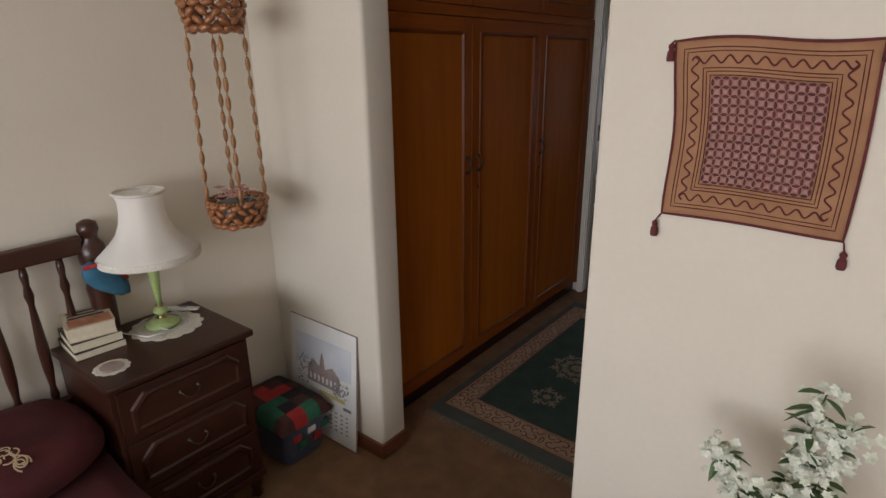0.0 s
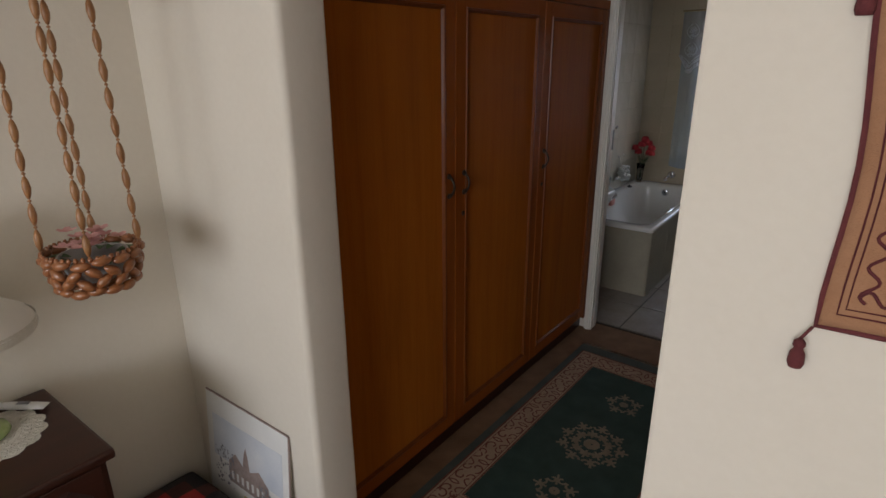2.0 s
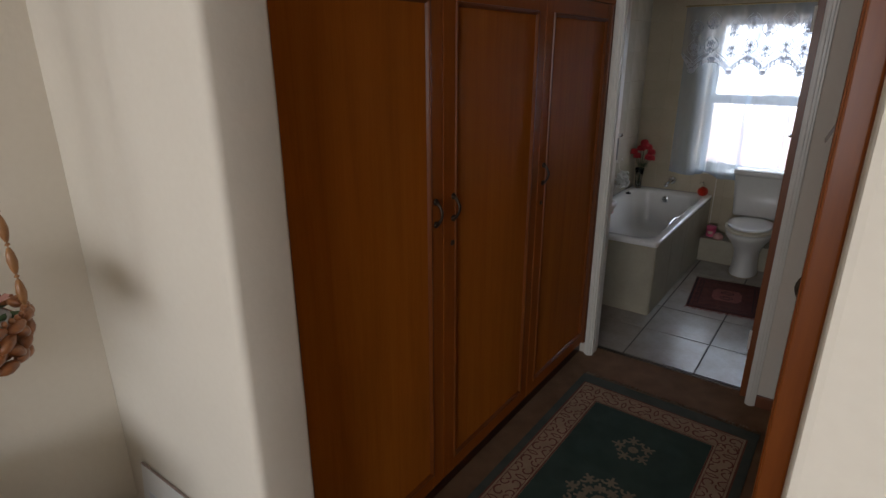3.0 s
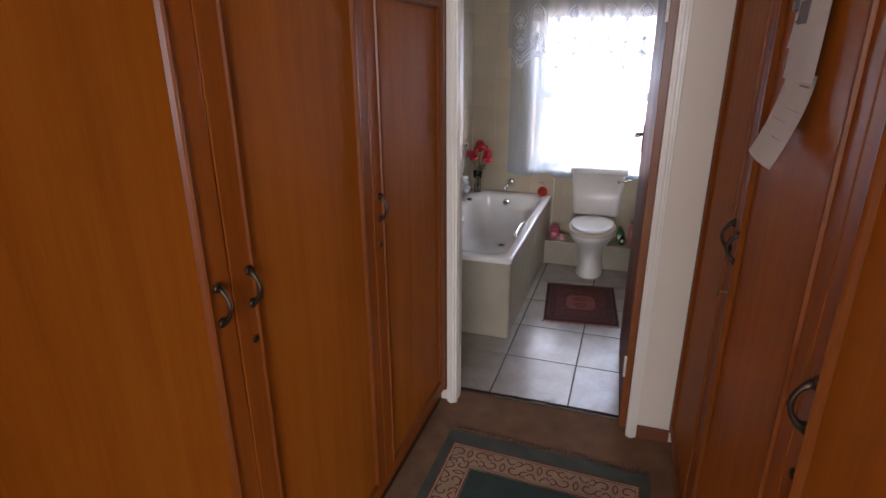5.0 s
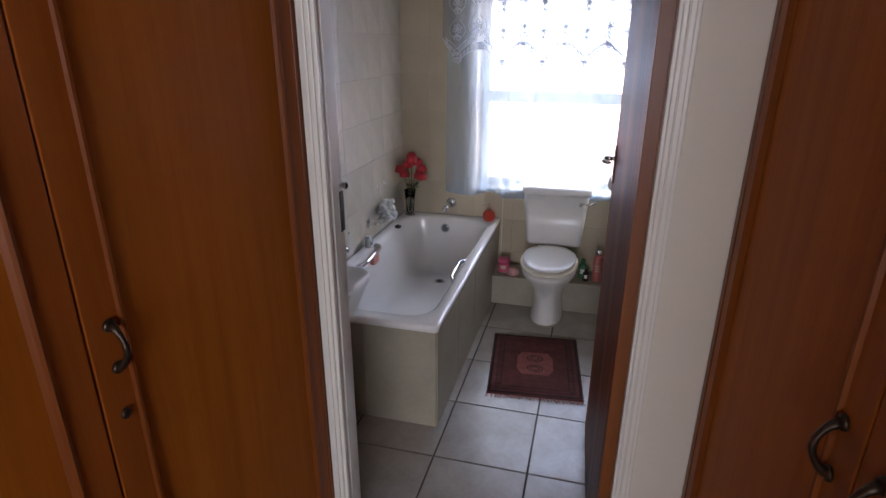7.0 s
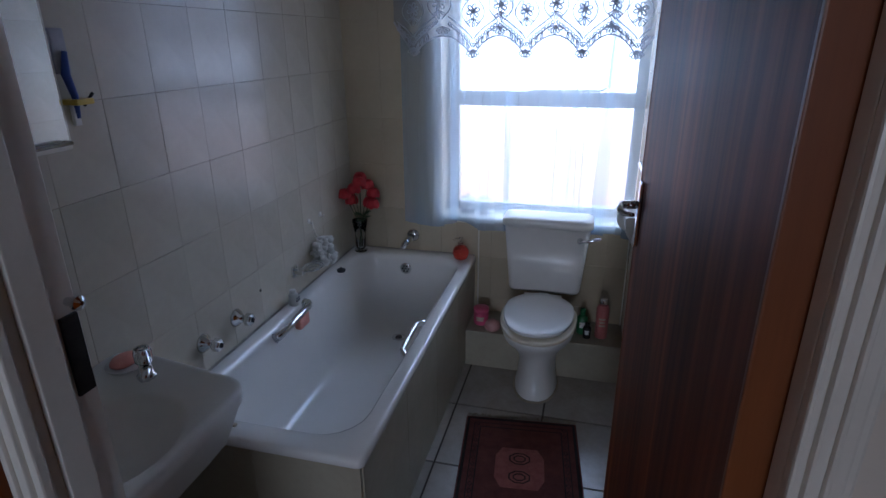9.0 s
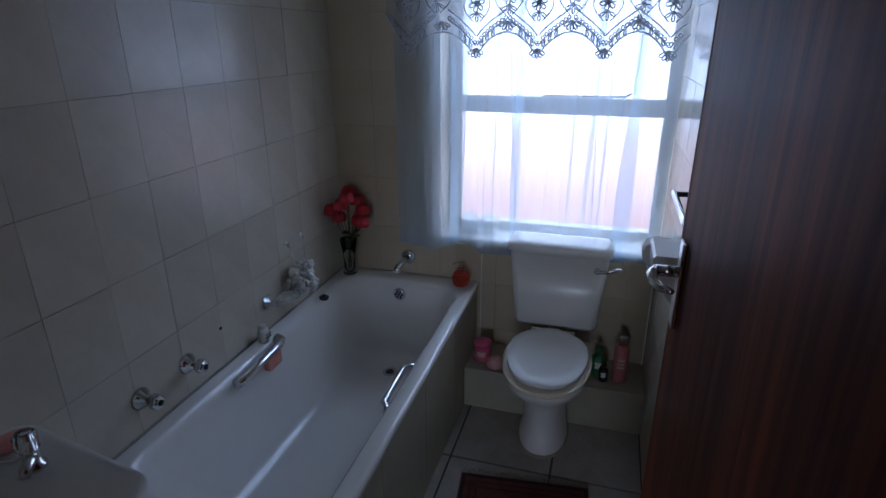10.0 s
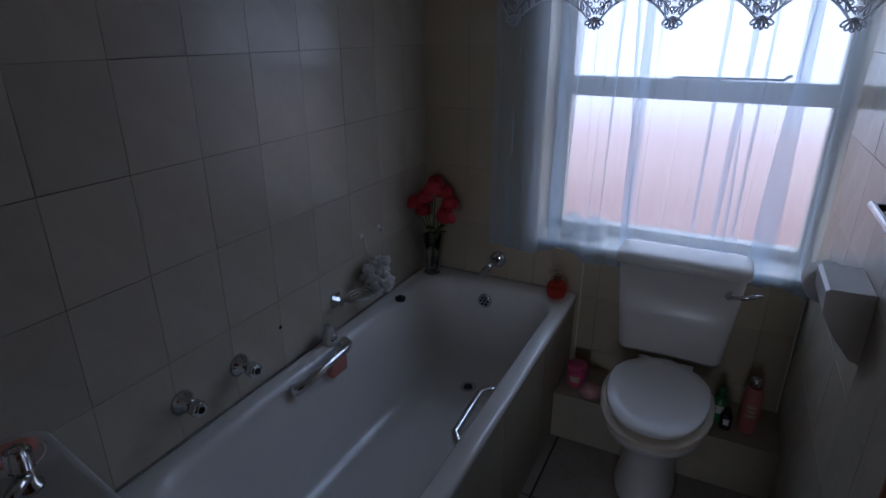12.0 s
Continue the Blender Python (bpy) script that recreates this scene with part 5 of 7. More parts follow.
for sy in (-1, 1):
    bm = bmesh.new()
    for k in range(64):
        x = -HX + 0.004 + k * (2 * HX - 0.008) / 63
        tube(bm, [(x, sy * HY, 0.005), (x + rnd.uniform(-0.006, 0.006), sy * (HY + 0.012), 0.004), (x + rnd.uniform(-0.012, 0.012), sy * (HY + 0.024 + 0.01 * rnd.random()), 0.002)], 0.0017, 4)
    mat_part("fringe", bm, RUG_FRINGE if sy > 0 else MAT_PINK, "tangled fringe")


# ---- rug in the passage ----
rug = thing("passage_rug", (0.47, -1.04, 0), "dark green rug with beige scroll border and medallions", "rug")
RX0, RX1, RY0, RY1 = 0.055, 0.915, -1.880, -0.232
SK = 0.022                                     # the rug lies slightly askew


def on_rug(u, v, h=0.0, base=0.0125):
    s = (v - RY0) / (RY1 - RY0)
    return (u + SK * s, v - 0.03 * (u - RX0) / (RX1 - RX0), base + 0.0008 * h)


def flat(bm, x0, y0, x1, y1, base, cuts=1):
    n = max(1, cuts)
    g = [[bm.verts.new(on_rug(x0 + (x1 - x0) * i / n, y0 + (y1 - y0) * j / n, 0, base)) for j in range(n + 1)] for i in range(n + 1)]
    for i in range(n):
        for j in range(n):
            bm.faces.new((g[i][j], g[i + 1][j], g[i + 1][j + 1], g[i][j + 1]))
    return bm


bm = bmesh.new()
rings(bm, [[on_rug(x, y, 0, z) for x, y in ((RX0, RY0), (RX1, RY0), (RX1, RY1), (RX0, RY1))] for z in (0.0, 0.011)], True, True, True)
part("pile_edge", bm, RUG_EDGE, rug, "grey-green edge band")
E1, E2, F1, F2 = 0.040, 0.158, 0.080, 0.215      # inner edges of the outer band and of the beige band: at the sides, at the ends
bm = bmesh.new()
for a in ((RX0 + E1, RY0 + F1, RX0 + E2, RY1 - F1), (RX1 - E2, RY0 + F1, RX1 - E1, RY1 - F1), (RX0 + E2, RY0 + F1, RX1 - E2, RY0 + F2), (RX0 + E2, RY1 - F2, RX1 - E2, RY1 - F1)):
    flat(bm, *a, 0.0122, 4)
part("border_band", bm, RUG_BEIGE, rug, "beige border band")
part("field", flat(bmesh.new(), RX0 + E2, RY0 + F2, RX1 - E2, RY1 - F2, 0.0122, 6), RUG_GREEN, rug, "dark green centre field")
bm = bmesh.new()
for ins, end, wd in ((E1, F1, 0.008), (E1 + 0.014, F1 + 0.014, 0.003), (E2 - 0.004, F2 - 0.004, 0.007), (E2 - 0.016, F2 - 0.016, 0.003)):
    outline(bm, RX0 + ins, RY0 + end, RX1 - ins, RY1 - end, wd, lambda u, v, h: on_rug(u, v, h, 0.0128))
part("border_line", bm, RUG_RUST, rug, "rust red border lines")


def spiral(cx, cy, r, turn, start, hand):
    return [(cx + r * (1 - 0.78 * s) * math.cos(start + hand * turn * s), cy + r * (1 - 0.78 * s) * math.sin(start + hand * turn * s)) for s in [k / 13 for k in range(14)]]


def scroll(bm, cx, cy, ang, size, base=0.0130, wd=0.0075):
    """A pair of C scrolls with a bud between them."""
    ca, sa = math.cos(ang), math.sin(ang)
    place = lambda pts: [(cx + (x * ca - y * sa) * size, cy + (x * sa + y * ca) * size) for x, y in pts]
    at = lambda u, v, h: on_rug(u, v, h, base)
    for sx in (-1, 1):
        ribbon(bm, place(spiral(sx * 0.50, 0.16, 0.34, 5.0, 1.57 - sx * 1.2, sx)), wd, at)
        ribbon(bm, place(spiral(sx * 0.62, -0.34, 0.25, 4.6, 1.57 + sx * 0.4, -sx)), wd * 0.85, at)
        ribbon(bm, place([(sx * (0.08 + 0.42 * s), -0.45 + 0.30 * math.sin(2.6 * s)) for s in [k / 7 for k in range(8)]]), wd * 0.9, at)
        ribbon(bm, place([(sx * 0.10 * math.sin(3.14 * s), -0.1 + 0.55 * s) for s in [k / 6 for k in range(7)]]), wd * 0.8, at)


MID, MID_END = (E1 + E2) / 2, (F1 + F2) / 2
for side in (0, 1):
    x = RX0 + MID if side == 0 else RX1 - MID
    for k in range(8):
        bm = bmesh.new()
        scroll(bm, x, RY0 + 0.25 + k * (RY1 - RY0 - 0.50) / 7, 1.5708 + (3.1416 if k % 2 else 0), 0.094)
        part("scroll_motif", bm, RUG_RUST, rug, "rust red scroll")
for y in (RY0 + MID_END, RY1 - MID_END):
    for k in range(5):
        bm = bmesh.new()
        scroll(bm, RX0 + 0.13 + k * (RX1 - RX0 - 0.26) / 4, y, 3.1416 * (k % 2), 0.094)
        part("scroll_motif", bm, RUG_RUST, rug, "rust red scroll")
cx = (RX0 + RX1) / 2


def medallion(y, r, rich):
    bm = bmesh.new()
    at = lambda u, v, h: on_rug(u, v, h, 0.0130)
    n = 9 if rich else 5
    for k in range(n):
        a = 6.283 * k / n + (0.2 if rich else 0.6)
        ring = ((0.78, 0.20, 0.07), (0.46, 0.19, 0.065)) if rich else ((0.66, 0.34, 0.10),)
        for dist, size, wd in ring:
            b_ = a + (0.35 if dist < 0.5 else 0)
            c = (cx + r * dist * math.cos(b_), y + r * dist * math.sin(b_))
            for hand in (1, -1):
                off = hand * 0.55 * size
                c2 = (c[0] - r * off * math.sin(b_), c[1] + r * off * math.cos(b_))
                ribbon(bm, spiral(c2[0], c2[1], r * size * 0.62, 5.2, b_ + 3.1 - hand * 1.3, hand), r * wd, at)
            ribbon(bm, [(c[0] + r * size * q * math.cos(b_), c[1] + r * size * q * math.sin(b_)) for q in (-0.9, -0.3, 0.3, 0.9)], r * wd, at)
    ribbon(bm, [(cx + r * 0.13 * math.cos(a), y + r * 0.13 * math.sin(a)) for a in [0.785 * q for q in range(8)]], r * 0.2, at, True)
    part("medallion", bm, RUG_FADED, rug, "beige scrolled medallion")


medallion(-1.070, 0.165, True)
for y in (-1.425, -0.692):
    medallion(y, 0.100, False)
rnd = random.Random(8)
for y, s in ((RY0, -1), (RY1, 1)):
    bm = bmesh.new()
    for k in range(120):
        x = RX0 + 0.004 + k * (RX1 - RX0 - 0.008) / 119
        p0 = on_rug(x, y, 0, 0.006)
        tube(bm, [p0, (p0[0] + rnd.uniform(-0.005, 0.005), p0[1] + s * 0.016, 0.006), (p0[0] + rnd.uniform(-0.012, 0.012), p0[1] + s * rnd.uniform(0.03, 0.045), 0.003)], 0.0022, 4)
    part("fringe", bm, RUG_FRINGE, rug, "beige knotted fringe")

# ---- papers on the wardrobe door ----
PX = WARD_R - 0.003


def sheet(name, y0, y1, z0, z1, lift, label, bars, parent, skew=0.0):
    """A sheet of paper that hangs from its top edge and stands off at the bottom by lift."""
    def at(u, v):
        s = (z1 - v) / (z1 - z0)
        return (PX - 0.001 - lift * s ** 1.6 - 0.006 * math.sin(3.1 * (u - y0) / (y1 - y0)) * s, u + skew * s, v)
    bm = bmesh.new()
    loops = []
    for d in (0.0, 0.0012):
        loops.append([[Vector(at(y0 + (y1 - y0) * i / 6, z0 + (z1 - z0) * j / 8)) - Vector((d, 0, 0)) for i in range(7)] for j in range(9)])
    for lay in loops:
        g = [[bm.verts.new(p) for p in row] for row in lay]
        for j in range(8):
            for i in range(6):
                bm.faces.new((g[j][i], g[j][i + 1], g[j + 1][i + 1], g[j + 1][i]))
    ob = part(name, bm, PAPER, parent, label, True)
    if bars:
        bm = bmesh.new()
        rnd = random.Random(len(bars))
        for f0, f1, v, h in bars:
            n = 6
            g = []
            for i in range(n + 1):
                u = y0 + (y1 - y0) * (f0 + (f1 - f0) * i / n)
                zc = z0 + (z1 - z0) * v
                g.append([bm.verts.new(Vector(at(u, zc + s * h)) - Vector((0.0022, 0, 0))) for s in (-1, 1)])
            for a, b in zip(g, g[1:]):
                bm.faces.new((a[0], b[0], b[1], a[1]))
        part("print_bars", bm, INK, ob)
    return ob


pp = thing("pinned_papers", (PX, -1.1, 1.6), "pinned white papers and a hanging calendar page", "papers")
sheet("notice_sheet", -1.160, -0.945, 1.60, 1.86, 0.006, "white printed sheet", [(0.1, 0.6, 0.9, 0.006), (0.1, 0.9, 0.8, 0.003), (0.1, 0.85, 0.7, 0.003), (0.5, 0.9, 0.45, 0.02)], pp)
sheet("calendar_page", -1.160, -0.945, 1.450, 1.612, 0.040, "printed calendar page hanging loose", [(0.05, 0.95, 0.965, 0.004), (0.1, 0.4, 0.88, 0.0015), (0.1, 0.5, 0.62, 0.0004), (0.3, 0.8, 0.48, 0.0004), (0.15, 0.45, 0.30, 0.0004)], pp, 0.02)
sheet("note_slip", -0.985, -0.925, 1.655, 1.735, 0.004, "small white note", [(0.1, 0.8, 0.8, 0.002), (0.1, 0.7, 0.6, 0.002)], pp)
part("clip", box(bmesh.new(), (PX - 0.012, -0.950, 1.722), (PX, -0.925, 1.748), 0.003), STEEL_DARK, pp, "black bulldog clip")

# ---- wall tapestry ----
tp = thing("tapestry", (1.41, TAP_WALL, 1.32), "embroidered tan and maroon cloth hanging on the wall", "wall hanging")
TX0, TX1, TZ0, TZ1 = 1.212, 1.602, 1.318, 1.728


def on_cloth(u, v, h=0.0):
    """u and v run from 0 to 1 over the cloth."""
    x = TX0 + (TX1 - TX0) * u + 0.012 * math.sin(3.1416 * v) ** 2 * (1 - u) + 0.012 * (0.5 - v) * (1 - u) + 0.004 * math.sin(v * 4) * u
    z = TZ0 + (TZ1 - TZ0) * v + 0.005 * math.sin(u * 6.5) * (v - 0.2) + 0.004 * math.sin(u * 5)
    return (x, TAP_WALL - 0.009 - 0.004 * noise.noise((u * 3, v * 3, 1)) - 0.0014 * h, z)


bm = bmesh.new()
N = 24
g = [[bm.verts.new(on_cloth(i / N, j / N)) for j in range(N + 1)] for i in range(N + 1)]
k = [[bm.verts.new(Vector(on_cloth(i / N, j / N)) + Vector((0, 0.0075, 0))) for j in range(N + 1)] for i in range(N + 1)]
for i in range(N):
    for j in range(N):
        bm.faces.new((g[i][j], g[i + 1][j], g[i + 1][j + 1], g[i][j + 1])), bm.faces.new((k[i][j], k[i][j + 1], k[i + 1][j + 1], k[i + 1][j]))
edge = [(i, 0) for i in range(N)] + [(N, j) for j in range(N)] + [(N - i, N) for i in range(N)] + [(0, N - j) for j in range(N)]
for (a, b), (c, d) in zip(edge, edge[1:] + edge[:1]):
    bm.faces.new((g[a][b], g[c][d], k[c][d], k[a][b]))
part("cloth", bm, CLOTH_TAN, tp, "", True)


def cloth_at(u, v, h):
    return on_cloth(u, v, 0.7 + h)


bm = bmesh.new()
outline(bm, 0.006, 0.006, 0.994, 0.994, 0.016, cloth_at)
part("edge_binding", bm, CLOTH_RED, tp, "maroon binding")
bm = bmesh.new()
for ins, wd in ((0.055, 0.006), (0.075, 0.005), (0.162, 0.006), (0.18, 0.005), (0.20, 0.006)):
    outline(bm, ins, ins, 1 - ins, 1 - ins, wd, cloth_at)
part("border_line", bm, CLOTH_RED, tp, "maroon stitched lines")
for side in range(4):
    pts = []
    for q in range(81):
        s = 0.10 + 0.80 * q / 80
        w = 0.118 + 0.020 * math.sin(q / 80 * 6.283 * 9)
        pts.append([(s, w), (1 - w, s), (1 - s, 1 - w), (w, 1 - s)][side])
    part("wave_line", ribbon(bmesh.new(), pts, 0.010, cloth_at), CLOTH_RED, tp, "maroon wavy braid")
bm = bmesh.new()
n = 12
I0, I1 = 0.215, 0.785
n2 = 8
g = [[bm.verts.new(on_cloth(I0 + (I1 - I0) * i / n2, I0 + (I1 - I0) * j / n2, 0.6)) for j in range(n2 + 1)] for i in range(n2 + 1)]
for i in range(n2):
    for j in range(n2):
        bm.faces.new((g[i][j], g[i + 1][j], g[i + 1][j + 1], g[i][j + 1]))
part("centre_field", bm, CLOTH_PINK, tp, "dusty pink centre")
slit, thread = bmesh.new(), bmesh.new()
cell = (I1 - I0) / n
for i in range(n + 1):
    for j in range(n + 1):
        u, v = I0 + cell * i, I0 + cell * j
        for du, dv in ((cell, 0), (0, cell)):
            if u + du > I1 + 1e-6 or v + dv > I1 + 1e-6:
                continue
            lens = []
            for q in range(12):
                a = 2 * math.pi * q / 12
                s, w = 0.5 + 0.43 * math.cos(a), 0.18 * math.sin(a)
                lens.append((u + du * s + (dv and cell) * w, v + dv * s + (du and cell) * w))
            slit.faces.new([slit.verts.new(on_cloth(x, y, 1.0)) for x, y in lens])
            for sg in (-1, 1):
                pts = [(u + du * s + (dv and cell) * sg * 0.24 * math.sin(3.1416 * s), v + dv * s + (du and cell) * sg * 0.24 * math.sin(3.1416 * s)) for s in [q / 6 for q in range(7)]]
                ribbon(thread, pts, 0.0022, lambda x, y, h: on_cloth(x, y, 1.3 + h))
part("cut_petals", slit, CLOTH_RED, tp, "dark maroon petal shapes")
part("petal_stitching", thread, CLOTH_CREAM, tp, "cream stitched rings")
for u, v, dx in ((0, 1, -0.006), (1, 1, 0.006), (0, 0, -0.01), (1, 0, 0.004)):
    p0 = Vector(on_cloth(u, v))
    lo = p0 + Vector((dx, -0.004, -0.018 if v == 0 else -0.006))
    bm = tube(bmesh.new(), [p0, lo], 0.0022, 6)
    lathe(bm, lo, [(0.003, 0), (0.007, -0.004), (0.0075, -0.010), (0.005, -0.013), (0.009, -0.020), (0.010, -0.034), (0.008, -0.040)], 10)
    part("tassel", bm, CLOTH_RED, tp, "maroon tassel", True)

# ---- white blossom in a tall vase ----
fv = thing("blossom_vase", (1.60, -2.60, 0), "tall stoneware vase of white blossom twigs", "vase")
part("vase", lathe(bmesh.new(), (1.60, -2.60, 0), [(0.075, 0), (0.085, 0.01), (0.10, 0.18), (0.09, 0.38), (0.055, 0.52), (0.06, 0.58), (0.05, 0.58), (0.045, 0.52)], 24), CERAMIC_VASE, fv, "", True)
rnd = random.Random(21)
TWIGS = (((1.60, -2.60, 0.5), (1.605, -2.58, 0.86), (1.635, -2.56, 1.075)), ((1.60, -2.60, 0.5), (1.55, -2.585, 0.77), (1.465, -2.56, 0.865)), ((1.60, -2.60, 0.5), (1.625, -2.60, 0.80), (1.685, -2.575, 1.02)), ((1.60, -2.60, 0.5), (1.57, -2.62, 0.72), (1.585, -2.64, 0.86)), ((1.60, -2.60, 0.5), (1.63, -2.61, 0.72), (1.70, -2.62, 0.80)))
petals, leaves = bmesh.new(), bmesh.new()
for a, b, c in TWIGS:
    a, b, c = Vector(a), Vector(b), Vector(c)
    way = [a * (1 - s) ** 2 + b * 2 * s * (1 - s) + c * s * s for s in [q / 8 for q in range(9)]]
    part("twig", tube(bmesh.new(), way, [0.004 - 0.0003 * q for q in range(9)], 6), STEM, fv, "green twig", True)
    for q in range(120):
        s = rnd.uniform(0.5, 1.0)
        p0 = a * (1 - s) ** 2 + b * 2 * s * (1 - s) + c * s * s + Vector((rnd.gauss(0, 0.017), rnd.gauss(0, 0.017), rnd.gauss(0, 0.016)))
        ax = Vector((rnd.gauss(0, 0.7), -1.0, rnd.gauss(0.3, 0.7))).normalized()
        t1 = ax.orthogonal().normalized()
        t2 = ax.cross(t1)
        for w in range(6):
            an = w * 1.047 + rnd.random() * 0.3
            d = t1 * math.cos(an) + t2 * math.sin(an)
            side = ax.cross(d)
            r = rnd.uniform(0.009, 0.0135)
            v = [petals.verts.new(p) for p in (p0, p0 + d * r * 0.6 + side * r * 0.42 + ax * r * 0.15, p0 + d * r * 1.1 + ax * r * 0.35, p0 + d * r * 0.6 - side * r * 0.42 + ax * r * 0.15)]
            petals.faces.new(v)
        petals.faces.new([petals.verts.new(p0 + ax * 0.004 + (t1 * math.cos(w) + t2 * math.sin(w)) * 0.0035) for w in (0, 1.57, 3.14, 4.71)])
    for q in range(15):
        s = rnd.uniform(0.45, 1.0)
        p0 = a * (1 - s) ** 2 + b * 2 * s * (1 - s) + c * s * s
        leaf(leaves, p0, (rnd.gauss(0, 1), rnd.gauss(-0.2, 0.7), rnd.gauss(0.25, 0.6)), rnd.uniform(0.045, 0.07), rnd.uniform(0.014, 0.022), 0.25)
tagged(part("blossoms", petals, WHITE_PETAL, fv, "clusters of small white blossoms"), kind="stuff")
tagged(part("leaves", leaves, LEAF, fv, "narrow green leaves"), kind="stuff")

# ---- hanging bead planter ----
HXc, HYc = -0.240, -2.618
hp = thing("hanging_planter", (HXc, HYc, 1.05), "two-tier hanging planter of brown wooden beads", "hanging planter")


def bead_mesh(r, h):
    return finish("bead", lathe(bmesh.new(), (0, 0, -h), [(r * 0.35, 0), (r * 0.8, h * 0.45), (r, h), (r * 0.8, h * 1.55), (r * 0.35, 2 * h)], 8), BEAD, True)


OVAL = bead_mesh(0.0125, 0.021)


def bead(p, d, parent, mesh):
    ob = new("bead", mesh)
    ob.parent = parent
    q = Vector((0, 0, 1)).rotation_difference(Vector(d).normalized())
    ob.rotation_mode = "QUATERNION"
    ob.location, ob.rotation_quaternion = Vector(p), q
    return ob


def bead_basket(z0, z1, r0, r1, n):
    """Woven rows of oval beads between two heights, leaning out to the rim."""
    floor_bm = lathe(bmesh.new(), (HXc, HYc, z0 + 0.004), [(r0 * 0.85, 0), (r0 * 0.9, 0.004), (r0 * 0.8, 0.01)], 20)
    bk = part("basket", floor_bm, BEAD, hp, "bead basket base", True)
    rows = 4
    for k in range(rows):
        s = k / (rows - 1)
        z, r = z0 + (z1 - z0) * s, r0 + (r1 - r0) * s
        for i in range(n):
            a = 6.283 * (i + 0.5 * (k % 2)) / n
            tang = Vector((-math.sin(a), math.cos(a), 0))
            lean = (0.75 if (i + k) % 2 else -0.75) if 0 < k < rows - 1 else 0.1
            bead((HXc + r * math.cos(a), HYc + r * math.sin(a), z + 0.004 * math.sin(i * 3.7)), tang + Vector((0, 0, lean)), bk, OVAL)
    bm = bmesh.new()
    for z, r in ((z0, r0), (z1 + 0.012, r1)):
        for i in range(n * 3):
            a = 6.283 * i / (n * 3)
            lathe(bm, (HXc + r * math.cos(a), HYc + r * math.sin(a), z - 0.006), [(0.003, 0), (0.006, 0.006), (0.003, 0.012)], 6)
    tagged(part("small_beads", bm, BEAD, bk, "", True), kind="stuff")
    return bk


low = bead_basket(1.118, 1.194, 0.086, 0.104, 15)
top = bead_basket(1.795, 1.870, 0.086, 0.102, 14)
for k in range(4):
    a = -0.43 + k * 1.5708
    ca, sa = math.cos(a), math.sin(a)
    for za, zb, r in ((1.208, 1.775, 0.103), (1.885, CEIL - 0.02, 0.100)):
        cord = part("bead_string", tube(bmesh.new(), [(HXc + r * ca, HYc + r * sa, za - 0.01), (HXc + (r if zb < 2 else 0.01) * 0.9 * ca, HYc + (r if zb < 2 else 0.01) * 0.9 * sa, zb + 0.015)], 0.0018, 5), BEAD_STRING, hp, "string of long wooden beads")
        bm = bmesh.new()
        n = 9 if zb < 2 else 7
        p0, p1 = Vector((HXc + r * ca, HYc + r * sa, za)), Vector((HXc + (r if zb < 2 else 0.01) * 0.9 * ca, HYc + (r if zb < 2 else 0.01) * 0.9 * sa, zb))
        for q in range(n):
            c0, c1 = p0.lerp(p1, (q + 0.10) / n), p0.lerp(p1, (q + 0.90) / n)
            tube(bm, [c0, c0.lerp(c1, 0.2), c0.lerp(c1, 0.5), c0.lerp(c1, 0.8), c1], [0.0035, 0.0072, 0.0094, 0.0072, 0.0035], 8)
            tube(bm, [p0.lerp(p1, (q - 0.03) / n), p0.lerp(p1, q / n), p0.lerp(p1, (q + 0.05) / n)], [0.003, 0.0052, 0.003], 6)
        part("bead_strand", bm, BEAD_STRING, cord, "", True)
part("ceiling_hook", lathe(bmesh.new(), (HXc, HYc, CEIL - 0.022), [(0.005, 0), (0.008, 0.01), (0.02, 0.018), (0.02, 0.022)], 12), BRASS, hp)
part("planter_pot", lathe(bmesh.new(), (HXc, HYc, 1.128), [(0.055, 0), (0.078, 0.065), (0.072, 0.066), (0.05, 0.01)], 20), surface("grey_pot", (0.3, 0.29, 0.28), (0.42, 0.4, 0.38), 0.5), hp, "small grey pot inside", True)
fl = thing("cloth_flowers", (HXc, HYc, 1.18), "pink cloth flowers in the bead basket", "flowers")
rnd = random.Random(31)
for k in range(13):
    a, r = rnd.random() * 6.283, rnd.uniform(0.015, 0.078)
    c = Vector((HXc + r * math.cos(a), HYc + r * math.sin(a), 1.216 + rnd.uniform(0, 0.026)))
    bm = bmesh.new()
    for w in range(5):
        an = w * 1.2566 + k
        d = Vector((math.cos(an), math.sin(an), 0.35))
        side = d.cross(Vector((0, 0, 1))).normalized()
        r2 = 0.020
        v = [bm.verts.new(p) for p in (c, c + d * r2 * 0.55 + side * r2 * 0.5, c + d * r2 * 1.1 + side * r2 * 0.28, c + d * r2 * 1.1 - side * r2 * 0.28, c + d * r2 * 0.55 - side * r2 * 0.5)]
        bm.faces.new(v)
    part("flower", bm, PINK_PETAL, fl, "pink cloth flower")
bm = bmesh.new()
for k in range(14):
    a = rnd.random() * 6.283
    leaf(bm, (HXc + 0.05 * math.cos(a), HYc + 0.05 * math.sin(a), 1.185), (math.cos(a), math.sin(a), 0.25), 0.055, 0.028)
part("leaves", bm, LEAF, fl, "dark green cloth leaves")

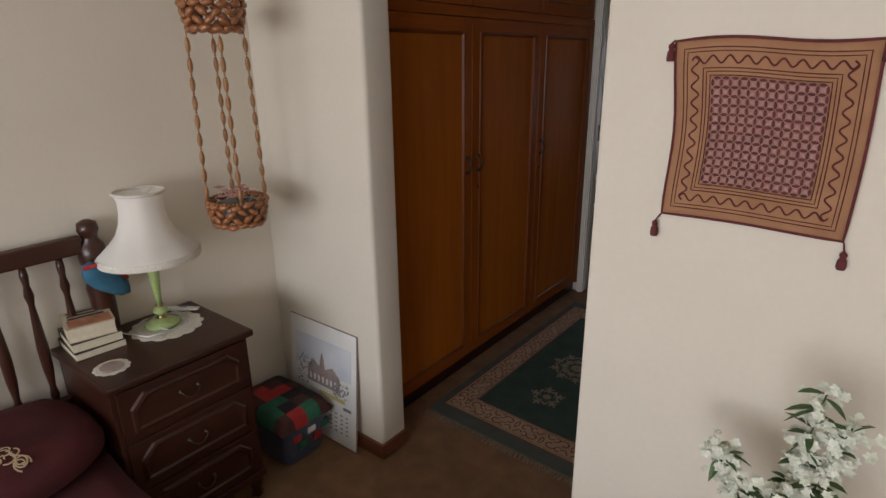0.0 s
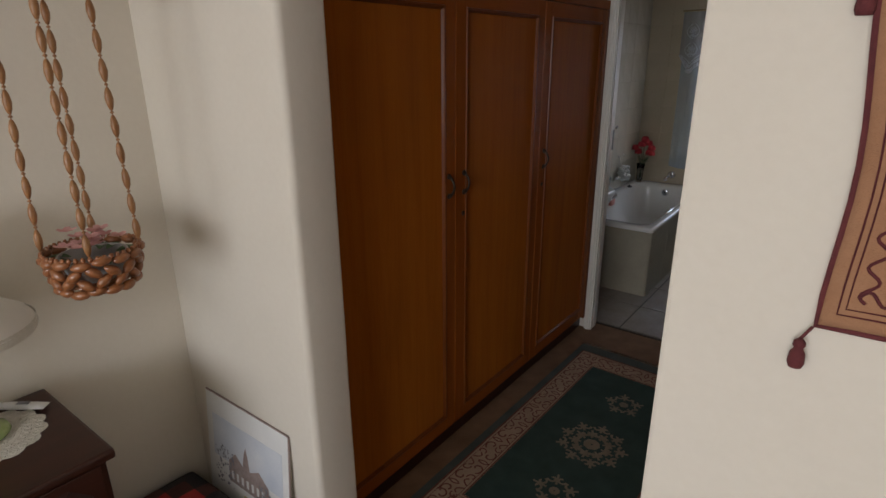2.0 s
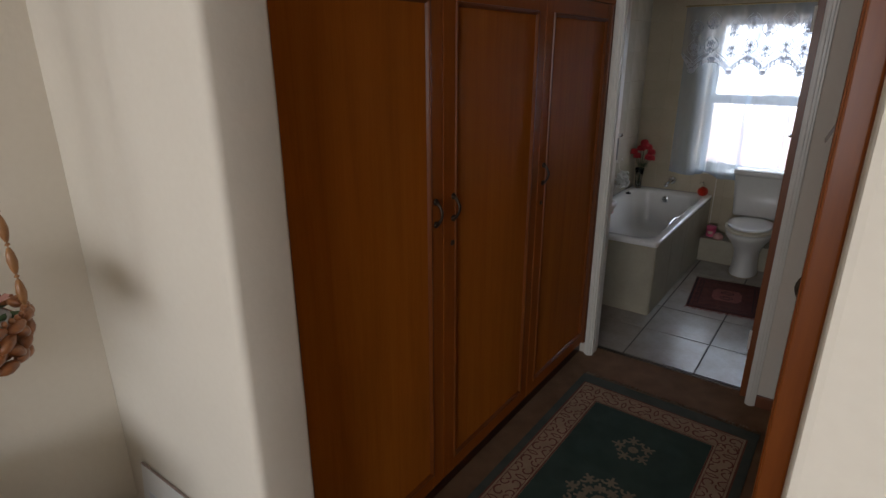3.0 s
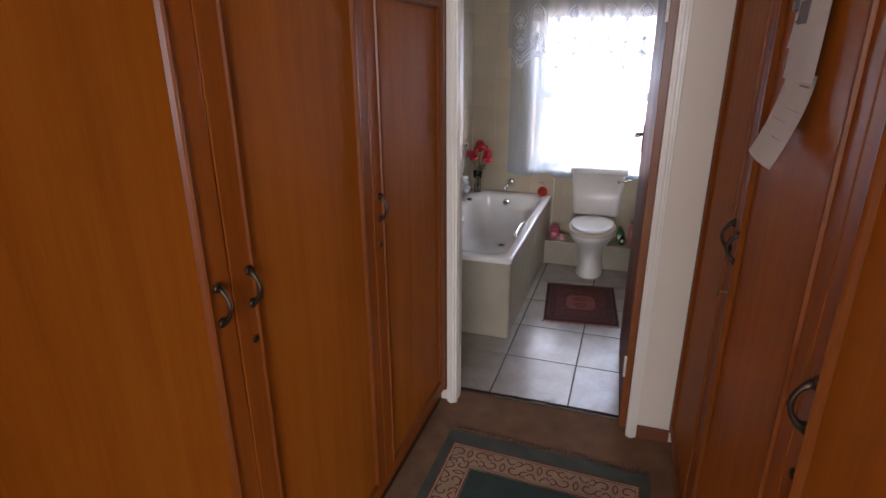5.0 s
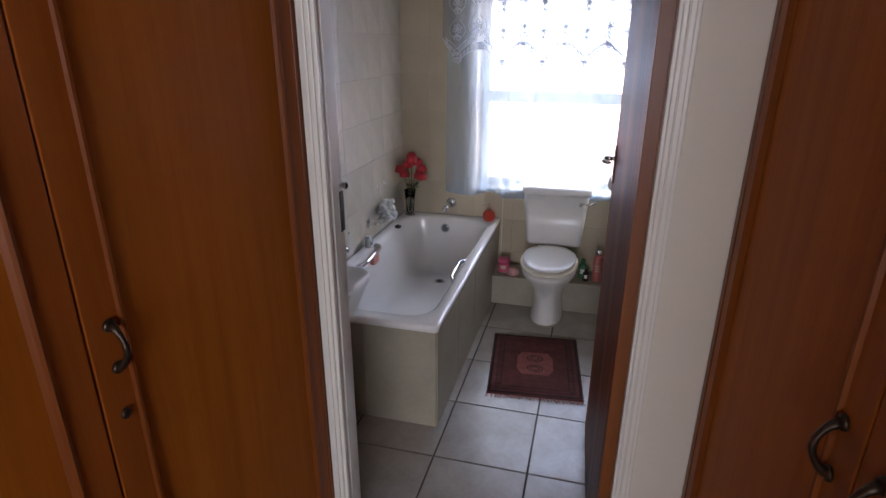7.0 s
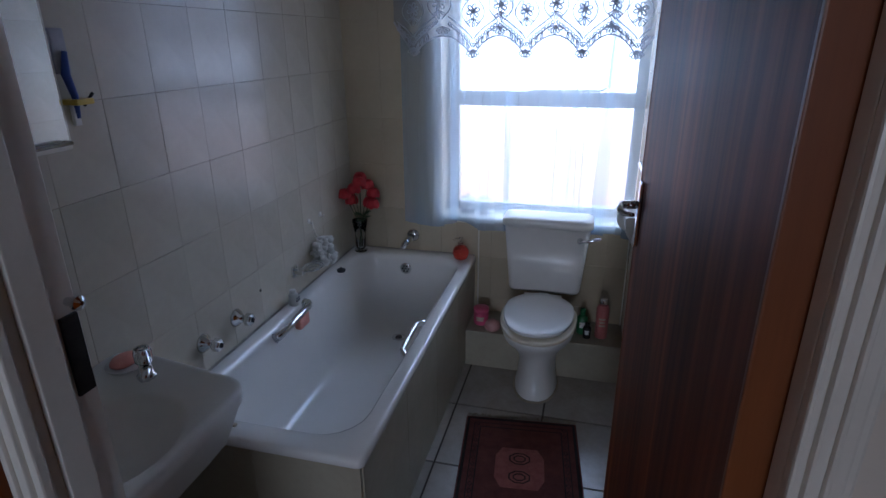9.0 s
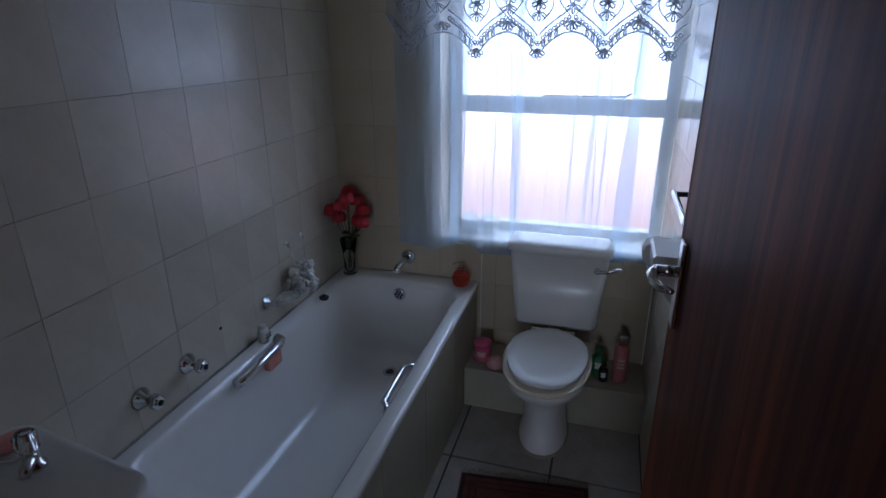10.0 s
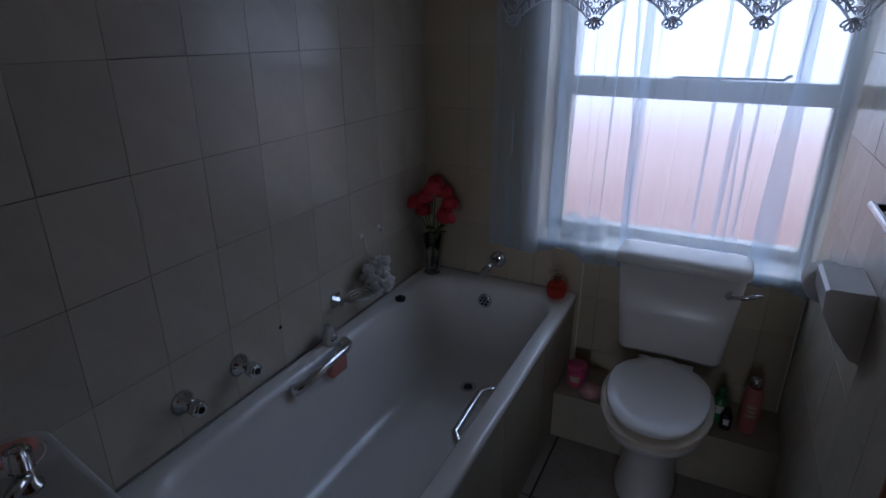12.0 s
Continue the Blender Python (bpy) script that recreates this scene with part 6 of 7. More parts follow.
# ---- nightstand ----
NX0, NX1, NY0, NY1, NZ1 = BED_WALL + 0.006, -0.094, -3.222, -2.728, 0.75
ns = thing("nightstand", ((NX0 + NX1) / 2, (NY0 + NY1) / 2, 0), "dark stained wooden nightstand with three drawers", "nightstand")
part("top", box(bmesh.new(), (NX0, NY0 - 0.012, NZ1 - 0.026), (NX1 + 0.008, NY1 + 0.012, NZ1), 0.008), DARK_WOOD, ns)
part("body", boxes(((NX0 + 0.01, NY0 + 0.004, 0.13), (NX1 - 0.022, NY1 - 0.004, NZ1 - 0.026)), bevel=0.003), DARK_WOOD, ns)
part("base_rail", boxes(((NX0 + 0.008, NY0 - 0.002, 0.095), (NX1 - 0.006, NY1 + 0.002, 0.13)), bevel=0.006), DARK_WOOD, ns)
for x in (NX0 + 0.035, NX1 - 0.04):
    for y in (NY0 + 0.035, NY1 - 0.035):
        part("foot", lathe(bmesh.new(), (x, y, 0), [(0.018, 0), (0.024, 0.01), (0.020, 0.04), (0.032, 0.075), (0.030, 0.10)], 14), DARK_WOOD_V, ns, "", True)
dz = (NZ1 - 0.026 - 0.14) / 3
for k in range(3):
    z0, z1 = 0.138 + k * dz, 0.138 + (k + 1) * dz - 0.012
    ya, yb = NY0 + 0.02, NY1 - 0.02
    f = NX1 - 0.022
    dr = part("drawer", box(bmesh.new(), (f - 0.01, ya, z0), (f + 0.010, yb, z1), 0.003), DARK_WOOD, ns)
    bm = bmesh.new()
    def field(ins, x):
        c = 0.045
        a0, a1, b0, b1 = ya + 0.03 + ins, yb - 0.03 - ins, z0 + 0.022 + ins, z1 - 0.022 - ins
        return [(x, a0, b0), (x, a1, b0), (x, a1, b1 - c), (x, a1 - c, b1), (x, a0 + c, b1), (x, a0, b1 - c)]
    rings(bm, [field(0, f + 0.009), field(0.006, f + 0.016), field(0.014, f + 0.018), field(0.022, f + 0.013)], True, False, True)
    part("raised_field", bm, DARK_WOOD, dr)
    yc, zc = (ya + yb) / 2, (z0 + z1) / 2 + 0.006
    bm = bmesh.new()
    for s in (-1, 1):
        lathe(bm, (f + 0.012, yc + s * 0.032, zc), [(0.009, 0), (0.009, 0.003), (0.004, 0.006), (0.005, 0.012)], 10, "x")
    tube(bm, arc(lambda s: (f + 0.024 + 0.008 * math.sin(math.pi * s), yc - 0.032 + 0.064 * s, zc - 0.024 * math.sin(math.pi * s) ** 0.6), 11), 0.0028, 6)
    part("bail_handle", bm, BRONZE, dr, "dark aged brass bail handle", True)

# lamp on its crochet doily
LX, LY = -0.392, -2.900


def doily(name, x, y, z, r, n, label, hole=0.0):
    d = thing(name, (x, y, z), label, "doily")
    bm = bmesh.new()
    loops = []
    for k, rr in enumerate((r * 0.30, r * 0.6, r * 0.62, r * 0.86, r)):
        loops.append([(x + (rr + (r * 0.10 * abs(math.sin(n * a / 2)) if k == 4 else 0)) * math.cos(a), y + (rr + (r * 0.10 * abs(math.sin(n * a / 2)) if k == 4 else 0)) * math.sin(a), z + 0.0012 + 0.0008 * (k % 2)) for a in [2 * math.pi * q / (n * 4) for q in range(n * 4)]])
    rings(bm, loops, True, True)
    part("weave", bm, LACE_WHITE, d)
    bm = bmesh.new()
    for rr, m in ((0.45, n), (0.72, n * 2), (0.93, n * 2)):
        for q in range(m):
            a = 6.283 * q / m
            c = (x + r * rr * math.cos(a), y + r * rr * math.sin(a))
            w = r * 0.07
            tube(bm, arc(lambda s: (c[0] + w * math.cos(6.283 * s), c[1] + w * math.sin(6.283 * s), z + 0.003), 9), r * 0.013, 4)
    part("crochet_loops", bm, LACE_WHITE, d, "raised crochet loops", True)
    return d


doily("lamp_doily", LX + 0.02, LY + 0.005, NZ1, 0.118, 14, "white crochet doily under the lamp")
lm = thing("table_lamp", (LX, LY, NZ1 + 0.003), "green onyx table lamp with a cream bell shade", "lamp")
z = NZ1 + 0.003
part("base", lathe(bmesh.new(), (LX, LY, z), [(0.060, 0), (0.064, 0.006), (0.060, 0.016), (0.040, 0.024), (0.022, 0.030)], 28), ONYX, lm, "green onyx base", True)
part("collar", lathe(bmesh.new(), (LX, LY, z + 0.028), [(0.020, 0), (0.014, 0.008), (0.012, 0.016)], 18), BRASS, lm, "brass collar", True)
part("knop", lathe(bmesh.new(), (LX, LY, z + 0.042), [(0.012, 0), (0.026, 0.010), (0.028, 0.020), (0.014, 0.034)], 20), ONYX, lm, "green onyx knop", True)
part("collar", lathe(bmesh.new(), (LX, LY, z + 0.074), [(0.012, 0), (0.016, 0.006), (0.010, 0.012)], 16), BRASS, lm, "", True)
part("stem", lathe(bmesh.new(), (LX, LY, z + 0.084), [(0.010, 0), (0.013, 0.05), (0.021, 0.14), (0.021, 0.15), (0.008, 0.155)], 16), ONYX, lm, "tapering green onyx stem", True)
part("lamp_holder", lathe(bmesh.new(), (LX, LY, z + 0.238), [(0.009, 0), (0.016, 0.006), (0.016, 0.06), (0.010, 0.064), (0.004, 0.24)], 14), BRASS, lm, "", True)
SZ0, SZ1 = NZ1 + 0.290, NZ1 + 0.514
bm = bmesh.new()
prof = [(0.168, 0.0), (0.160, 0.025), (0.122, 0.070), (0.095, 0.125), (0.079, 0.19), (0.071, 0.26), (0.070, 0.32), (0.080, 0.37)]
sc_ = (SZ1 - SZ0) / 0.37
loops = []
for r, h in prof:
    loops.append([(LX + r * (1 + 0.03 * abs(math.sin(a * 4))) * math.cos(a), LY + r * (1 + 0.03 * abs(math.sin(a * 4))) * math.sin(a), SZ0 + h * sc_) for a in [6.283 * q / 48 for q in range(48)]])
shade = part("shade", rings(bm, loops), SHADE_CLOTH, lm, "cream silk bell shade", True)
bm = bmesh.new()
loops = [[(LX + r * (1 + 0.005 * math.sin(a * 64)) * math.cos(a), LY + r * (1 + 0.005 * math.sin(a * 64)) * math.sin(a), zz) for a in [6.283 * q / 160 for q in range(320)]] for r, zz in ((0.171, SZ0 + 0.008), (0.173, SZ0 - 0.006), (0.171, SZ0 - 0.018))]
part("fringe_trim", rings(bm, loops), LACE_WHITE, shade, "pleated cream trim", True)
bm = bmesh.new()
tube(bm, arc(lambda s: (LX + 0.0825 * math.cos(6.283 * s), LY + 0.0825 * math.sin(6.283 * s), SZ1), 40), 0.006, 6)
for k in range(3):
    a = k * 2.094
    tube(bm, [(LX, LY, SZ1 - 0.03), (LX + 0.082 * math.cos(a), LY + 0.082 * math.sin(a), SZ1)], 0.0018, 4)
part("top_ring", bm, LACE_WHITE, shade, "", True)
part("cord", tube(bmesh.new(), [(LX + 0.055, LY - 0.03, z + 0.012), (LX + 0.10, LY - 0.02, z + 0.012), (LX + 0.075, LY - 0.09, z + 0.008), (LX - 0.03, LY - 0.13, z + 0.006), (LX - 0.12, LY - 0.15, z + 0.004), (NX0 + 0.012, LY - 0.13, z - 0.02)], 0.0032, 6), PAPER, lm, "white lamp cord", True)

# books, coaster, tube
BXc, BYc = -0.432, -3.128
zb = NZ1
for k, (w, l, h, rot, cov, label) in enumerate(((0.160, 0.185, 0.028, 4, COVER_BLACK, "paperback with a black cover"), (0.156, 0.180, 0.034, 1, COVER_BLACK, "thick paperback with a black cover"), (0.145, 0.165, 0.048, -5, COVER_CREAM, "thick cream paperback with a pictured cover"))):
    bk = thing("book", (BXc, BYc, zb), label + " in a stack", "book", "books on the nightstand")
    m = Matrix.Translation((BXc, BYc, zb)) @ Matrix.Rotation(radians(rot - 8), 4, "Z")
    def put(name, bm, material, label=""):
        bmesh.ops.transform(bm, matrix=m, verts=bm.verts)
        return part(name, bm, material, bk, label)
    put("page_block", boxes(((-l / 2 + 0.004, -w / 2 + 0.003, 0.002), (l / 2 - 0.004, w / 2 - 0.003, h - 0.002))), PAGE, "yellowed page block")
    put("cover", boxes(((-l / 2, -w / 2, 0), (l / 2, w / 2, 0.0022)), ((-l / 2, -w / 2, h - 0.0022), (l / 2, w / 2, h)), ((-l / 2, -w / 2, 0.0022), (-l / 2 + 0.003, w / 2, h - 0.0022))), cov)
    if k == 2:
        put("cover_print", boxes(((0.0, -w / 2 + 0.01, h), (l / 2 - 0.012, w / 2 - 0.008, h + 0.0008))), COVER_ART, "brown pictured panel")
        put("title_bars", boxes(*[((-l / 2 + 0.012 + q * 0.026, -w / 2 + 0.015, h), (-l / 2 + 0.026 + q * 0.026, w / 2 - 0.02 - 0.015 * (q % 2), h + 0.0009)) for q in range(3)]), COVER_BLACK, "dark title bars")
    zb += h
co = doily("coaster", -0.219, -3.158, NZ1, 0.052, 12, "round tan coaster with a crochet edge")
part("tan_disc", lathe(bmesh.new(), (-0.219, -3.158, NZ1 + 0.001), [(0.036, 0), (0.036, 0.0045), (0.033, 0.0055)], 24), INK_BROWN, co, "tan centre")
tb2 = thing("cream_tube", (-0.445, -2.785, NZ1), "white squeeze tube lying on the nightstand", "tube")
m = Matrix.Translation((-0.445, -2.785, NZ1)) @ Matrix.Rotation(radians(38), 4, "Z")
bm = bmesh.new()
rings(bm, [[(x, w * math.cos(a), 0.011 + h * math.sin(a)) for a in [6.283 * q / 14 for q in range(14)]] for x, w, h in ((-0.058, 0.009, 0.010), (-0.045, 0.012, 0.011), (0.02, 0.015, 0.008), (0.055, 0.017, 0.0015))], True, True, True)
bmesh.ops.transform(bm, matrix=m, verts=bm.verts)
part("tube_body", bm, PAPER, tb2, "", True)
bm = lathe(bmesh.new(), (-0.08, 0, 0.011), [(0.009, 0), (0.010, 0.002), (0.010, 0.022)], 12, "x")
bmesh.ops.transform(bm, matrix=m, verts=bm.verts)
part("cap", bm, PAPER, tb2, "", True)
bm = boxes(((-0.02, -0.007, 0.0195), (0.012, 0.007, 0.0212)))
bmesh.ops.transform(bm, matrix=m, verts=bm.verts)
part("label_bars", bm, INK, tb2)

# ---- bed ----
bd = thing("bed", (0.4, -3.95, 0), "dark wooden bed with a spindled headboard and maroon bedspread", "bed")
HBX = BED_WALL + 0.05
for y in (-3.050, -4.60):
    pr = [(0.036, 0), (0.036, 0.02), (0.034, 0.45), (0.042, 0.47), (0.030, 0.49), (0.036, 0.56), (0.040, 0.62), (0.030, 0.66), (0.042, 0.68), (0.038, 0.70), (0.040, 0.86), (0.044, 0.90), (0.036, 0.95), (0.044, 0.99), (0.046, 1.02), (0.040, 1.05), (0.024, 1.07), (0.028, 1.085), (0.034, 1.10), (0.030, 1.125), (0.010, 1.135)]
    part("bed_post", lathe(bmesh.new(), (HBX, y, 0), [(r, h * 1.042) for r, h in pr], 20), DARK_WOOD_V, bd, "turned bed post", True)
part("head_rail", boxes(((HBX - 0.018, -4.57, 1.070), (HBX + 0.018, -3.080, 1.134)), bevel=0.008), DARK_WOOD, bd)
part("low_rail", boxes(((HBX - 0.018, -4.57, 0.50), (HBX + 0.018, -3.080, 0.57)), bevel=0.006), DARK_WOOD, bd)
for k in range(13):
    y = -3.155 - k * 0.106
    part("spindle", lathe(bmesh.new(), (HBX, y, 0.565), [(r, h * 1.13) for r, h in ((0.009, 0), (0.014, 0.03), (0.009, 0.06), (0.016, 0.12), (0.018, 0.19), (0.013, 0.27), (0.009, 0.33), (0.015, 0.36), (0.009, 0.39), (0.013, 0.42), (0.009, 0.45))], 10), DARK_WOOD_V, bd, "", True)
part("base", boxes(((HBX + 0.03, -4.56, 0.12), (1.22, -3.27, 0.30)), bevel=0.01), DARK_WOOD, bd)
for x in (HBX + 0.1, 1.14):
    for y in (-4.48, -3.34):
        part("leg", lathe(bmesh.new(), (x, y, 0), [(0.02, 0), (0.026, 0.12)], 10), DARK_WOOD_V, bd)


def soft_block(lo, hi, lumps, seed, cuts=12):
    bm = bmesh.new()
    box(bm, lo, hi)
    bmesh.ops.subdivide_edges(bm, edges=bm.edges[:], cuts=cuts, use_grid_fill=True)
    c = [(a + b) / 2 for a, b in zip(lo, hi)]
    h = [(b - a) / 2 for a, b in zip(lo, hi)]
    for v in bm.verts:
        u = [(v.co[i] - c[i]) / h[i] for i in range(3)]
        k = max(0, abs(u[0]) ** 6 + abs(u[1]) ** 6 - 0.6) * 0.25
        v.co.z -= u[2] * k * h[2]
        v.co += Vector((noise.noise(v.co * 3.1 + Vector((seed, 0, 0))), noise.noise(v.co * 3.3 + Vector((0, seed, 0))), noise.noise(v.co * 4 + Vector((0, 0, seed))))) * lumps
    return bm


part("mattress", soft_block((HBX + 0.03, -4.55, 0.30), (1.22, -3.28, 0.46), 0.006, 2), PAPER, bd, "white mattress")
sp_ = thing("bedspread", (0.4, -3.8, 0.48), "rumpled maroon bedspread with a gold paisley panel", "bedspread")
part("spread", soft_block((HBX + 0.06, -4.62, 0.20), (1.25, -3.24, 0.50), 0.022, 7, 20), MAROON, sp_, "", True)
pw = thing("maroon_pillow", (-0.33, -3.42, 0.5), "plump maroon pillow against the headboard", "pillow")
bm = bmesh.new()
bmesh.ops.create_uvsphere(bm, u_segments=28, v_segments=16, radius=1)
for v in bm.verts:
    s = lambda q, e: math.copysign(abs(q) ** e, q)
    v.co = Vector((-0.27 + 0.24 * s(v.co.x, 0.6), -3.60 + 0.37 * s(v.co.y, 0.6), 0.575 + 0.09 * v.co.z)) + Vector((0, 0, 0.016 * noise.noise(v.co * 2)))
part("cushion", bm, MAROON, pw, "", True)
rnd = random.Random(3)
for k in range(44):
    c = (-0.26 + 0.21 * rnd.random(), -3.66 + 0.19 * rnd.random())
    pts = spiral(c[0], c[1], rnd.uniform(0.014, 0.027), 5.8, rnd.random() * 6, 1 if k % 2 else -1)
    def drape(u, v, h):
        e = max(0.0, 1 - abs((u + 0.27) / 0.24) ** 3.3 - abs((v + 3.60) / 0.37) ** 3.3)
        return (u, v, 0.582 + 0.09 * e ** 0.5 + 0.009 + 0.001 * h)
    bm = bmesh.new()
    ribbon(bm, pts, 0.0045, drape)
    part("paisley_scroll", bm, GOLD_CLOTH, pw, "gold embroidered scroll")
hc = thing("teal_pouch", (HBX + 0.05, -3.06, 0.95), "teal cloth pouch with red edge hung on the bed post", "pouch")
bm = bmesh.new()
rings(bm, [[(HBX + 0.050 + 0.028 * math.cos(a) * k, y + 0.015, zc + 0.060 * math.sin(a) * k) for a in [6.283 * q / 16 for q in range(16)]] for y, zc, k in ((-3.125, 1.010, 0.45), (-3.100, 1.000, 0.85), (-3.065, 0.98, 0.95), (-3.02, 0.950, 0.9), (-2.99, 0.925, 0.45))], True, True, True)
part("pouch", bm, TEAL_CLOTH, hc, "", True)
part("red_edge", tube(bmesh.new(), [(HBX + 0.066, -3.112, 1.034), (HBX + 0.076, -3.07, 1.040), (HBX + 0.076, -3.02, 1.008), (HBX + 0.064, -2.98, 0.962)], 0.008, 8), WOOL_RED, hc, "red edging", True)

# ---- blanket tub and leaning picture ----
tubx, tuby = (-0.515, -0.130), (-2.620, -2.352)
tb3 = thing("storage_tub", (-0.34, -2.46, 0), "blue plastic storage tub holding a folded blanket", "tub")
bm = bmesh.new()
rings(bm, [rrect(tubx[0] + 0.03, tubx[1] - 0.03, tuby[0] + 0.03, tuby[1] - 0.03, 0.001, 0.04), rrect(tubx[0] + 0.008, tubx[1] - 0.008, tuby[0] + 0.008, tuby[1] - 0.008, 0.18, 0.045), rrect(tubx[0], tubx[1], tuby[0], tuby[1], 0.185, 0.05), rrect(tubx[0], tubx[1], tuby[0], tuby[1], 0.20, 0.05), rrect(tubx[0] + 0.012, tubx[1] - 0.012, tuby[0] + 0.012, tuby[1] - 0.012, 0.20, 0.045), rrect(tubx[0] + 0.03, tubx[1] - 0.03, tuby[0] + 0.03, tuby[1] - 0.03, 0.02, 0.04)], True, True, True)
part("tub_shell", bm, PLASTIC_BLUE, tb3, "", True)
for k, (y, z, mat) in enumerate(((-2.54, 0.13, WOOL_RED), (-2.51, 0.085, WOOL_GREEN), (-2.46, 0.14, PAPER), (-2.43, 0.09, WOOL_RED), (-2.385, 0.13, WOOL_GREEN))):
    part("printed_patch", boxes(((tubx[1] - 0.022, y - 0.022, z - 0.018), (tubx[1] - 0.0115 - 0.02 * max(0, 0.13 - z), y + 0.022, z + 0.015)), bevel=0.001), mat, tb3, "bright printed patch")
bl = thing("plaid_blanket", (-0.34, -2.46, 0.2), "folded red, green and black plaid wool blanket", "blanket")
na, nb = 6, 4
bx0, bx1, by0, by1 = tubx[0] - 0.0, tubx[1] + 0.008, tuby[0] - 0.005, tuby[1] + 0.006
def blanket_at(u, v):
    e = max(0.0, 1 - abs(2 * u - 1) ** 5) * max(0.0, 1 - abs(2 * v - 1) ** 5)
    return (bx0 + (bx1 - bx0) * u, by0 + (by1 - by0) * v, 0.192 + 0.062 * e ** 0.3 + 0.008 * noise.noise((u * 4, v * 4, 2)))
for i in range(na):
    for j in range(nb):
        bm = bmesh.new()
        g = [[bm.verts.new(blanket_at((i + a / 4) / na, (j + b / 4) / nb)) for b in range(5)] for a in range(5)]
        for a in range(4):
            for b in range(4):
                bm.faces.new((g[a][b], g[a + 1][b], g[a + 1][b + 1], g[a][b + 1]))
        mat = {(1, 1): WOOL_RED, (2, 1): WOOL_RED, (2, 2): WOOL_RED, (3, 1): WOOL_GREEN, (3, 0): WOOL_GREEN, (4, 0): WOOL_GREEN, (5, 1): WOOL_RED, (5, 2): WOOL_GREEN}.get((i, j), (WOOL_BLACK, WOOL_BROWN)[(i * 2 + j) % 3 == 1])
        part("plaid_square", bm, mat, bl, "", True)
part("blanket_core", boxes(((bx0 + 0.06, by0 + 0.06, 0.03), (bx1 - 0.09, by1 - 0.07, 0.20)), bevel=0.02), WOOL_BLACK, bl, "dark folded wool layers")

PM = Matrix.Translation((-0.218, NOOK - 0.054, 0.0)) @ Matrix.Rotation(radians(-4.6), 4, "X")
pc = thing("leaning_picture", (-0.235, NOOK - 0.05, 0), "calendar print of a gabled building leaning on the wall", "picture")


def pic(name, bm, material, label=""):
    bmesh.ops.transform(bm, matrix=PM, verts=bm.verts)
    return part(name, bm, material, pc, label)


PW, PH = 0.222, 0.566
pic("board", boxes(((-PW, 0, 0.001), (PW, 0.005, PH)), bevel=0.0008), PAPER)
pic("dark_edge", boxes(((PW, 0.0, 0.001), (PW + 0.003, 0.006, PH)), ((-PW, 0.0, PH), (PW, 0.006, PH + 0.003))), INK_BROWN, "thin dark edge")
pic("sky_wash", boxes(((-PW + 0.035, -0.0012, 0.33), (PW - 0.03, 0.0, 0.49))), PAPER_BLUE, "pale blue painted sky")
bm = bmesh.new()
poly = [(-0.10, 0.26), (0.12, 0.26), (0.12, 0.33), (0.07, 0.37), (0.02, 0.345), (0.01, 0.40), (0.0, 0.43), (-0.01, 0.40), (-0.02, 0.35), (-0.06, 0.38), (-0.10, 0.34)]
bm.faces.new([bm.verts.new((x, -0.0018, zz)) for x, zz in poly])
pic("building_drawing", bm, INK_BROWN, "sepia drawing of a gabled building")
bm = bmesh.new()
for k in range(7):
    box(bm, (-0.085 + k * 0.028, -0.0026, 0.275), (-0.073 + k * 0.028, -0.0019, 0.305))
pic("drawn_windows", bm, PAPER, "pale drawn windows")
bm = bmesh.new()
rnd = random.Random(14)
for k in range(150):
    s = rnd.random()
    x = rnd.choice((-1, 1)) * rnd.uniform(0.07, 0.175)
    zz = 0.235 + rnd.random() * (0.09 if x > 0 else 0.15)
    r = rnd.uniform(0.003, 0.009)
    a0 = rnd.random() * 3
    bm.faces.new([bm.verts.new((x + r * math.cos(a0 + q * 2.09), -0.0030, zz + r * math.sin(a0 + q * 2.09))) for q in range(3)])
tagged(pic("drawn_trees", bm, INK, "grey ink foliage"), kind="stuff")
pic("ochre_path", boxes(((-0.02, -0.0018, 0.215), (0.15, 0.0, 0.235))), INK_YELLOW, "ochre painted path")
bm = bmesh.new()
for i in range(7):
    for j in range(5):
        box(bm, (-0.06 + i * 0.036, -0.0016, 0.06 + j * 0.022), (-0.046 + i * 0.036, 0, 0.066 + j * 0.022))
box(bm, (0.14, -0.0016, 0.185), (0.19, 0, 0.20))
box(bm, (-0.06, -0.0016, 0.18), (0.08, 0, 0.186))
pic("calendar_bars", bm, INK, "small grey calendar figures as bars")


# ---- wall and floor tiles, piece by piece ----
def tile_mesh(name, sx, sy, sz, material):
    return finish(name, box(bmesh.new(), (-sx / 2, -sy / 2, -sz / 2), (sx / 2, sy / 2, sz / 2), 0.0006), material)


TW, TH, TY, TZ = 0.190, 0.2322, 1.162, 0.969
MESHES = {}


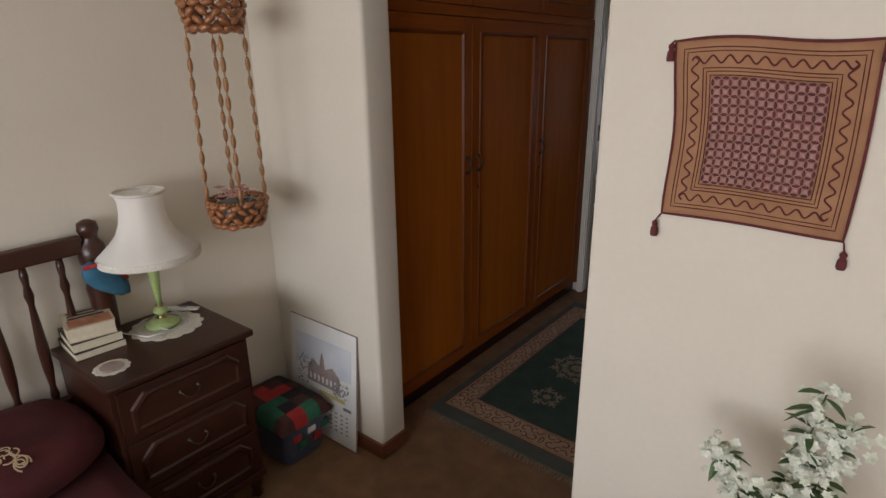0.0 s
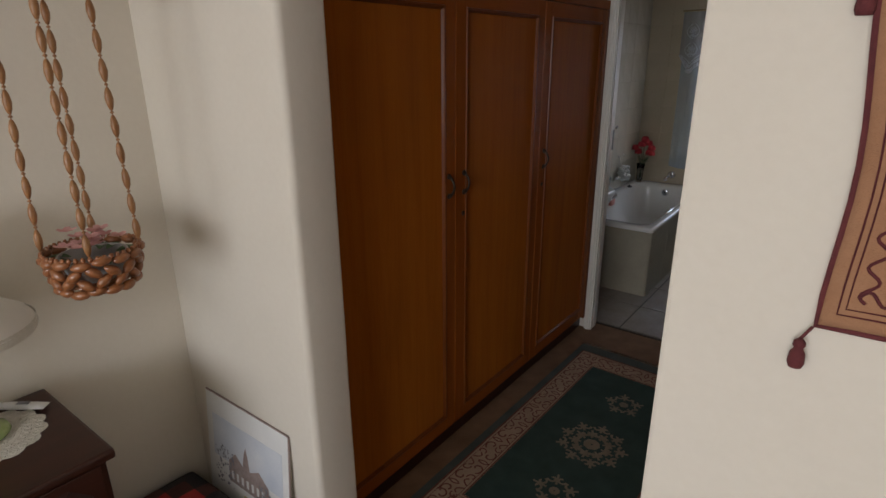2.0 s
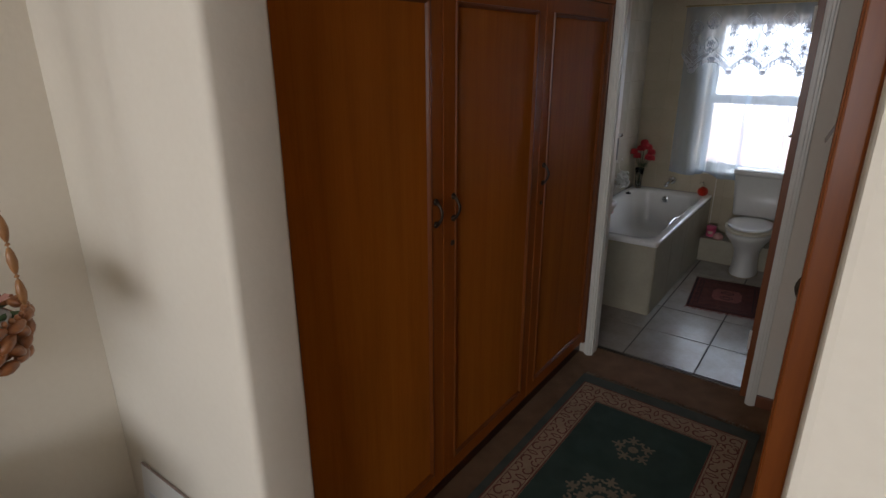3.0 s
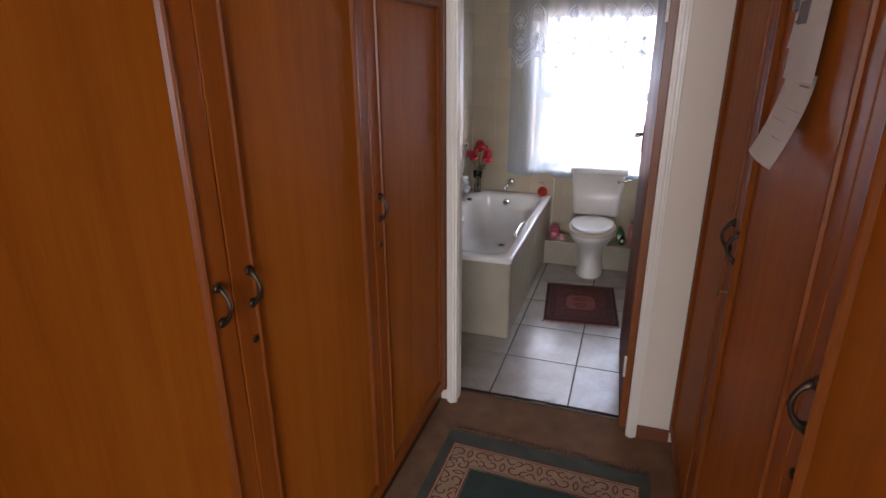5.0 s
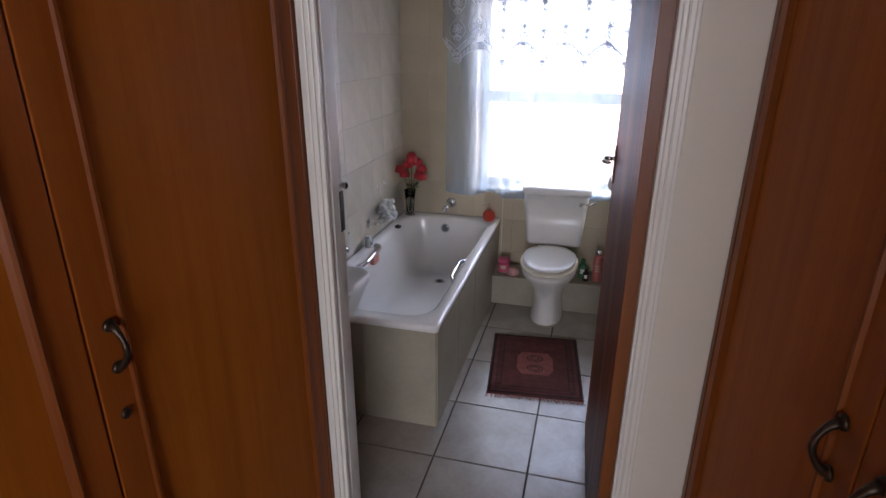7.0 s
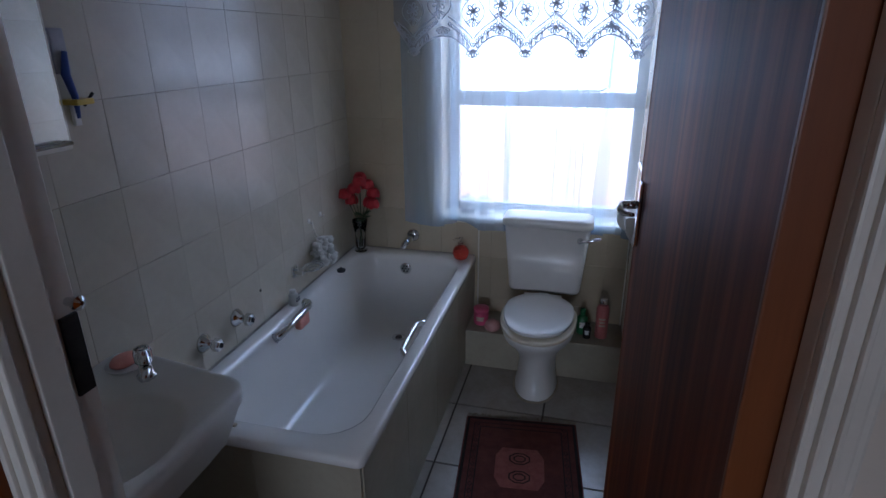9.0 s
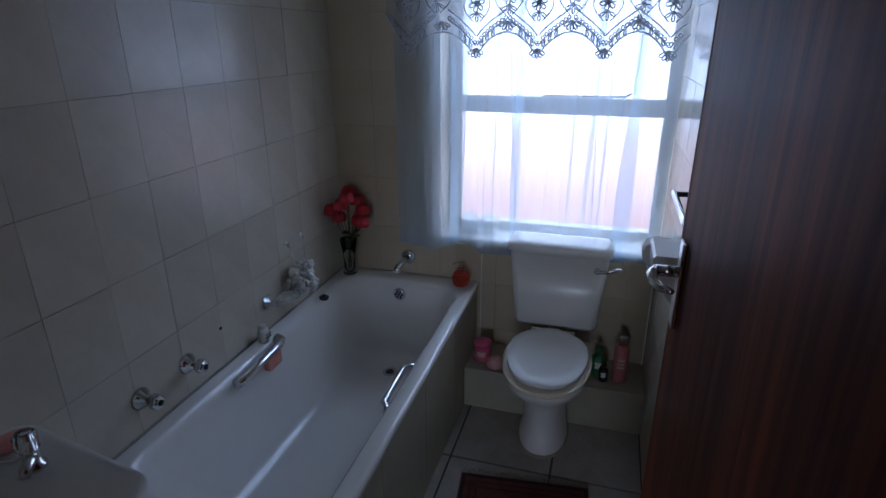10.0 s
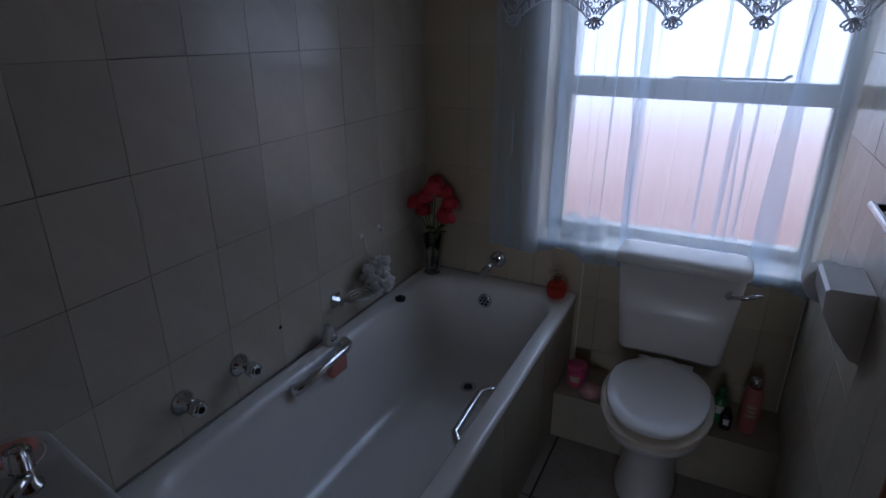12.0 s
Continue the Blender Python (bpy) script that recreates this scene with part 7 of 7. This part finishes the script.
def lay(parent, name, lo, hi, material):
    """One tile between two corners; alike tiles share their mesh."""
    size = tuple(round(b - a, 3) for a, b in zip(lo, hi))
    key = (size, material.name)
    if key not in MESHES:
        MESHES[key] = tile_mesh(name, *size, material)
    ob = new(name, MESHES[key])
    ob.parent = parent
    ob.location = [(a + b) / 2 for a, b in zip(lo, hi)]
    return ob


J = 0.0009
for wall, x, s in (("wall_bath_west", BX0, 1), ("wall_bath_east", BX1, -1)):
    host = bpy.data.objects[wall]
    y = TY - 6 * TW
    while y < 2.44:
        z = TZ - 5 * TH
        while z < CEIL:
            ya, yb = max(y, BY0 if s > 0 else HINGE_Y) + J / 2, min(y + TW, BY1 if s > 0 else 2.44) - J / 2
            za, zb = max(z, 0.0) + J / 2, min(z + TH, CEIL) - J / 2
            hidden = s > 0 and zb < RIM - 0.05 and ya > BF
            if yb - ya > 0.01 and zb - za > 0.01 and not hidden:
                rnd = random.Random(round(y * 100) * 31 + round(z * 100))
                e = rnd.uniform(-0.0004, 0.0004)
                lay(host, "tile", (x - s * 0.007 + e, ya, za) if s > 0 else (x + e, ya, za), (x + e, yb, zb) if s > 0 else (x + 0.007 + e, yb, zb), TILE)
            z += TH
        y += TW
host = bpy.data.objects["wall_window"]
x = BX0
while x < BX1 - 0.01:
    z = TZ - 5 * TH
    while z < CEIL:
        xa, xb, za, zb = x + J / 2, min(x + TW, BX1) - J / 2, max(z, 0) + J / 2, min(z + TH, CEIL) - J / 2
        for a, b, c, d in ((xa, min(xb, WX0 - 0.002), za, zb), (max(xa, WX0), xb, za, min(zb, WZ0 - 0.032)), (max(xa, WX0), xb, max(za, WZ1), zb)):
            if b - a > 0.012 and d - c > 0.012:
                lay(host, "tile", (a, BY1, c), (b, BY1 + 0.007, d), TILE_BEIGE)
        z += TH
    x += TW
FT, FX, FY = 0.392, 0.167, 0.519
host = bpy.data.objects["floor_bathroom"]
for i in range(-2, 3):
    for j in range(-1, 6):
        xa, xb = max(FX + i * FT, BX0) + 0.004, min(FX + (i + 1) * FT, BX1) - 0.004
        ya, yb = max(FY + j * FT, 0.108) + 0.004, min(FY + (j + 1) * FT, BY1) - 0.004
        if xb - xa > 0.02 and yb - ya > 0.02:
            lay(host, "floor_tile", (xa, ya, -0.008), (xb, yb, 0.0), FLOOR_TILE)
